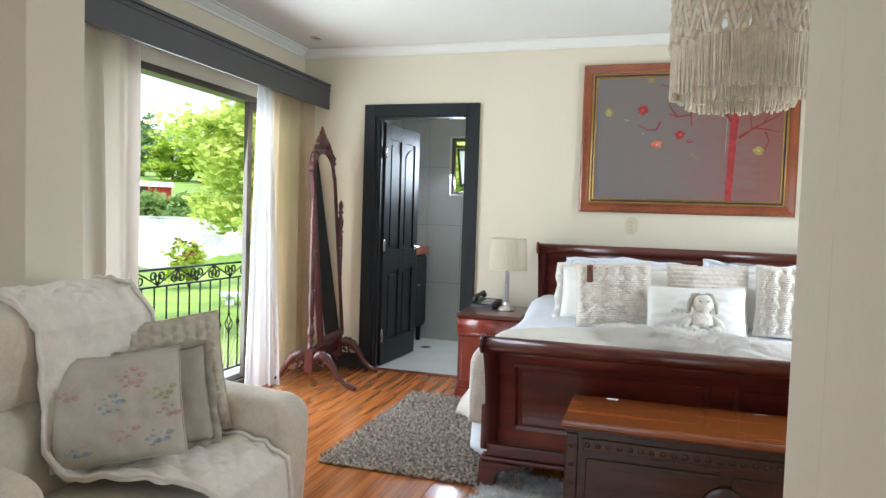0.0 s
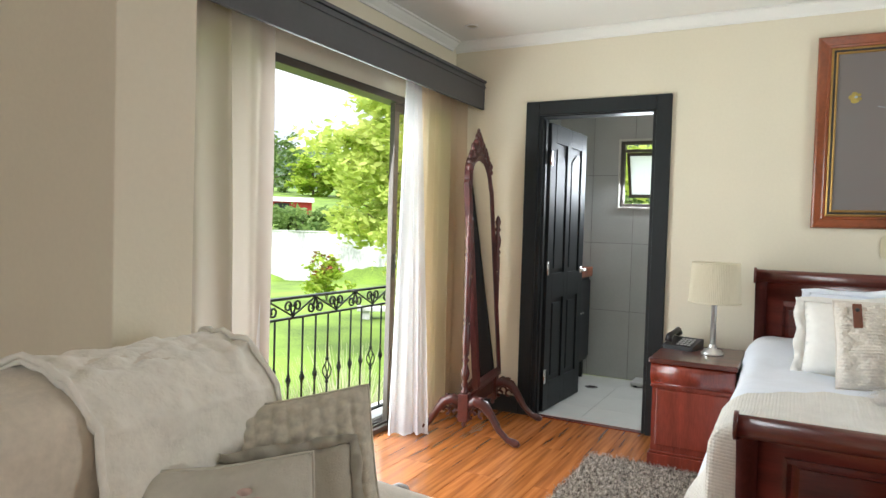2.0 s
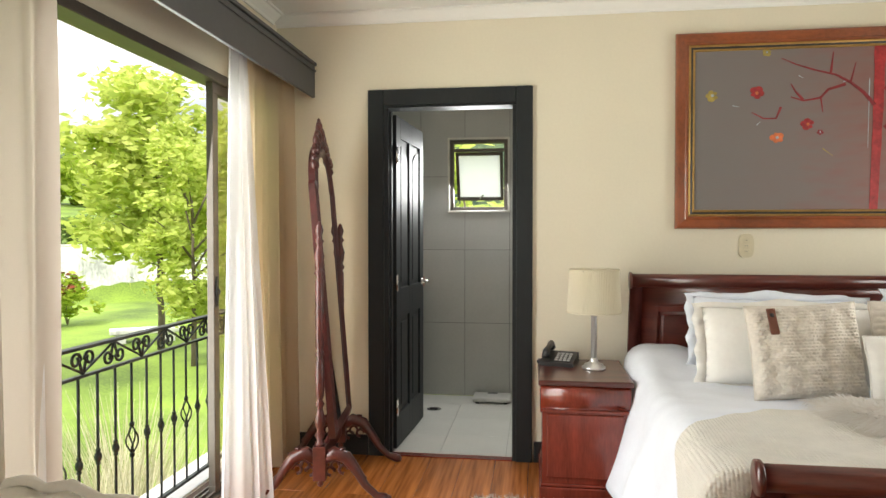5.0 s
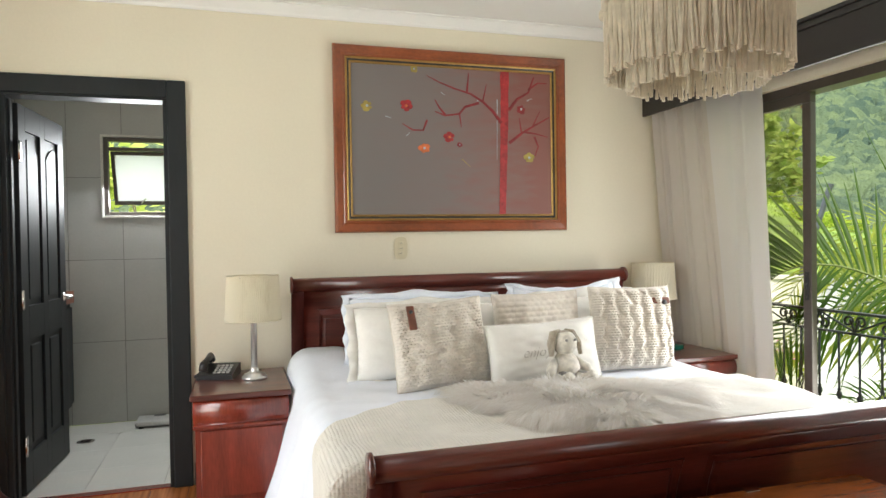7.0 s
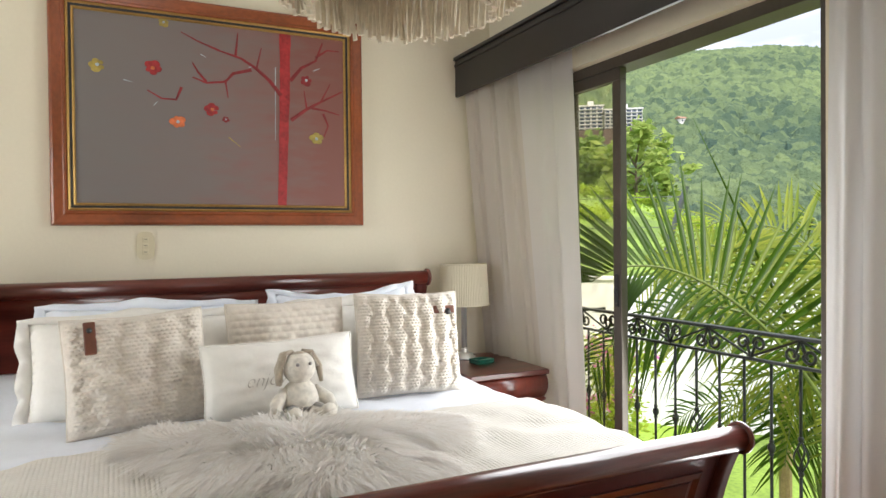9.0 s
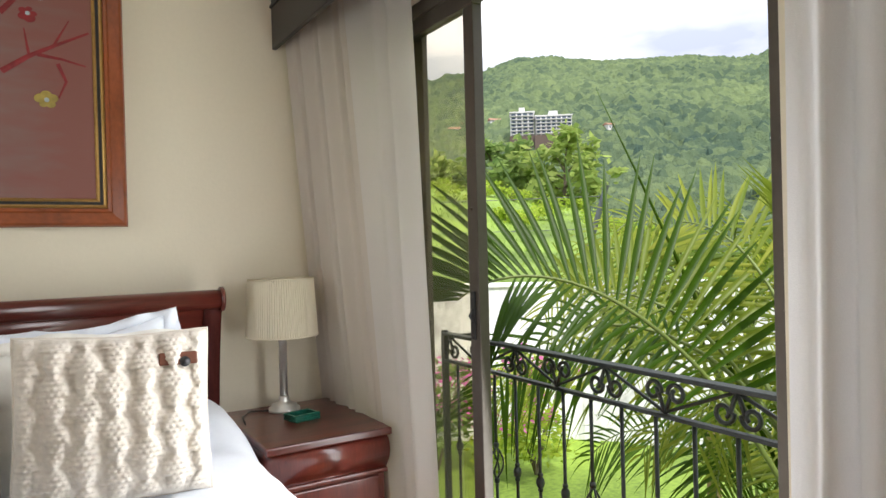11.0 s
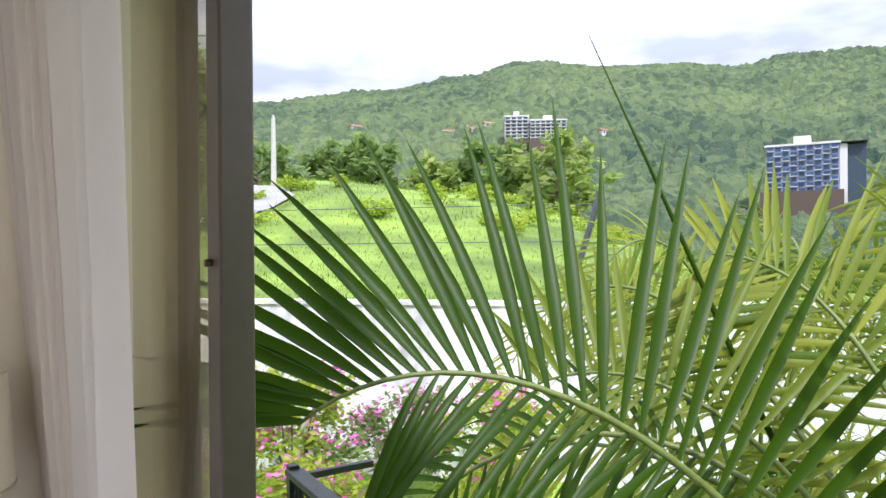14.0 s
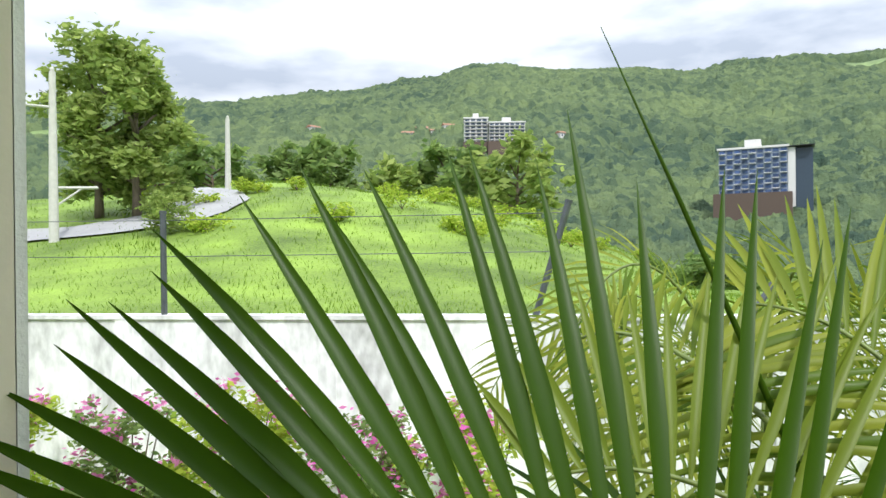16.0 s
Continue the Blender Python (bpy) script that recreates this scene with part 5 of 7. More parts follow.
for u, v, du, dv in ((0.16, 0.345, 0.03, 0.01), (0.53, 0.62, 0.045, 0.05), (0.61, 0.215, 0.02, -0.005), (0.26, 0.47, 0.015, -0.02), (0.715, 0.2, -0.004, 0.42), (0.43, 0.17, 0.02, 0.015), (0.87, 0.20, 0.03, -0.02)):
    stroke("brush_mark", [(u, v), (u + du / 2, v + dv / 2), (u + du, v + dv)], 0.0028, M_OCHRE if u == 0.53 else M_PBLUE)
for v in (0.22, 0.53, 0.58, 0.70, 0.78):
    stroke("brush_mark", [(0.735, v), (0.738, v + 0.03)], 0.006, M_ORANGE)

# ---- armchair with throw and cushions ----
chair = thing("armchair", pose(0, 0, 0), "wide beige suede recliner armchair", "armchair")


def puffy(x0, x1, y0, y1, z0, z1, r, seed, n=18, amount=0.012):
    """A soft upholstered block: rounded, slightly swollen and uneven."""
    bm = a_box(x0, x1, y0, y1, z0, z1, r, 5)
    c = Vector(((x0 + x1) / 2, (y0 + y1) / 2, (z0 + z1) / 2))
    bmesh.ops.subdivide_edges(bm, edges=[e for e in bm.edges if e.calc_length() > 0.12], cuts=6, use_grid_fill=True)
    for v in bm.verts:
        d = v.co - c
        k = amount * (1 + 1.4 * nz(v.co.x * 6, v.co.y * 6, v.co.z * 6 + seed))
        sw = (1 - min(1, abs(d.x) / (abs(x1 - x0) / 2)) ** 4) + (1 - min(1, abs(d.y) / (abs(y1 - y0) / 2)) ** 4) + (1 - min(1, abs(d.z) / (abs(z1 - z0) / 2)) ** 4)
        v.co += d.normalized() * k * sw * 0.8
    return bm


YA, YB = -4.06, -2.925
part("base", a_box(0.92, 1.60, YA + 0.05, YB - 0.05, 0.03, 0.24, 0.02), M_SOFA, chair)
part("seat", puffy(1.02, 1.665, YA + 0.20, YB - 0.20, 0.22, 0.415, 0.06, 2), M_SOFA, chair, "", True)
for y0, y1 in ((YA, YA + 0.205), (YB - 0.205, YB)):
    e = -0.21 if y0 == YA else 0.0
    pts = [(0.95, 0.03), (1.66 + e, 0.03), (1.675 + e, 0.30), (1.685 + e, 0.50)] + [(1.60 + e + 0.085 * math.cos(a), 0.535 + 0.085 * math.sin(a)) for a in (0.2, 0.6, 1.0, 1.35, 1.57)] + [(1.28, 0.64), (1.10, 0.63), (0.95, 0.60)]
    bm = extrude_profile(pts, y0, y1, "y")
    bmesh.ops.bevel(bm, geom=[e for e in bm.edges if len(e.link_faces) == 2 and e.calc_face_angle() > 1.2], offset=0.055, segments=5, affect="EDGES", profile=0.5)
    part("armrest", bm, M_SOFA, chair, "", True)
part("lower_back", puffy(0.96, 1.165, YA + 0.20, YB - 0.20, 0.36, 0.685, 0.095, 5, 18, 0.020), M_SOFA, chair, "", True)
part("headrest", puffy(0.88, 1.165, YA + 0.16, YB - 0.20, 0.675, 0.975, 0.13, 8, 18, 0.020), M_SOFA, chair, "", True)
part("back_shell", a_box(0.84, 0.99, YA + 0.17, YB - 0.21, 0.06, 0.90, 0.05, 4), M_SOFA, chair, "", True)
for y in (YA + 0.08, YB - 0.08):
    for x in (0.98, 1.58):
        part("foot", a_box(x - 0.025, x + 0.025, y - 0.025, y + 0.025, 0.0, 0.04), M_BLACK, chair)

path = [(0.815, 0.52), (0.82, 0.72), (0.835, 0.93), (0.90, 0.995), (1.01, 1.012), (1.12, 0.99), (1.205, 0.91), (1.215, 0.80), (1.205, 0.68), (1.21, 0.56), (1.27, 0.485), (1.36, 0.482), (1.50, 0.490), (1.62, 0.482), (1.705, 0.435), (1.715, 0.32), (1.72, 0.20)]


def throw(u, v):
    k = v * (len(path) - 1)
    i = min(int(k), len(path) - 2)
    a, b = path[i], path[i + 1]
    f = k - i
    x, z = a[0] + (b[0] - a[0]) * f, a[1] + (b[1] - a[1]) * f
    lo = -3.62 - 0.14 * max(0.0, 1 - v / 0.5) ** 0.8 + 0.10 * min(1, max(0, (v - 0.6) / 0.3))
    hi = -3.125 - 0.03 * v - 0.08 * math.exp(-((v - 0.33) / 0.18) ** 2)
    y = lo + (hi - lo) * u + 0.015 * nz(u * 2, v * 9, 4) + 0.03 * math.sin(v * 9) * (1 - u)
    bump = 0.016 * nz(x * 9, y * 9, z * 9) + 0.016 * nz(x * 3 + y * 7, y * 11, z * 4) + 0.007 * nz(x * 26, y * 26, z * 26)
    return (x + bump * (0.6 if 0.3 < v < 0.6 else 0.2), y, z + abs(bump) + 0.0075 * (abs(math.sin(u * 11 + v * 62)) * abs(math.sin(u * 11 - v * 62))) ** 0.6)


blanket = thing("throw_blanket", Matrix(), "cream embossed throw draped over the armchair", "throw")
ob = part("cloth", grid(64, 330, throw), M_THROW, blanket, "", True)
sm = ob.modifiers.new("thickness", "SOLIDIFY")
sm.thickness, sm.offset = 0.012, 1.0
for u in (0.0, 1.0):
    part("hem", tube([Vector(throw(u, i / 80)) + Vector((0.004, 0, 0.006)) for i in range(81)], [0.007 + 0.003 * nz(i * 0.7, u * 5) for i in range(81)], 8), M_THROW, blanket, "", True)

def chunky(x, z):
    return 0.013 * abs(math.sin(x * 88)) ** 0.6 * (0.45 + 0.55 * abs(math.sin(z * 105 + 1.57 * (int(x * 28 + 40) % 2))))


M_CROCHET = mat("sand_crochet", (0.58, 0.53, 0.43), 0.95, var=0.15, scale=30, bump=0.4, bump_scale=300)
pillow("crochet_cushion", "sand crocheted cushion leaning in the armchair corner", 0.45, 0.41, 0.12, pose(1.31, -3.28, 0.495, -12, -7, 40), M_CROCHET, chunky, 0, 90, 31, kind="cushion")
M_TAUPE = mat("taupe_linen", (0.45, 0.42, 0.35), 0.9, var=0.08, scale=10, bump=0.3, bump_scale=220)
pillow("frilled_cushion", "taupe linen cushion with a frayed edge on the armchair", 0.33, 0.31, 0.10, pose(1.375, -3.365, 0.505, -14, -6, 42), M_TAUPE, None, 0.026, 30, 37, kind="cushion")
M_LINEN = mat("greige_linen", (0.56, 0.53, 0.455), 0.9, var=0.08, scale=10, bump=0.3, bump_scale=220)
flor = pillow("floral_cushion", "greige linen cushion printed with faded flowers", 0.37, 0.325, 0.13, pose(1.36, -3.52, 0.512, -14, -5, 38), M_LINEN, None, 0, 34, 41, kind="cushion")
rnd = random.Random(8)
FL = [mat("faded_blue_print", (0.36, 0.42, 0.46), 0.9, var=0.3, scale=60), mat("faded_rose_print", (0.55, 0.40, 0.35), 0.9, var=0.2, scale=60), mat("faded_yellow_print", (0.53, 0.49, 0.33), 0.9, var=0.2, scale=60)]
for cx, cz, k, n in ((-0.02, 0.19, 0, 12), (0.12, 0.07, 0, 9), (0.05, 0.27, 1, 12), (0.02, 0.10, 1, 10), (0.14, 0.22, 2, 11), (-0.12, 0.06, 0, 6), (0.16, 0.15, 1, 7), (-0.14, 0.24, 1, 6)):
    bm = bmesh.new()
    for i in range(n):
        a = i * 2.4
        r = 0.006 * math.sqrt(i) * 1.6
        px, pz = cx + r * math.cos(a) * 1.5, cz + r * math.sin(a)
        px, pz = px * 0.88, pz * 0.9
        qa, qb = px / 0.19, (pz - 0.165) / 0.165
        body = max(0.0, 1 - abs(qa) ** 2.6) ** 0.55 * max(0.0, 1 - abs(qb) ** 2.6) ** 0.55
        ball(bm, (px, -0.0655 * body * (1 + 0.12 * nz(qa * 1.7, qb * 1.7, 41)) - 0.012 * nz(qa * 4, qb * 4, 44) * body, pz), 0.0035 + 0.0035 * (i % 3), 1.4, 0.10, 0.7)
    part("printed_flower", bm, FL[k], flor)

# ---- cheval mirror ----
M_MIRW = mat("carved_mahogany", (0.078, 0.017, 0.015), 0.32, var=0.4, scale=8, fine=40, bump=0.15, bump_scale=60, coat=0.4)
mir = thing("cheval_mirror", pose(0.470, -0.440, 0, 0, 0, 97), "tall carved mahogany cheval mirror on turned posts", "mirror")
turned = [(0.024, 0.28), (0.024, 0.30), (0.014, 0.31), (0.026, 0.335), (0.014, 0.36), (0.022, 0.375), (0.028, 0.41), (0.018, 0.45), (0.013, 0.47), (0.023, 0.49), (0.013, 0.51), (0.021, 0.53), (0.025, 0.62), (0.021, 0.70),
          (0.014, 0.715), (0.024, 0.735), (0.015, 0.755), (0.021, 0.77), (0.021, 0.93), (0.023, 0.94), (0.023, 0.95), (0.021, 0.96), (0.021, 1.10), (0.014, 1.115), (0.026, 1.135), (0.014, 1.155), (0.020, 1.17),
          (0.026, 1.22), (0.015, 1.26), (0.012, 1.275), (0.024, 1.29), (0.012, 1.31), (0.016, 1.325), (0.021, 1.345), (0.013, 1.37), (0.006, 1.385), (0.0, 1.39)]
for s in (-1, 1):
    part("turned_post", lathe(turned, 16, None, s * 0.305, 0), M_MIRW, mir, "", True)
    part("post_block", a_box(s * 0.305 - 0.032, s * 0.305 + 0.032, -0.032, 0.032, 0.115, 0.285, 0.004), M_MIRW, mir)
    part("drop_finial", lathe([(0.0, 0.075), (0.012, 0.083), (0.016, 0.095), (0.008, 0.105), (0.018, 0.115)], 12, None, s * 0.305, 0), M_MIRW, mir, "", True)
    for d in (-1, 1):
        pts = [(s * 0.305, d * 0.02, 0.215), (s * 0.305, d * 0.07, 0.245), (s * 0.305, d * 0.13, 0.225), (s * 0.305, d * 0.18, 0.16), (s * 0.305, d * 0.225, 0.085), (s * 0.305, d * 0.28, 0.035), (s * 0.305, d * 0.325, 0.022)]
        leg = part("scroll_leg", tube(pts, [0.030, 0.034, 0.032, 0.024, 0.019, 0.018, 0.024], 10), M_MIRW, mir, "", True)
        part("claw_foot", lathe([(0.0, 0.0), (0.022, 0.004), (0.028, 0.018), (0.020, 0.034), (0.0, 0.04)], 12, None, s * 0.305, d * 0.33), M_MIRW, leg, "", True)
        for j, (yy, zz) in enumerate(((0.075, 0.185), (0.115, 0.165), (0.05, 0.155))):
            part("carved_curl", tube([(s * 0.305, d * (yy + 0.022 * math.cos(a)), zz + 0.022 * math.sin(a)) for a in (0, 0.8, 1.6, 2.4, 3.2, 4.0, 4.8)], 0.008, 6), M_MIRW, leg, "", True)
        for j in range(4):
            part("carved_leaf", tube([(s * 0.305, d * (0.10 + j * 0.035), 0.262 - j * 0.030 - j * j * 0.004), (s * 0.305, d * (0.125 + j * 0.035), 0.268 - j * 0.034 - j * j * 0.005)], [0.014, 0.004], 6), M_MIRW, leg, "", True)
bm = bmesh.new()


def oval(w, z0, z1, n=20):
    """Outline of the frame: straight sides with an arched top that steps in at the shoulder."""
    pts = [(-w, z0), (w, z0), (w, z1 - 0.22), (w * 0.93, z1 - 0.20)]
    for i in range(1, n):
        a = math.pi * i / n
        pts.append((w * 0.93 * math.cos(a), z1 - 0.20 + 0.20 * math.sin(a)))
    return pts + [(-w * 0.93, z1 - 0.20), (-w, z1 - 0.22)]


outer, inner = oval(0.258, 0.30, 1.80), oval(0.205, 0.36, 1.735)
lo = [bm.verts.new((a, -0.016, b)) for a, b in outer]
li = [bm.verts.new((a, -0.010, b)) for a, b in inner]
lm = [bm.verts.new(((a + c) / 2, -0.026, (b + d) / 2)) for (a, b), (c, d) in zip(outer, inner)]
bo = [bm.verts.new((a, 0.018, b)) for a, b in outer]
n = len(outer)
for A, B in ((lo, lm), (lm, li), (bo, lo)):
    for i in range(n):
        bm.faces.new((A[i], A[(i + 1) % n], B[(i + 1) % n], B[i]))
bm.faces.new(bo)
bmesh.ops.recalc_face_normals(bm, faces=bm.faces)
TILT = pose(0, 0, 0.98, -4.4) @ Matrix.Translation((0, 0, -0.98))
mf = part("mirror_frame", bm, M_MIRW, mir, "arched mahogany frame", at=TILT)
g = bmesh.new()
g.faces.new([g.verts.new((a, -0.011, b)) for a, b in inner])
part("mirror_glass", g, M_MIRROR, mf, "clear mirror glass")
for s in (-1, 1):
    part("pivot", tube([(s * 0.255, 0, 1.0), (s * 0.290, 0, 1.0)], 0.012, 10), M_GOLD, mir)
crest = bmesh.new()
for k in range(15):
    a = math.pi * (0.12 + 0.76 * k / 14)
    r = 0.238 + 0.016 * math.sin(k * 2.2)
    ball(crest, (r * math.cos(a), -0.014, 1.60 + r * 0.90 * math.sin(a)), 0.021 + 0.004 * (k % 3), 1, 0.8, 1)
for k, (x, z, r) in enumerate(((0, 1.855, 0.046), (-0.06, 1.835, 0.036), (0.06, 1.835, 0.036), (0, 1.90, 0.030), (-0.115, 1.81, 0.030), (0.115, 1.81, 0.030), (0, 1.93, 0.016), (-0.032, 1.885, 0.024), (0.032, 1.885, 0.024), (-0.165, 1.765, 0.026), (0.165, 1.765, 0.026))):
    ball(crest, (x, -0.012, z), r, 1, 0.6, 1.1)
part("carved_crest", crest, M_MIRW, mf, "carved leafy crest", True)
part("stretcher", a_box(-0.275, 0.275, -0.012, 0.012, 0.165, 0.245, 0.004), M_MIRW, mir)
part("stretcher_bead", tube([(-0.275, 0, 0.252), (0.275, 0, 0.252)], 0.012, 8), M_MIRW, mir, "", True)
part("stretcher_drop", lathe([(0.0, 0.105), (0.012, 0.115), (0.018, 0.13), (0.009, 0.145), (0.020, 0.165)], 12), M_MIRW, mir, "", True)

# ---- macrame pendant ----
M_ROPE = mat("natural_cotton_cord", (0.72, 0.65, 0.52), 0.95, var=0.14, scale=25, bump=0.4, bump_scale=300)
pend = thing("pendant_lamp", pose(3.17, -2.10, 0), "natural macrame drum pendant lamp with long fringe", "pendant lamp")
R, ZT, ZN, ZB = 0.272, 2.38, 2.02, 1.785
part("canopy", lathe([(0.0, CEIL - 0.03), (0.05, CEIL - 0.028), (0.055, CEIL - 0.001), (0.0, CEIL - 0.001)], 24), M_CEIL, pend, "", True)
part("cord", tube([(0, 0, CEIL - 0.03), (0, 0, ZT)], 0.005, 8), M_ROPE, pend)
for z, r in ((ZT, R), (ZN + 0.0, R), (1.96, 0.205)):
    part("hoop", tube([(r * math.cos(2 * math.pi * k / 60), r * math.sin(2 * math.pi * k / 60), z) for k in range(61)], 0.006, 6), M_ROPE, pend)
for k in range(3):
    part("hoop_spoke", tube([(0, 0, ZT), (R * math.cos(k * 2.094), R * math.sin(k * 2.094), ZT)], 0.003, 6), M_IRON, pend)
part("bulb_holder", lathe([(0.02, 2.22), (0.022, 2.30), (0.008, 2.36)], 12), M_BLACK, pend, "", True)
part("bulb", lathe([(0.0, 2.10), (0.028, 2.13), (0.03, 2.16), (0.014, 2.215), (0.014, 2.22)], 14), M_WHITE, pend, "", True)


def cord_on_drum(a0, a1, z0, z1, r, w, n=6, bulge=0.0):
    return tube([((r + bulge * math.sin(math.pi * i / n)) * math.cos(a0 + (a1 - a0) * i / n), (r + bulge * math.sin(math.pi * i / n)) * math.sin(a0 + (a1 - a0) * i / n), z0 + (z1 - z0) * i / n) for i in range(n + 1)], w, 5)


NU = 18
for k in range(NU):
    a, st = 2 * math.pi * k / NU, 2 * math.pi / NU
    for lv in range(2):
        z0, z1 = ZT - lv * 0.18, ZT - (lv + 1) * 0.18
        sh = 0.5 * lv
        for s in (-1, 1):
            part("knotted_cord", cord_on_drum(a + sh * st, a + (sh + 0.5 * s) * st, z0, z1, R + 0.004, 0.0105), M_ROPE, pend)
    for lv in range(2):
        for sh in (0.25, 0.75):
            for s in (-1, 1):
                part("knotted_cord", cord_on_drum(a + sh * st, a + (sh + 0.25 * s) * st, ZT - lv * 0.18, ZT - lv * 0.18 - 0.09, R + 0.001, 0.0065), M_ROPE, pend)
                part("knotted_cord", cord_on_drum(a + (sh + 0.25 * s) * st, a + sh * st, ZT - lv * 0.18 - 0.09, ZT - (lv + 1) * 0.18, R + 0.001, 0.0065), M_ROPE, pend)
    bm = bmesh.new()
    for zz, sh in ((ZT - 0.18, 0.5), (ZT - 0.09, 0.25), (ZT - 0.09, 0.75), (ZT - 0.27, 0.0), (ZT - 0.27, 0.5), (ZT - 0.355, 0.25)):
        ball(bm, ((R + 0.006) * math.cos(a + sh * st), (R + 0.006) * math.sin(a + sh * st), zz), 0.015, 1, 1, 1.3)
    part("knot", bm, M_ROPE, pend, "", True)
    for q in (1, 2, 3, 4, 6, 7, 8, 9):
        zz = ZT - 0.03 - q * 0.033
        wd = 0.42 * (1 - abs(((q * 0.033 + 0.03) % 0.18) / 0.18 - 0.5) * 1.2)
        part("knot_row", cord_on_drum(a - wd * st, a + wd * st, zz, zz + 0.012 * (q % 2), R, 0.0042, 5), M_ROPE, pend)
rnd = random.Random(11)
for ring, (r, cnt, zt, zb) in enumerate(((R + 0.002, 220, ZN + 0.01, ZB + 0.030), (0.207, 130, 1.965, ZB - 0.012))):
    for grp in range(10):
        bm = bmesh.new()
        for k in range(grp, cnt, 10):
            a = 2 * math.pi * k / cnt + rnd.uniform(-0.012, 0.012)
            zz = zb + rnd.uniform(-0.010, 0.010)
            pts = []
            for i in range(7):
                t = i / 6
                aa = a + 0.03 * math.sin(t * 5 + k) * t * rnd.uniform(0.3, 1)
                rr = r + 0.006 * t * math.sin(k * 1.7) - 0.006 * t
                pts.append((rr * math.cos(aa), rr * math.sin(aa), zt + (zz - zt) * t))
            tube(pts, [0.0042] * 5 + [0.0046, 0.0060], 5, bm)
        part("fringe", bm, M_ROPE, pend)

# ---- rugs ----
M_SHAG = mat("brown_shag", (0.085, 0.064, 0.047), 0.95, var=0.2, scale=48, fine=150, tint=(0.60, 0.52, 0.44))
M_SHAG.node_tree.nodes["Color Ramp"].color_ramp.elements[0].position = 0.60
M_SHAG.node_tree.nodes["Color Ramp"].color_ramp.elements[1].position = 0.93
rug = thing("shag_rug", Matrix(), "mottled brown and beige shag rug beside the bed", "rug")
part("backing", a_box(1.27, 2.32, -2.07, -0.61, 0.002, 0.014, 0.004), M_SHAG, rug)
rnd = random.Random(3)
roots = []
for i in range(22000):
    x, y = rnd.uniform(1.265, 2.325), rnd.uniform(-2.075, -0.605)
    a = rnd.uniform(0, 6.283)
    l = rnd.uniform(0.010, 0.032)
    roots.append(((x, y, 0.012), (l * math.cos(a), l * math.sin(a), rnd.uniform(0.014, 0.034)), 0.0055, 0.006))
strands("pile", "short mottled pile", rug, M_SHAG, roots, 2, "stuff")
M_SHEEP = mat("white_grey_fleece", (0.42, 0.45, 0.47), 0.95, var=0.3, scale=9, fine=60, tint=(0.90, 0.88, 0.82))
rug2 = thing("sheepskin_rug", Matrix(), "small white and grey sheepskin under the bed foot", "rug")
part("backing", a_box(2.14, 2.50, -2.60, -1.90, 0.002, 0.012, 0.004), M_SHEEP, rug2)
roots = []
for i in range(6000):
    x, y = rnd.uniform(2.12, 2.52), rnd.uniform(-2.62, -1.88)
    a = rnd.uniform(0, 6.283)
    l = rnd.uniform(0.02, 0.045)
    roots.append(((x, y, 0.010), (l * math.cos(a), l * math.sin(a), rnd.uniform(0.015, 0.035)), 0.004, 0.012))
strands("pile", "long fleece pile", rug2, M_SHEEP, roots, 3, "stuff")

# ---- garden and distance ----
M_GRASS = mat("lawn_grass", (0.092, 0.155, 0.016), 0.9, var=0.35, scale=0.35, fine=14, tint=(0.175, 0.265, 0.028), bump=0.6, bump_scale=25)
M_WOOD_FAR = mat("hill_meadow", (0.085, 0.14, 0.055), 0.95, var=0.3, scale=0.03, fine=0.3, tint=(0.15, 0.21, 0.07))


def smooth(t):
    t = max(0.0, min(1.0, t))
    return t * t * (3 - 2 * t)


def table(pairs, a):
    for (a0, v0), (a1, v1) in zip(pairs, pairs[1:]):
        if a0 <= a <= a1:
            return v0 + (v1 - v0) * smooth((a - a0) / (a1 - a0))
    return pairs[0][1] if a < pairs[0][0] else pairs[-1][1]


LAWN = ((-20, 0.05), (5, 0.085), (13, 0.093), (21, 0.102), (34, 0.077), (41, 0.047), (49, 0.0), (56, -0.067), (75, -0.09))
RIDGE = ((-180, 0.10), (-75, 0.075), (-25, 0.085), (0, 0.165), (17, 0.190), (26, 0.204), (34, 0.230), (38, 0.244), (46, 0.235), (52, 0.229), (56, 0.221), (63, 0.227), (69, 0.221), (90, 0.19), (130, 0.14), (180, 0.10))


def ground(x, y):
    """Height of the land at a place."""
    dx, dy = x - 4.74, y + 1.33
    r, a = math.hypot(dx, dy), math.degrees(math.atan2(dx, dy))
    de = ((x - 6.3) * 0.9 + (y - 9.5)) / 1.345
    dw = -((x + 20) * 0.57 - (y - 27.5) * 0.82)
    z = -2.0
    if de > 0.12 and a > -25:
        z = -2.0 + (2.45 + (1.5 + 42 * table(LAWN, a) - 0.45) * smooth((de - 0.3) / 34.0) * 1.0) * smooth((de - 0.12) / 0.6)
        if de > 34:
            z -= 6.0 * smooth((de - 34) / 40)
        z += 0.12 * nz(x * 0.35, y * 0.35) * smooth(de / 6)
    elif dw > 0.1:
        z = -2.0 + 2.3 * smooth((dw - 0.1) / 0.8) + 0.09 * min(dw, 70)
    if r > 90:
        t = smooth((r - 90) / 560)
        top = 1.5 + 640 * table(RIDGE, a)
        z = z * (1 - t) + top * t
        z += (9 * nz(x * 0.009, y * 0.009, 3) + 5 * nz(x * 0.025, y * 0.025, 7)) * smooth((r - 120) / 150) * (1 - smooth((r - 520) / 120))
        if r > 660:
            z -= 60 * smooth((r - 660) / 500)
    return z


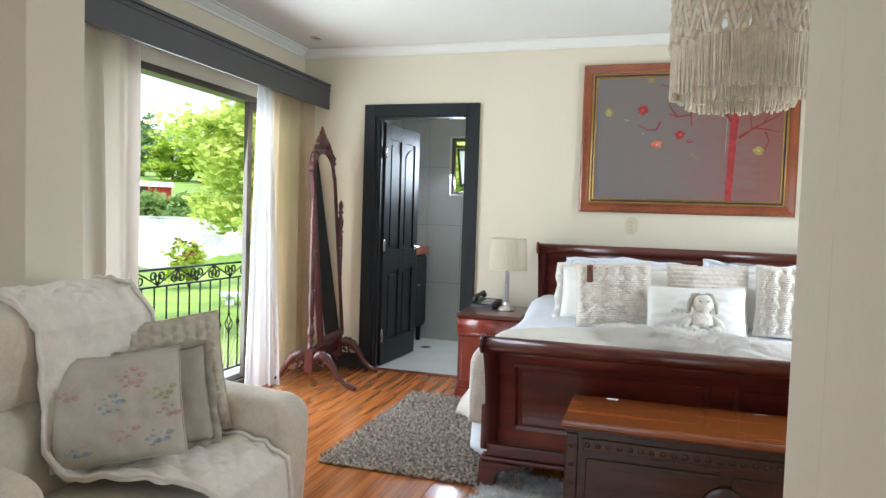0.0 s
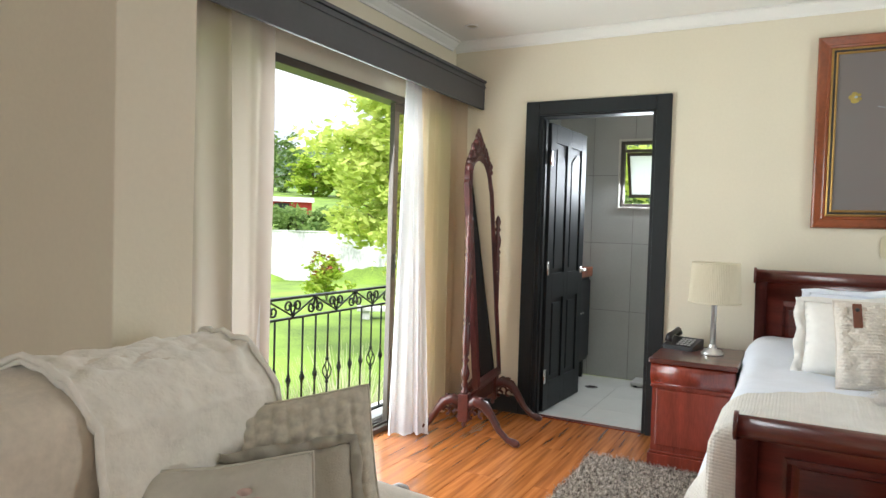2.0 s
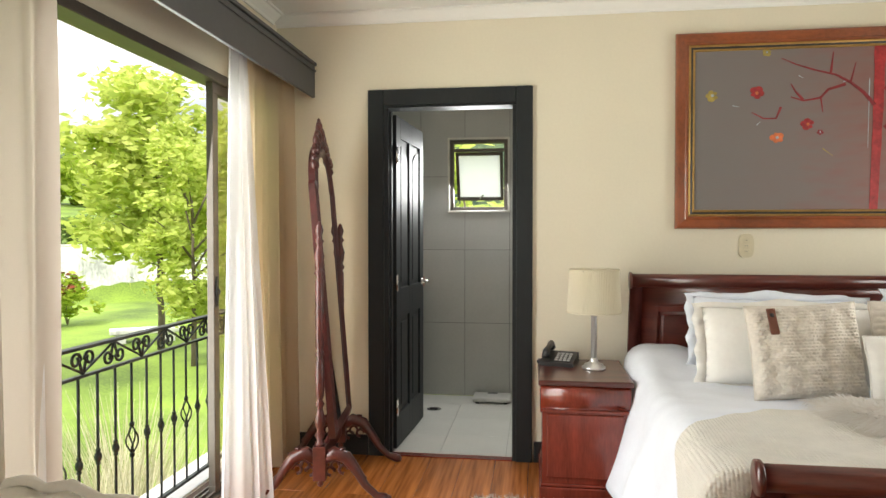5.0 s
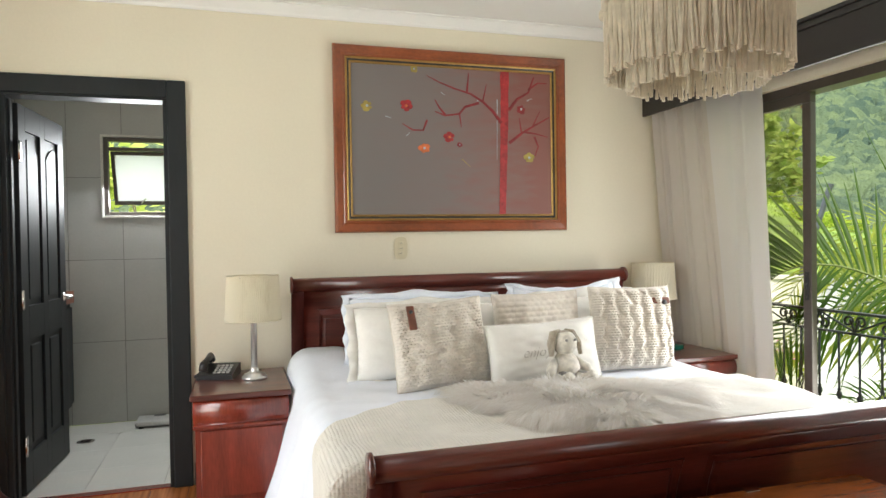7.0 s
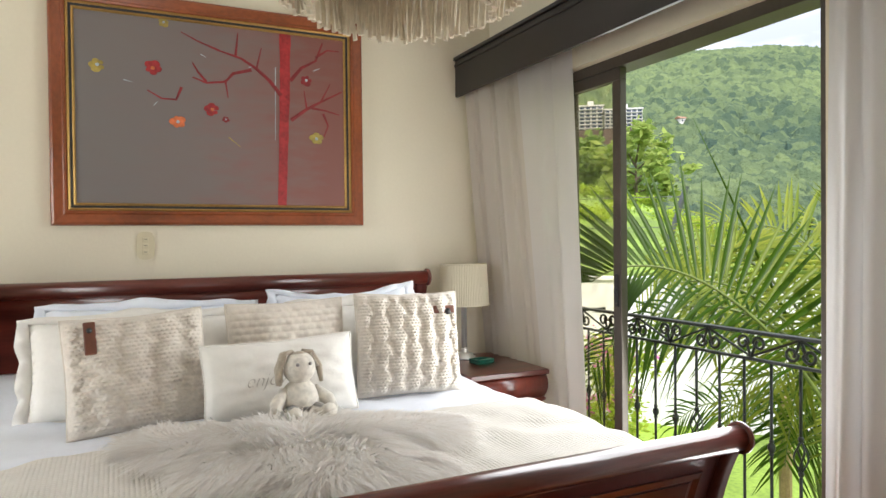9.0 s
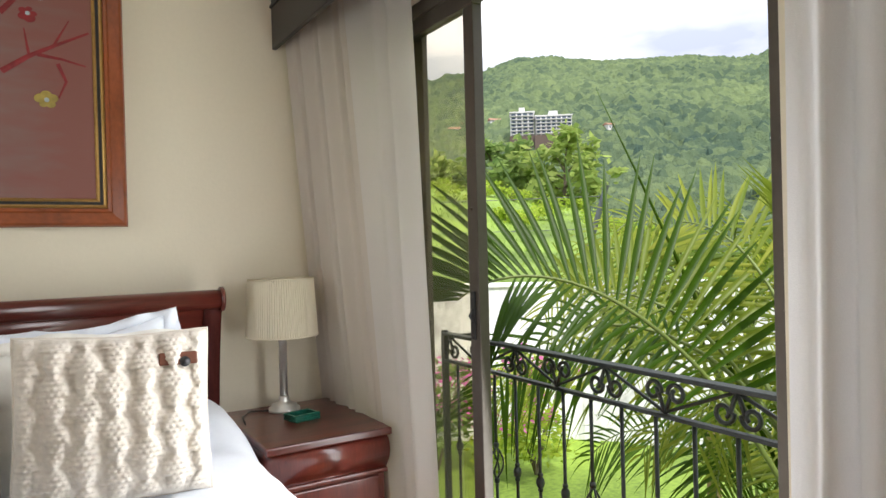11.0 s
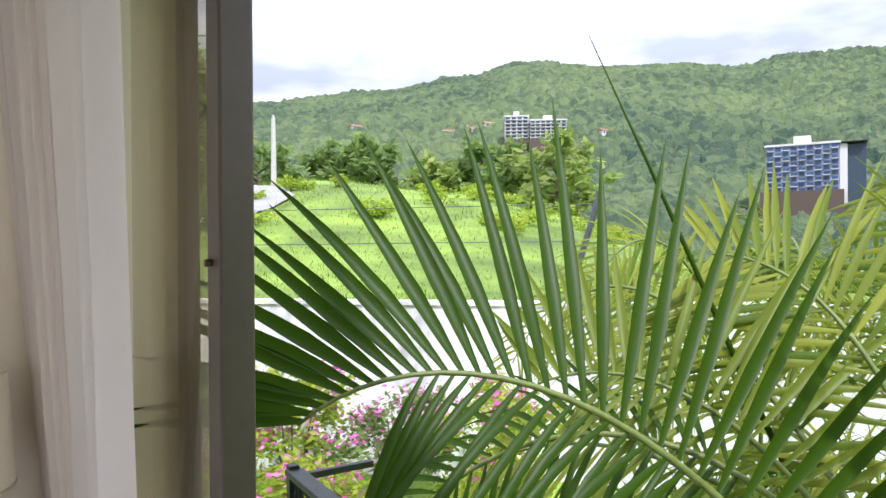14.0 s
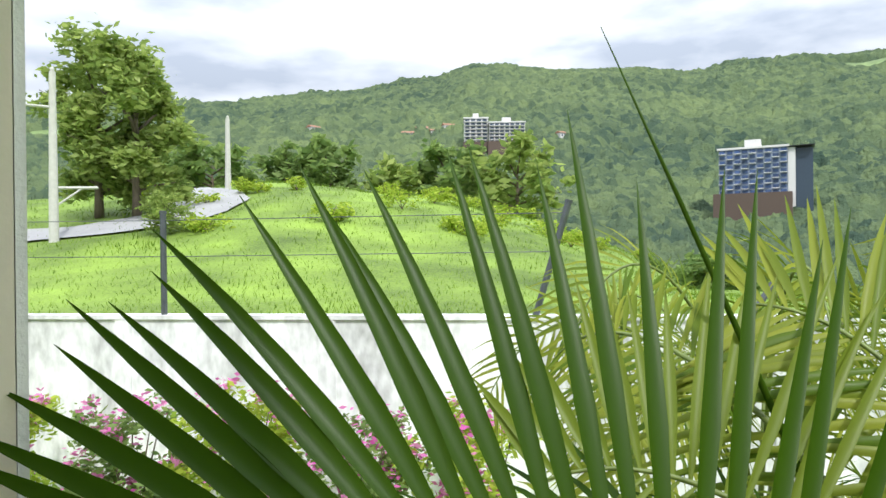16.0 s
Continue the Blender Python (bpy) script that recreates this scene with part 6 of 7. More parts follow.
bm = bmesh.new()
radii = [0.0, 3, 5, 6.5] + [8 + 0.45 * i for i in range(22)] + [19 + 1.5 * i for i in range(16)] + [45 + 5 * i for i in range(12)] + [110 + 14 * i for i in range(40)] + [700, 800, 1000, 1600, 3000]
NA = 240
rows = []
for r in radii[1:]:
    row = []
    for k in range(NA):
        a = 2 * math.pi * k / NA
        x, y = 4.74 + r * math.sin(a), -1.33 + r * math.cos(a)
        row.append(bm.verts.new((x, y, ground(x, y))))
    rows.append(row)
cen = bm.verts.new((4.74, -1.33, -2.0))
for k in range(NA):
    bm.faces.new((cen, rows[0][(k + 1) % NA], rows[0][k]))
for q, (A, B) in enumerate(zip(rows, rows[1:])):
    for k in range(NA):
        f = bm.faces.new((A[k], A[(k + 1) % NA], B[(k + 1) % NA], B[k]))
        f.material_index = 1 if radii[q + 1] > 100 else 0
bmesh.ops.recalc_face_normals(bm, faces=bm.faces)
land = structure("ground", bm, M_GRASS, "bright green grass that rises to wooded hills", "ground")
land.data.materials.append(M_WOOD_FAR)
land.data.polygons.foreach_set("use_smooth", [True] * len(land.data.polygons))

M_GWALL = mat("weathered_white_wall", (0.52, 0.52, 0.51), 0.9, var=0.3, scale=0.9, fine=9, stretch=(1, 1, 0.5), tint=(0.78, 0.78, 0.77), bump=0.5, bump_scale=30)


def garden_wall(p, q, z1, label):
    w = thing("garden_wall", Matrix(), label, "garden wall")
    P, Q = Vector(p), Vector(q)
    d = (Q - P).normalized()
    s = Vector((-d.y, d.x)) * 0.10
    n = int((Q - P).length / 3.0)
    for i in range(n):
        a, b = P.lerp(Q, i / n), P.lerp(Q, (i + 1) / n)
        part("wall_bay", extrude_profile([tuple(a - s), tuple(b - s), tuple(b + s), tuple(a + s)], -2.3, z1 - 0.06, "z"), M_GWALL, w)
        part("coping", extrude_profile([tuple(a - s * 1.35), tuple(b - s * 1.35), tuple(b + s * 1.35), tuple(a + s * 1.35)], z1 - 0.06, z1, "z"), M_GWALL, w)
        part("pier", extrude_profile([tuple(a - s * 1.25 - d * 0.12), tuple(a - s * 1.25 + d * 0.12), tuple(a + s * 1.25 + d * 0.12), tuple(a + s * 1.25 - d * 0.12)], -2.3, z1 - 0.061, "z"), M_GWALL, w)


garden_wall((-9.0, 23.3), (20.0, -2.8), 0.60, "weathered white plastered garden wall with posts on top")
garden_wall((-46.0, 9.4), (4.0, 44.2), 0.85, "stained white garden wall beyond the lawn")

M_GALV = mat("galvanised_post", (0.10, 0.11, 0.12), 0.5, metal=0.6, var=0.2)
for x, y, lx, ly, h in ((7.03, 8.84, 0.0, 0.02, 1.5), (10.95, 5.32, 0.35, -0.30, 1.55), (13.0, 3.48, 0.28, -0.2, 0.5), (3.2, 12.3, 0.0, 0.0, 1.5)):
    f = thing("fence_post", pose(x, y, 0.55), "slanted grey metal fence post on the garden wall", "fence post", "posts on the garden wall")
    part("post", tube([(0, 0, 0), (lx, ly, h)], 0.045, 8), M_GALV, f)
    part("cap", tube([(lx, ly, h), (lx * 1.02, ly * 1.02, h + 0.04)], 0.052, 8), M_GALV, f)
wires = thing("fence_wire", Matrix(), "thin wires strung between the fence posts", "wire")
for hz in (0.9, 1.42):
    k = hz / 1.5
    part("wire", tube([(3.2, 12.3, 0.55 + hz), (7.03, 8.84, 0.55 + hz - 0.02), (10.95 + 0.35 * k, 5.32 - 0.30 * k, 0.55 + hz)], 0.006, 5), M_GALV, wires)

# foliage


def leafy(name, parent, material, spots, size, seed, flat=0.4, kind="", label=""):
    """Many small pointed leaves at the given (x, y, z, spread) spots: each spot carries a count of leaves."""
    rg = np.random.default_rng(seed)
    vs, fs = [], []
    for x, y, z, sp, cnt in spots:
        c = rg.normal(0, 1, (cnt, 3)) * np.array([sp, sp, sp * 0.75]) * 0.55 + np.array([x, y, z])
        d1 = rg.normal(0, 1, (cnt, 3))
        d1[:, 2] *= flat
        d1 /= np.linalg.norm(d1, axis=1)[:, None]
        d2 = np.cross(d1, rg.normal(0, 1, (cnt, 3)))
        d2 /= np.linalg.norm(d2, axis=1)[:, None]
        s = size * rg.uniform(0.6, 1.3, (cnt, 1))
        o = len(vs)
        quad = np.stack([c - d1 * s, c + d2 * s * 0.42, c + d1 * s, c - d2 * s * 0.42], axis=1).reshape(-1, 3)
        vs.extend(map(tuple, quad))
        fs.extend((o + 4 * i, o + 4 * i + 1, o + 4 * i + 2, o + 4 * i + 3) for i in range(cnt))
    me = bpy.data.meshes.new(name)
    me.from_pydata(vs, [], fs)
    me.materials.append(material)
    ob = new(name, me)
    if parent is not None:
        ob.parent = parent
    if kind:
        ob["kind"] = kind
    if label:
        ob["label"] = label
    return ob


M_LEAF = leaf_mat("bright_leaves", (0.22, 0.35, 0.025), (0.50, 0.58, 0.08), 0.55)
M_LEAF_D = leaf_mat("dark_leaves", (0.125, 0.21, 0.06), (0.29, 0.39, 0.11), 0.55)
M_LEAF_Y = leaf_mat("yellow_green_leaves", (0.40, 0.50, 0.09), (0.70, 0.75, 0.22), 0.6)
M_LEAF_R = leaf_mat("red_tipped_leaves", (0.12, 0.10, 0.03), (0.34, 0.08, 0.04), 0.35)
M_PINK = leaf_mat("pink_bracts", (0.55, 0.10, 0.36), (0.75, 0.30, 0.55), 0.4)
M_LEAF_M = leaf_mat("mid_green_leaves", (0.18, 0.27, 0.06), (0.42, 0.50, 0.14), 0.6)
M_BARK = mat("grey_bark", (0.14, 0.11, 0.08), 0.9, var=0.3, scale=8, bump=0.8, bump_scale=20, stretch=(1, 1, 0.3))


def tree(x, y, height, spread, material, label, seed, leaf=0.16, count=3200, trunk=0.13, low=0.35, kind="tree", name="tree"):
    z = ground(x, y)
    rnd = random.Random(seed)
    t = thing(name, pose(x, y, z), label, kind)
    pts = [(0.12 * height * 0.1 * nz(i * 0.8, seed), 0.1 * height * 0.1 * nz(i * 0.8, seed + 9.0), height * 0.75 * i / 6) for i in range(7)]
    part("trunk", tube(pts, [trunk * (1 - 0.12 * i) for i in range(7)], 8), M_BARK, t, "", True)
    spots = []
    for k in range(13):
        a, h = k * 2.4 + rnd.uniform(-0.4, 0.4), height * (low + (0.95 - low) * (k / 12))
        w = spread * (0.45 + 0.55 * math.sin(math.pi * min(1, 0.15 + 0.8 * (h / height - low) / (1 - low))))
        ex, ey = w * math.cos(a) * rnd.uniform(0.6, 1), w * math.sin(a) * rnd.uniform(0.6, 1)
        part("limb", tube([(0, 0, h * 0.72), (ex * 0.5, ey * 0.5, h * 0.9), (ex, ey, h)], [trunk * 0.45, trunk * 0.25, trunk * 0.08], 6), M_BARK, t, "", True)
        for m in range(5):
            f = rnd.uniform(0.45, 1.1)
            spots.append((ex * f + rnd.uniform(-0.3, 0.3) * spread * 0.4, ey * f + rnd.uniform(-0.3, 0.3) * spread * 0.4, h + rnd.uniform(-0.12, 0.14) * height, spread * rnd.uniform(0.14, 0.26), count // 65))
    leafy("crown", t, material, spots, leaf, seed)
    return t


def shrub(x, y, w, h, material, label, seed, leaf=0.07, count=1500, z=None, extra=None, name="shrub"):
    z = ground(x, y) if z is None else z
    rnd = random.Random(seed)
    s = thing(name, pose(x, y, z), label, "shrub")
    for k in range(5):
        a = k * 1.3
        part("stem", tube([(0, 0, 0), (0.3 * w * math.cos(a), 0.3 * w * math.sin(a), h * 0.5), (0.5 * w * math.cos(a), 0.5 * w * math.sin(a), h * 0.85)], [0.02, 0.014, 0.006], 5), M_BARK, s)
    spots = [(rnd.uniform(-0.8, 0.8) * w, rnd.uniform(-0.8, 0.8) * w, rnd.uniform(0.2, 0.95) * h, w * 0.3, count // 24) for _ in range(24)]
    leafy("foliage", s, material, spots, leaf, seed)
    if extra:
        leafy("blossom", s, extra, [(a, b, c + 0.08 * h, d * 0.7, n // 4) for a, b, c, d, n in spots if c > 0.35 * h], leaf * 0.9, seed + 1)
    return s


tree(-9.2, 14.2, 7.4, 2.6, M_LEAF_Y, "leafy bright yellow-green tree on the lawn", 4, 0.17, 11000, 0.11, 0.40)
tree(-7.0, 12.0, 5.6, 1.7, M_LEAF_Y, "yellow-green garden tree with drooping twigs", 6, 0.10, 9000, 0.08, 0.26)
shrub(-15.5, 18.6, 0.9, 2.0, M_LEAF, "young shrub with red-tipped leaves on the lawn", 9, 0.14, 900, None, M_LEAF_R)
shrub(1.3, 4.3, 1.6, 4.6, M_LEAF_Y, "tall yellow-green bush outside the bathroom", 12, 0.12, 5000)
rnd = random.Random(21)
for k in range(16):
    a = radians(-62 + k * 3.3)
    r = 80 + rnd.uniform(-4, 16)
    tree(1.9 + r * math.sin(a), -4.2 + r * math.cos(a), rnd.uniform(4.5, 9), rnd.uniform(3.2, 4.6), (M_LEAF_D, M_LEAF, M_LEAF)[k % 3], "dense tree behind the far garden wall", 40 + k, 0.45, 1500, 0.16, 0.15)
for k in range(14):
    a = radians(-64 + k * 3.0)
    shrub(1.9 + (43 + rnd.uniform(-1, 1)) * math.sin(a), -4.2 + (43 + rnd.uniform(-1, 1)) * math.cos(a), 1.5, 1.4, M_LEAF_D, "dark green bush behind the far garden wall", 80 + k, 0.22, 700)
barn = thing("barn", pose(-36.0, 38.8, ground(-36.0, 38.8) - 0.3, 0, 0, 42), "small red barn with a pale roof on the slope", "barn")
part("wall", a_box(-2.4, 2.4, -1.4, 1.4, 0, 1.35), mat("red_boards", (0.42, 0.03, 0.03), 0.7, var=0.2), barn)
part("roof", extrude_profile([(-1.7, 1.33), (1.7, 1.33), (0.0, 1.75)], -2.6, 2.6, "x"), mat("pale_sheet_roof", (0.5, 0.45, 0.44), 0.5), barn)
part("door", a_box(-0.6, 0.6, -1.45, -1.39, 0, 1.2), M_BLACK, barn)
slab = thing("stone_bench", pose(-10.5, 15.5, ground(-10.5, 15.5), 0, 0, 35), "low grey stone block on the lawn", "stone bench")
part("seat", a_box(-1.0, 1.0, -0.3, 0.3, 0.28, 0.42, 0.02), M_GWALL, slab)
for s in (-0.7, 0.7):
    part("support", a_box(s - 0.15, s + 0.15, -0.25, 0.25, -0.05, 0.28, 0.02), M_GWALL, slab)
M_PLUME = leaf_mat("pale_grass_plumes", (0.40, 0.38, 0.22), (0.68, 0.64, 0.46), 0.5)
for gx, gy in ((-1.75, 0.45), (-1.9, 1.25), (-2.3, 2.0), (-1.6, -0.6)):
    gt = thing("plume_grass", pose(gx, gy, -2.0), "clump of pale feathery ornamental grass", "grass")
    rr = []
    for i in range(420):
        a, l = rnd.uniform(0, 6.28), rnd.uniform(1.1, 2.35)
        rr.append(((rnd.uniform(-0.15, 0.15), rnd.uniform(-0.15, 0.15), 0), (0.34 * l * math.cos(a), 0.34 * l * math.sin(a), l), 0.022, 0.22 * l))
    strands("blades", "", gt, M_PLUME, rr, 4, "stuff")

for k, (x, y, w, h) in enumerate(((6.3, 7.4, 0.7, 1.7), (7.4, 6.6, 0.8, 1.9), (8.4, 5.6, 0.8, 1.6), (9.4, 4.6, 0.8, 1.7), (5.6, 6.0, 0.6, 1.2), (7.0, 5.2, 0.7, 1.0), (6.0, 3.6, 0.6, 0.9), (5.0, 8.9, 0.7, 1.6))):
    shrub(x, y, w, h, M_LEAF if k % 2 else M_LEAF_D, "bougainvillea bush with pink blossom by the garden wall", 120 + k, 0.06, 2400, -2.0, M_PINK, "bougainvillea")

rg2 = np.random.default_rng(14)
rr = []
for i in range(24000):
    a, r = radians(rg2.uniform(-6, 64)), 10.5 + 36 * rg2.uniform(0, 1) ** 1.2
    x, y = 4.74 + r * math.sin(a), -1.33 + r * math.cos(a)
    if ((x - 6.3) * 0.9 + (y - 9.5)) / 1.345 < 0.5:
        continue
    k = (0.04 + 0.0024 * r) * rg2.uniform(0.5, 1.6) * (1.0 + 0.8 * max(0, nz(x * 0.25, y * 0.25, 5)))
    t = rg2.uniform(0, 6.28)
    rr.append(((x, y, ground(x, y) - 0.02), (k * 0.6 * math.cos(t), k * 0.6 * math.sin(t), k), k * 0.22, 0.1 * k))
M_TUFT = leaf_mat("meadow_blades", (0.10, 0.185, 0.014), (0.23, 0.34, 0.036), 0.5)
tufts = strands("meadow_grass", "", None, M_TUFT, rr, 2, "stuff")
tagged(tufts, "uneven tufts of bright meadow grass on the slope", "grass")

# road, poles, trees on the slope and the wooded hill
M_ROAD = mat("worn_asphalt", (0.32, 0.32, 0.32), 0.9, var=0.15, scale=0.4, fine=6)
bm = bmesh.new()


def from_eye(heading, r):
    return 4.74 + r * math.sin(radians(heading)), -1.33 + r * math.cos(radians(heading))


def on_slope(heading, rise, start=16.0):
    """The distance at which the land, seen from the balcony, climbs to that slope."""
    r = start
    while r < 650:
        x, y = from_eye(heading, r)
        if (ground(x, y) - 1.5) / r >= rise:
            break
        r += 0.5 if r < 100 else 2
    return r


mid = [from_eye(h, on_slope(h, e)) for h, e in ((0, 0.012), (6, 0.022), (11, 0.034), (14.5, 0.048), (16.3, 0.062), (15.8, 0.074), (13.5, 0.082))]
rows = []
for i in range(41):
    k = i / 40 * (len(mid) - 1)
    j = min(int(k), len(mid) - 2)
    p0, p1 = Vector(mid[j]), Vector(mid[j + 1])
    p = p0.lerp(p1, smooth(k - j) * 0.3 + (k - j) * 0.7)
    d = (p1 - p0).normalized()
    s = Vector((-d.y, d.x)) * 1.7
    rows.append([bm.verts.new((q.x, q.y, ground(q.x, q.y) + 0.09)) for q in (p - s, p - s / 3, p + s / 3, p + s)])
for A, B in zip(rows, rows[1:]):
    for j in range(3):
        bm.faces.new((A[j], A[j + 1], B[j + 1], B[j]))
bmesh.ops.recalc_face_normals(bm, faces=bm.faces)
structure("road", bm, M_ROAD, "narrow grey road curving over the slope", "road")
M_POLE = mat("concrete_pole", (0.50, 0.49, 0.46), 0.9, var=0.1)


def utility_pole(x, y, h, arms):
    z = ground(x, y)
    u = thing("utility_pole", pose(x, y, z - 0.3), "pale concrete utility pole beside the road", "utility pole")
    part("pole", tube([(0, 0, 0), (0, 0, h)], [0.17, 0.11], 10), M_POLE, u)
    if arms:
        part("cross_arm", tube([(0, 0, h * 0.35), (1.4, 0, h * 0.36)], 0.06, 6), M_POLE, u)
        part("brace", tube([(0, 0, h * 0.24), (0.9, 0, h * 0.355)], 0.04, 6), M_POLE, u)
        part("cross_arm", tube([(-0.9, 0, h * 0.8), (0.1, 0, h * 0.8)], 0.05, 6), M_POLE, u)
    part("insulator", lathe([(0.06, h), (0.08, h + 0.08), (0.04, h + 0.16), (0.0, h + 0.18)], 8), M_POLE, u)


for hd_, el_, top_, arms_ in ((5.2, 0.012, 0.232, True), (17.6, 0.086, 0.187, False)):
    r = on_slope(hd_, el_)
    utility_pole(*from_eye(hd_, r), (top_ - el_) * r + 0.3, arms_)
r = on_slope(10.8, 0.045)
tree(*from_eye(10.8, r), 0.225 * r, 0.085 * r, M_LEAF_M, "large green tree beside the road", 71, 0.20, 9000, 0.2, 0.22)
r = on_slope(8.2, 0.045)
tree(*from_eye(8.2, r), 0.215 * r, 0.08 * r, M_LEAF_M, "large green tree beside the road", 72, 0.20, 7000, 0.2, 0.22)
r = on_slope(12.8, 0.02)
tree(*from_eye(12.8, r), 0.055 * r, 0.04 * r, M_LEAF_M, "small round tree on the slope", 73, 0.08, 2200, 0.05, 0.2)
for k in range(34):
    a = radians(8 + k * 1.75 + rnd.uniform(-0.6, 0.6))
    r = 52 + rnd.uniform(0, 26) + (10 if k > 24 else 0)
    x, y = 4.74 + r * math.sin(a), -1.33 + r * math.cos(a)
    tree(x, y, rnd.uniform(3.4, 6.2) + (2.0 if 14 <= k <= 19 else 0), rnd.uniform(2.6, 4.0), (M_LEAF_D, M_LEAF_M, M_LEAF_D, M_LEAF_M)[k % 4] if 12 < k < 24 else M_LEAF_D, "rounded tree at the edge of the grassy slope", 200 + k, 0.5, 1300, 0.2, 0.1)
for k in range(26):
    a = radians(10 + rnd.uniform(0, 42))
    r = rnd.uniform(24, 44)
    x, y = 4.74 + r * math.sin(a), -1.33 + r * math.cos(a)
    shrub(x, y, rnd.uniform(0.4, 0.9), rnd.uniform(0.35, 0.8), M_LEAF, "low weedy tussock on the grassy slope", 300 + k, 0.10, 360, None, None, "tussock")
rg = np.random.default_rng(9)
jit = rg.uniform(0.1, 0.9, (400, 400, 2))
tall = rg.uniform(0.45, 1.25, (400, 400))


def crowns(x, y, cell):
    """Height of rounded tree crowns packed over the land."""
    gx, gy = x / cell, y / cell
    ix, iy = np.floor(gx).astype(int), np.floor(gy).astype(int)
    best = np.zeros_like(x)
    for i in (-1, 0, 1):
        for j in (-1, 0, 1):
            a, b = (ix + i) % 400, (iy + j) % 400
            d = np.hypot(ix + i + jit[a, b, 0] - gx, iy + j + jit[a, b, 1] - gy)
            best = np.maximum(best, tall[a, b] * np.sqrt(np.maximum(0, 1 - (d / 0.85) ** 2)))
    return best * cell * 0.75


M_CANOPY = bpy.data.materials.new("hazed_hill_canopy")
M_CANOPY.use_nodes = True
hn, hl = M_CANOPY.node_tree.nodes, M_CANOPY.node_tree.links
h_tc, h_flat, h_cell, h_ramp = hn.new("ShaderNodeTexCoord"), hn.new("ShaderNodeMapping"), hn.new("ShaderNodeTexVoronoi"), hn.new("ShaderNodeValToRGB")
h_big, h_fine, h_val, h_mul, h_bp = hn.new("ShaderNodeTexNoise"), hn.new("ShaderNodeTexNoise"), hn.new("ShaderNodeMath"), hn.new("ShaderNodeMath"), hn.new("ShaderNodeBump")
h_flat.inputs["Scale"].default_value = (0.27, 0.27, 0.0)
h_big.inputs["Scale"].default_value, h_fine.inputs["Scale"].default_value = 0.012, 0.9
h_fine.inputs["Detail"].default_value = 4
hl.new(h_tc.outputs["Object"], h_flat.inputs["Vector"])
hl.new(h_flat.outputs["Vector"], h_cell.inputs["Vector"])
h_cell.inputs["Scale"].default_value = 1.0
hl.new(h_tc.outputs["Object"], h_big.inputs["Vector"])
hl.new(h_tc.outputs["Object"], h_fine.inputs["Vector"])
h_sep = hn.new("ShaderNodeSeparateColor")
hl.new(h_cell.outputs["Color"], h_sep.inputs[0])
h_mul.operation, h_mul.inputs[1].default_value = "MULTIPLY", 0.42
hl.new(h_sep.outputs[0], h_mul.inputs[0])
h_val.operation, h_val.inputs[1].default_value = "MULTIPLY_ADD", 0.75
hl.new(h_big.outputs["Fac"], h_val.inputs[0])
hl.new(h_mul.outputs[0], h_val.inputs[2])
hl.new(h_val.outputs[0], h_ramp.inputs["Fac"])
# greens lean blue: the haze of distance is put into the canopy colour
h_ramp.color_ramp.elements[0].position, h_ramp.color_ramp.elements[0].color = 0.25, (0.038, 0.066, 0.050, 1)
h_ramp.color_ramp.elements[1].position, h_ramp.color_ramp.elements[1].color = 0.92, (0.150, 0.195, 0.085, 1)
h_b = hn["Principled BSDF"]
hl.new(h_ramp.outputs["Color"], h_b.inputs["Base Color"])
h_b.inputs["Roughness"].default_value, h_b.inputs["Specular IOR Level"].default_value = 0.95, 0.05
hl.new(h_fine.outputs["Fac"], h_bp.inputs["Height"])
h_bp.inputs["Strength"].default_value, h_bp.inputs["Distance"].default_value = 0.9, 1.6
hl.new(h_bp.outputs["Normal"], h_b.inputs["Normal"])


def canopy(name, label, first, last, steps):
    """The forest as one uneven sheet of rounded crowns between two headings, open where meadows lie."""
    heads = np.radians(np.linspace(first, last, steps))
    dist = np.concatenate([np.arange(104, 260, 1.5), np.arange(260, 668, 2.4)])
    A, D = np.meshgrid(heads, dist)
    X, Y = 4.74 + D * np.sin(A), -1.33 + D * np.cos(A)
    flat = list(zip(X.ravel(), Y.ravel()))
    Z = np.array([ground(x, y) for x, y in flat]).reshape(X.shape)
    wood = np.array([smooth((0.47 - nz(x * 0.010, y * 0.010, 8.3) - 0.12 * nz(x * 0.06, y * 0.06, 4)) / 0.05) for x, y in flat]).reshape(X.shape)
    crown = 0.40 * crowns(X, Y, 9.0) + 1.0 * crowns(X + 50, Y + 90, 4.0) + 0.9 * crowns(X + 11, Y + 37, 2.1)
    edge = np.clip((D - 104) / 26, 0, 1)
    Z = Z - 1.2 + edge * wood * (crown + 0.6 + rg.uniform(-0.22, 0.22, X.shape))
    nr, na = X.shape
    idx = np.arange(nr * na).reshape(nr, na)
    quads = np.stack([idx[:-1, :-1], idx[:-1, 1:], idx[1:, 1:], idx[1:, :-1]], axis=-1).reshape(-1, 4)
    me = bpy.data.meshes.new(name)
    me.from_pydata(np.stack([X, Y, Z], axis=-1).reshape(-1, 3).tolist(), [], quads[:, ::-1].tolist())
    me.polygons.foreach_set("use_smooth", [True] * len(me.polygons))
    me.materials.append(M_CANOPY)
    tagged(new(name, me), label, "forest", kind="stuff")


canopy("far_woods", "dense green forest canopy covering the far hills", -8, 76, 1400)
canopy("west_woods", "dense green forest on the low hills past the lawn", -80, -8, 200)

M_CONC = mat("white_render", (0.62, 0.61, 0.60), 0.8, var=0.06, scale=0.2)
M_WIN = mat("dark_glazing", (0.05, 0.07, 0.10), 0.2, var=0.2)
M_BLUE = mat("blue_glazing", (0.05, 0.085, 0.19), 0.2, var=0.25, spread=0.3)


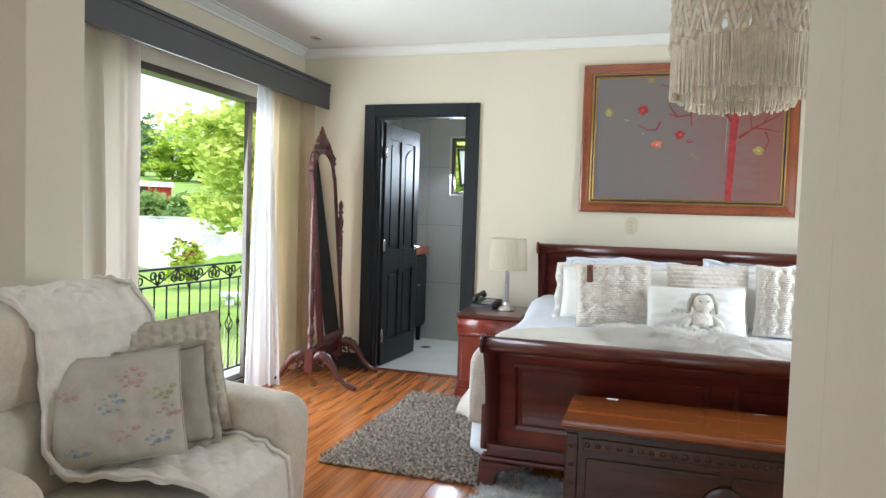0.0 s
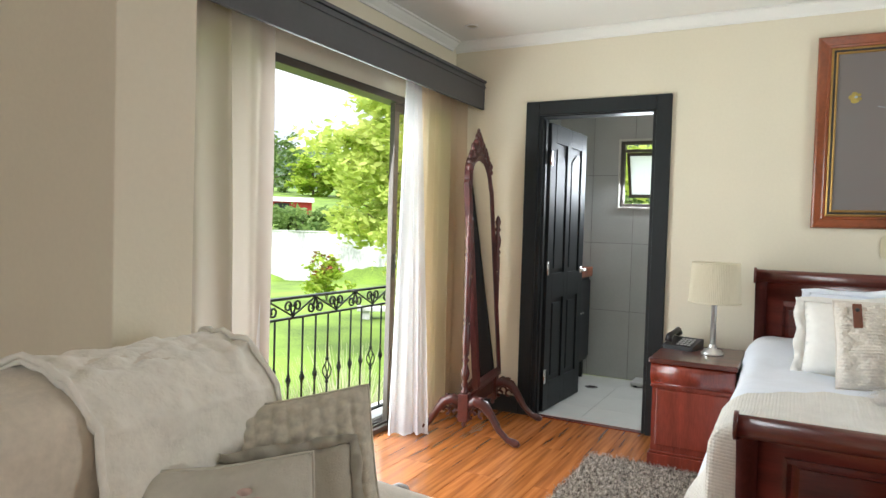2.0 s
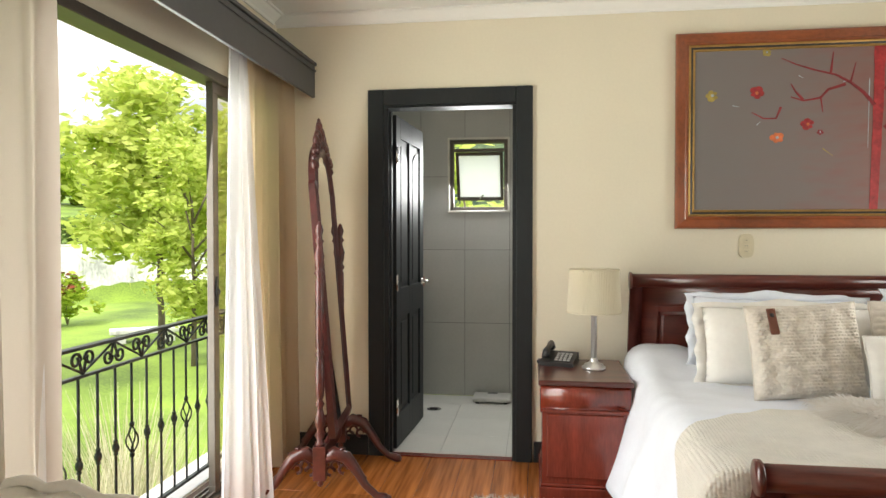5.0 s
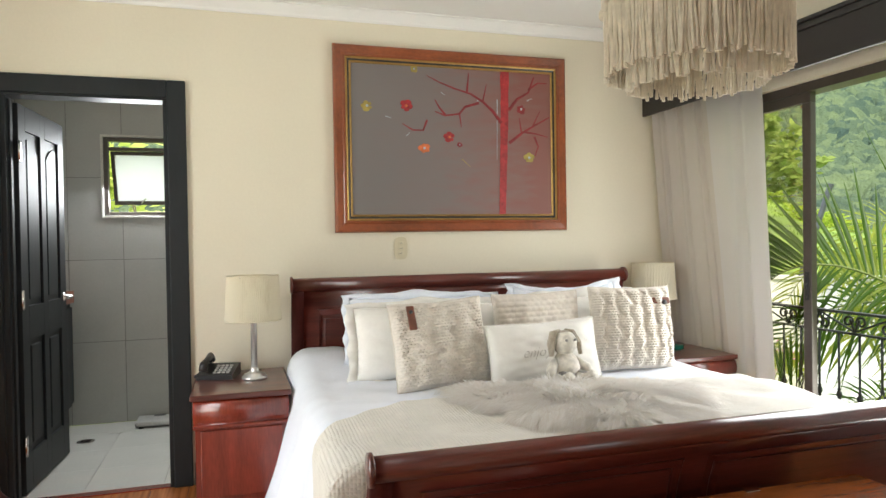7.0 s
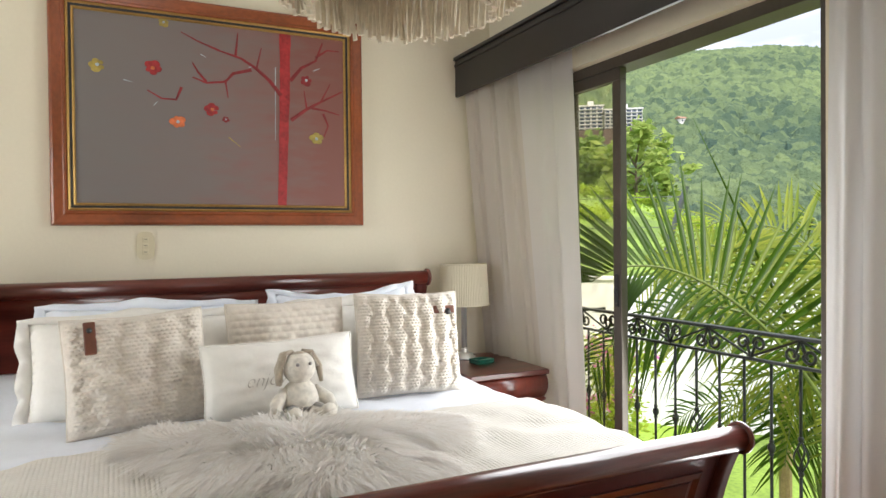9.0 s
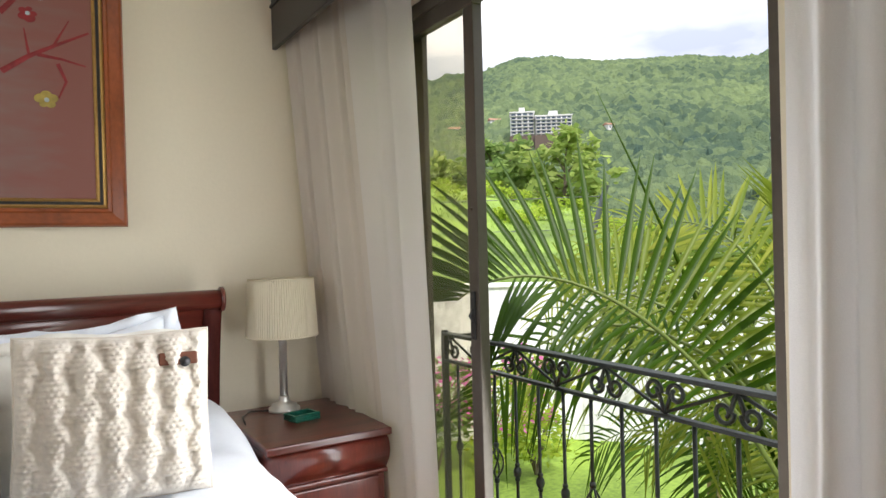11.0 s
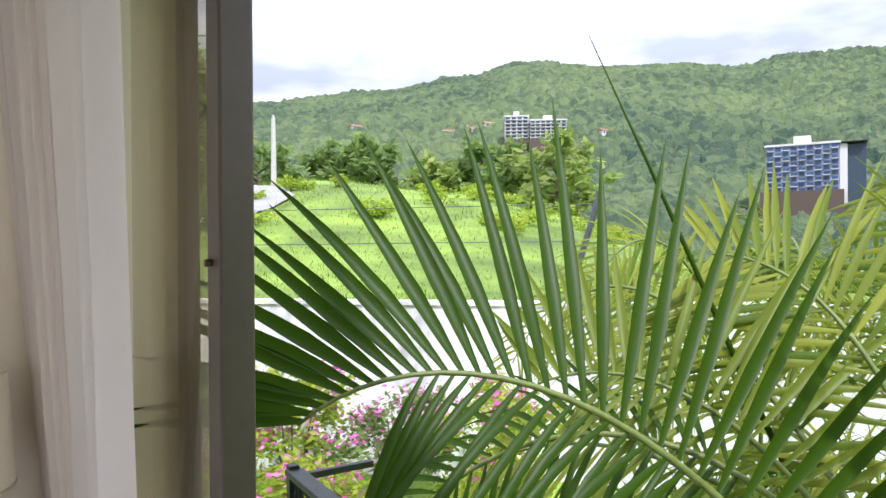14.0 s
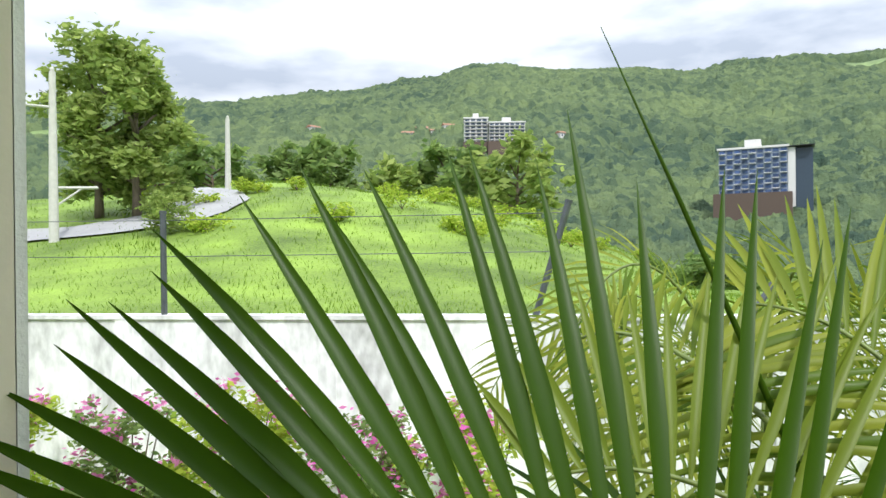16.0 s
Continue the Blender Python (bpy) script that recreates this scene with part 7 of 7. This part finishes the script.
M_ROOFD = mat("dark_podium", (0.10, 0.07, 0.055), 0.8, var=0.2)


def block(px, py, base, wide, deep, high, floors, cols, turn, label, wall_m, pane_m):
    b = thing("apartment_building", pose(px, py, base, 0, 0, turn), label, "building")
    part("wall", a_box(-wide / 2, wide / 2, -deep / 2, deep / 2, -8, high), wall_m, b)
    part("roof", a_box(-wide / 2 - 0.4, wide / 2 + 0.4, -deep / 2 - 0.4, deep / 2 + 0.4, high, high + 0.5), M_CONC, b)
    part("podium", a_box(-wide * 0.56, wide * 0.56, -deep / 2 - 6, deep / 2, -8, 0.0), M_ROOFD, b, "dark low podium")
    part("roof_house", a_box(-wide * 0.12, wide * 0.12, -deep * 0.3, deep * 0.3, high + 0.5, high + 2.6), M_CONC, b)
    cw, fh = wide / cols, high / floors
    w = part("window", a_box(-cw * 0.36, cw * 0.36, -0.15, 0.1, -fh * 0.32, fh * 0.32), pane_m, b, at=Matrix.Translation((-wide / 2 + cw / 2, -deep / 2, fh / 2)))
    sl = part("balcony", a_box(-cw * 0.46, cw * 0.46, -0.9, 0.0, -fh * 0.46, -fh * 0.34), M_CONC, b, at=Matrix.Translation((-wide / 2 + cw / 2, -deep / 2, fh / 2)))
    for i in range(cols):
        for j in range(floors):
            if i or j:
                m = Matrix.Translation((-wide / 2 + cw * (i + 0.5), -deep / 2, fh * (j + 0.5)))
                o = new("window", w.data)
                o.parent, o.matrix_local = b, m
                if (i + j) % 2 == 0 or pane_m is M_WIN:
                    o = new("balcony", sl.data)
                    o.parent, o.matrix_local = b, m
    return b


for hd, el, wd, hh, fl, cl_, label in ((38.2, 0.152, 0.034, 0.037, 7, 4, "white apartment tower among trees on the hill"), (40.8, 0.152, 0.052, 0.030, 6, 7, "long white apartment block among trees on the hill")):
    r = on_slope(hd, el, 110.0) - 14
    bx, by = from_eye(hd, r)
    block(bx, by, 1.5 + r * el, wd * r, 10, hh * r, fl, cl_, -36, label, M_CONC, M_WIN)
M_STEEL_BLUE = mat("blue_grey_cladding", (0.22, 0.26, 0.34), 0.5, var=0.15, scale=0.3)
r = 190
bx, by = from_eye(60.2, r)
tower = block(bx, by, 1.5 + r * 0.066, 0.082 * r, 12, 0.060 * r, 9, 9, -62, "glass apartment tower with blue panels", M_STEEL_BLUE, M_BLUE)
part("stair_tower", a_box(0.0415 * r, 0.050 * r, -5.5, 4, -8, 0.059 * r), M_CONC, tower, "white rendered stair tower")
part("side_wing", a_box(0.0505 * r, 0.070 * r, -4.5, 5, -8, 0.058 * r), M_WIN, tower, "dark side wing")
part("roof_edge", a_box(-0.041 * r, 0.072 * r, -6.2, 5, 0.0602 * r, 0.0610 * r), M_BLACK, tower)
M_ROOF = mat("clay_roof", (0.30, 0.16, 0.10), 0.8, var=0.2)
for k, (hd, el) in enumerate(((32.4, 0.165), (33.6, 0.172), (34.8, 0.168), (35.9, 0.176), (21.5, 0.165), (24.5, 0.172), (45.5, 0.160), (48.5, 0.162))):
    r = on_slope(hd, el, 110.0) - 8
    bx, by = from_eye(hd, r)
    z = r / 520
    h = thing("house", pose(bx, by, 1.5 + r * el, 0, 0, -hd + k * 7), "pale house with a clay roof on the wooded hill", "house", "houses on the hill")
    part("wall", a_box(-4.5 * z, 4.5 * z, -3 * z, 3 * z, -5, 3.2 * z), M_CONC, h)
    part("roof", extrude_profile([(-3.6 * z, 3.2 * z), (3.6 * z, 3.2 * z), (0, 5.0 * z)], -5 * z, 5 * z, "x"), M_ROOF, h)
    for i in range(3):
        part("window", a_box((-3.4 + i * 2.6) * z, (-2.0 + i * 2.6) * z, -3.1 * z, -2.95 * z, 0.8 * z, 2.3 * z), M_WIN, h)

# ---- palms beyond the east railing ----


def palm_mat(name, lo, hi):
    m = leaf_mat(name, lo, hi, 0.45, 0.4)
    return m


# one leaflet twice: dark, and brighter yellow with sunlight put into its colour
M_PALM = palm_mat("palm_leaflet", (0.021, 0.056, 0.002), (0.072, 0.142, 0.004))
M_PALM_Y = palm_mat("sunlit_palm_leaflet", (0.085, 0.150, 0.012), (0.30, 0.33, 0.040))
M_RACHIS = mat("palm_stalk", (0.12, 0.16, 0.03), 0.5, var=0.25, scale=12)
M_PTRUNK = mat("palm_stem", (0.30, 0.22, 0.10), 0.8, var=0.3, scale=10, bump=0.5, bump_scale=20)


def bez(pts, t):
    q = [Vector(p) for p in pts]
    while len(q) > 1:
        q = [a.lerp(b, t) for a, b in zip(q, q[1:])]
    return q[0]


def leaflet_mesh(bm, base, d, side, length, width, droop, n=6):
    """One folded, tapering leaflet."""
    up = side.cross(d).normalized()
    rows = []
    for i in range(n + 1):
        t = i / n
        c = base + d * length * t + Vector((0, 0, -droop * t * t))
        w = width * (0.35 + 1.0 * min(1, t * 3.5)) * (1 - t ** 2.2) * 0.74 + 0.0005
        rows.append((bm.verts.new(c - side * w + up * w * 0.45), bm.verts.new(c), bm.verts.new(c + side * w + up * w * 0.45)))
    for a, b in zip(rows, rows[1:]):
        for j in (0, 1):
            bm.faces.new((a[j], a[j + 1], b[j + 1], b[j]))


def frond(parent, ctrl, count, length, width, material, seed, up=0.75, droop_r=0.25, single=False, start=0.25, hang=0.6, fan=None, short=1.0):
    """A feather frond: a curved stalk with leaflets on both sides. single: each leaflet is an object of its own."""
    rnd = random.Random(seed)
    pts = [bez(ctrl, i / 24) for i in range(25)]
    st = part("frond", tube(pts, [0.011 * (1 - 0.85 * i / 24) + 0.002 for i in range(25)], 7), M_RACHIS, parent, "arching feather frond", True)
    bm = bmesh.new()
    for s in (-1, 1):
        for k in range(count):
            t = start + (1 - start) * (k + 0.5 * (s > 0)) / count
            p = bez(ctrl, min(t, 0.999))
            d = (bez(ctrl, min(1, t + 0.02)) - bez(ctrl, t - 0.02)).normalized()
            side = d.cross(Vector((0, 0, 1))).normalized()
            nrm = side.cross(d).normalized()
            f = (t - start) / (1 - start)
            ln = length * (0.55 + 0.55 * math.sin(math.pi * min(1, 0.2 + 0.75 * f))) * rnd.uniform(0.9, 1.08)
            lift = up if s > 0 else -hang
            lean = 0.45 + 0.5 * f if fan is None or s < 0 else fan[0] + (fan[1] - fan[0]) * f ** 0.7
            if s < 0:
                if fan is not None and f > 0.70:
                    continue
                ln *= short
            elif fan is not None:
                ln *= 1.14 - 0.50 * f
            out = (side * s * 0.75 + d * rnd.uniform(-0.14, 0.14) + nrm * lift + d * lean + Vector((rnd.uniform(-0.06, 0.06), rnd.uniform(-0.06, 0.06), rnd.uniform(-0.06, 0.06)))).normalized()
            face = out.cross(d).normalized()
            ls = out.cross(face).normalized()
            if single:
                b1 = bmesh.new()
                thin = s < 0 and short < 1
                leaflet_mesh(b1, p, out, ls, ln, width * (0.6 if thin else 1), droop_r * ln * rnd.uniform(0.2, 1.2) * (4 if thin else 1))
                part("leaflet", b1, material, st, "", True)
            else:
                leaflet_mesh(bm, p, out, ls, ln, width, droop_r * ln * rnd.uniform(0.3, 1.5), 4)
    if single:
        bm.free()
    else:
        part("foliage", bm, material, st, "", True)["kind"] = "stuff"
    return st


palm = thing("palm", Matrix(), "clump of areca palm with arching green fronds beyond the railing", "palm")
for k, (x, y, h) in enumerate(((6.25, -1.25, 0.3), (6.45, -1.05, 0.5), (6.55, -1.35, 0.45), (6.7, -0.8, 0.2))):
    prof = []
    for i in range(15):
        z = -2.1 + (h + 2.1) * i / 14
        prof += [(0.045, z), (0.050, z + 0.01)]
    prof += [(0.036, h + 0.15), (0.022, h + 0.4), (0.0, h + 0.6)]
    part("stem", lathe(prof, 10, None, x, y), M_PTRUNK, palm, "ringed yellowish stem", True)
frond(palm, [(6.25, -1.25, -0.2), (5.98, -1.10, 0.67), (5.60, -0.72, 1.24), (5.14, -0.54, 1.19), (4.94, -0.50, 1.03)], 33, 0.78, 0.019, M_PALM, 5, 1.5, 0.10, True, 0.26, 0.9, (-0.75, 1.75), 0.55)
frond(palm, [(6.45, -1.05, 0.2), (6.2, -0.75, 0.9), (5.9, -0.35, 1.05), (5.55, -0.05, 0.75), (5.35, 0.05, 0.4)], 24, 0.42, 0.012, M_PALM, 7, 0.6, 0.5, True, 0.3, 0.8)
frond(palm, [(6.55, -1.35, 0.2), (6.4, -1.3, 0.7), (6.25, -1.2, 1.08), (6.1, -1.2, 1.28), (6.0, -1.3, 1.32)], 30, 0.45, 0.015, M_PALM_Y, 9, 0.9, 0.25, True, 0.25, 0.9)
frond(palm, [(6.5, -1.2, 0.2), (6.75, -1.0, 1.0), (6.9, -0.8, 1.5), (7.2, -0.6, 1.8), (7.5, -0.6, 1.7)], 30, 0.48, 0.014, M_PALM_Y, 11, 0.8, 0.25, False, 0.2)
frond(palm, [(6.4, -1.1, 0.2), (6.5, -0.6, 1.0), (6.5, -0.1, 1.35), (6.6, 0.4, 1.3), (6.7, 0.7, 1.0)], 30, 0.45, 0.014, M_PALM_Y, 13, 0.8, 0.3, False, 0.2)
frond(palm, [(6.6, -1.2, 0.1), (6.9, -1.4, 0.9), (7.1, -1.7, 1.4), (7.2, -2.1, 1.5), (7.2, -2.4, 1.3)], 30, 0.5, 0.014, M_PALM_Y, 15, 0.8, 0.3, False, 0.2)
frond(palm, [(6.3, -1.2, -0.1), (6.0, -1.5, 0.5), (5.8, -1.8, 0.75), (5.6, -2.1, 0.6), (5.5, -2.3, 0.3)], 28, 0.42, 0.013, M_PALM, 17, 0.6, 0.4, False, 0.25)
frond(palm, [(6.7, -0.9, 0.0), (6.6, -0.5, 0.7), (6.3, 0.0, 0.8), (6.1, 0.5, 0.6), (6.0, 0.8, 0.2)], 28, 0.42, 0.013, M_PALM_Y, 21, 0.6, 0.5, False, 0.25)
part("spear", tube([(6.75, -0.72, 0.05), (6.42, -0.48, 0.95), (6.20, -0.30, 1.62), (6.03, -0.195, 2.06)], [0.012, 0.010, 0.006, 0.001], 8), M_PALM, palm, "unopened spear leaf", True)
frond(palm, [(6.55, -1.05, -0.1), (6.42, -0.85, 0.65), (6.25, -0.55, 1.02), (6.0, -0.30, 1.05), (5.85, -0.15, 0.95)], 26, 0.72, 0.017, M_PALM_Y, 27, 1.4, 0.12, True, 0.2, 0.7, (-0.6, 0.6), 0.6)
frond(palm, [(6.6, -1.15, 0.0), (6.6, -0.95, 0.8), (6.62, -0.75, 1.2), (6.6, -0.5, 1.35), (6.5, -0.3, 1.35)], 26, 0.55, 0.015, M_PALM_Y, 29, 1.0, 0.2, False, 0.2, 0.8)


def palm_clump(x, y, crown, reach, rise, count, label, material, seed):
    p = thing("palm", Matrix(), label, "palm")
    for k in range(3):
        part("stem", tube([(x + 0.2 * k - 0.2, y + 0.15 * k, -2.1), (x + 0.22 * k - 0.22, y + 0.15 * k, crown)], 0.05, 8), M_PTRUNK, p)
    for k in range(count):
        a = k * 2.4 + seed
        rr = reach * (0.75 + 0.5 * ((k * 37) % 10) / 10)
        h = rise * (0.7 + 0.6 * ((k * 53) % 10) / 10)
        c, s = math.cos(a), math.sin(a)
        frond(p, [(x, y, crown), (x + 0.15 * rr * c, y + 0.15 * rr * s, crown + h * 0.7), (x + 0.5 * rr * c, y + 0.5 * rr * s, crown + h * 1.1), (x + 0.85 * rr * c, y + 0.85 * rr * s, crown + h * 0.9), (x + rr * c, y + rr * s, crown + h * 0.55)], 26, 0.46, 0.012, material, seed * 7 + k, 0.7, 0.35, False, 0.22)


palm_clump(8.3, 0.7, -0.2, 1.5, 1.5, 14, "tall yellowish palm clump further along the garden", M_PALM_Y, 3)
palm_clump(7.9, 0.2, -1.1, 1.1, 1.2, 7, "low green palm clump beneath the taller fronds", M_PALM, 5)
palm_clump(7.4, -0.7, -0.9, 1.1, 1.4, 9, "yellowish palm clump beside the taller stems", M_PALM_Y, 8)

slip = thing("slipper", pose(0.66, -1.74, 0, 0, 0, 35), "grey rubber slipper with a pale strap on the floor", "slipper")
pts = [(0.05 * (1 + 0.25 * math.sin(a)) * math.cos(a), 0.135 * math.sin(a)) for a in [2 * math.pi * i / 24 for i in range(24)]]
part("sole", extrude_profile(pts, 0.0, 0.028, "z"), mat("grey_rubber", (0.24, 0.25, 0.25), 0.6), slip, "", True)
part("strap", tube([(-0.055, 0.02, 0.02), (-0.035, 0.03, 0.055), (0.0, 0.035, 0.065), (0.035, 0.03, 0.055), (0.055, 0.02, 0.02)], 0.010, 8), mat("pale_rubber", (0.6, 0.6, 0.6), 0.5), slip, "", True)

# ---- floor boards and tiles ----


def shared_piece(name, data, parent, m):
    o = new(name, data)
    o.parent = parent
    o.matrix_local = m
    return o


floor_ob = bpy.data.objects["floor"]
PW, PL = 0.19, 1.22
bm = a_box(0.0008, PW - 0.0008, 0.0008, PL - 0.0008, -0.006, 0.0, 0.0012, 1)
plank = part("plank", bm, M_PLANK, floor_ob)
bm = a_box(0.0008, PW - 0.0008, 0.0008, PL / 2 - 0.0008, -0.006, 0.0, 0.0012, 1)
plank_half = part("plank", bm, M_PLANK, floor_ob, at=Matrix.Translation((0, -0.61, 0)))
for i in range(-3, 25):
    x = i * PW
    if x + PW > 4.64:
        break
    y = -0.002 - (PL / 2 if i % 2 else PL)
    if i % 2 and i >= 0:
        shared_piece("plank", plank_half.data, floor_ob, Matrix.Translation((x, y, 0)))
    if i % 2:
        y -= PL
    while y > -9.2:
        if x + PW > 3.15 and y < -4.30:
            if y + PL / 2 > -4.30:
                shared_piece("plank", plank_half.data, floor_ob, Matrix.Translation((x, y + PL / 2, 0)))
            break
        if i >= 0 or y + PL < -3.33:
            shared_piece("plank", plank.data, floor_ob, Matrix.Translation((x, y, 0)))
        elif y + PL / 2 < -3.33:
            shared_piece("plank", plank_half.data, floor_ob, Matrix.Translation((x, y, 0)))
        y -= PL
plank.matrix_local = Matrix.Translation((-4 * PW, -0.002 - PL - 3.4, 0))
plank_half.matrix_local = Matrix.Translation((-4 * PW, -0.002 - PL / 2 - 4.62, 0))

bath_wall = bpy.data.objects["wall_bath_north"]
TW, TH = 0.365, 0.60
full = part("tile", a_box(0.002, TW - 0.002, -0.006, 0.0, 0.002, TH - 0.002, 0.0012, 1), M_TILE, bath_wall, at=Matrix.Translation((0.985 + 2 * TW, 1.556, 0)))
for i in (-2, -1, 0, 1, 2):
    for j in range(5):
        x0, z0 = 0.985 + i * TW, j * TH
        x1, z1 = x0 + TW, z0 + TH
        x0, x1, z1 = max(x0, 0.302), min(x1, 2.298), min(z1, CEIL)
        if i == 2 and j == 0:
            continue
        if x1 - x0 < 0.03 or z1 - z0 < 0.03:
            continue
        holes = x0 < 1.335 and x1 > 0.86 and z0 < 2.10 and z1 > 1.52
        if abs(x1 - x0 - TW) < 1e-6 and abs(z1 - z0 - TH) < 1e-6 and not holes:
            shared_piece("tile", full.data, bath_wall, Matrix.Translation((x0, 1.556, z0)))
            continue
        bm = bmesh.new()
        cells = [(x0, x1, z0, z1)]
        if holes:
            cells = [(x0, min(x1, 0.86), z0, z1), (max(x0, 1.335), x1, z0, z1), (max(x0, 0.86), min(x1, 1.335), z0, min(z1, 1.52)), (max(x0, 0.86), min(x1, 1.335), max(z0, 2.10), z1)]
        for a, b, c, d in cells:
            if b - a > 0.004 and d - c > 0.004:
                box(bm, a + 0.002 * (a == x0), b - 0.002 * (b == x1), 1.550, 1.556, c + 0.002 * (c == z0), d - 0.002 * (d == z1))
        part("tile", bm, M_TILE, bath_wall)
bath_floor = bpy.data.objects["floor_bath"]
fl = part("tile", a_box(0.001, 0.399, 0.001, 0.399, -0.008, 0.0, 0.001, 1), M_TILE_F, bath_floor, at=Matrix.Translation((0.585, 0.055, 0)))
for i in range(-1, 4):
    for j in range(4):
        if (i, j) != (0, 0) and 0.30 <= 0.585 + i * 0.4 + 0.4 and 0.585 + i * 0.4 + 0.4 < 2.4:
            x = 0.585 + i * 0.4
            d = fl.data
            if j == 3:
                break
            shared_piece("tile", d, bath_floor, Matrix.Translation((x, 0.055 + j * 0.4, 0)))
part("tile_strip", a_box(0.305, 2.295, 1.256, 1.548, -0.008, 0.0, 0.001, 1), M_TILE_F, bath_floor)
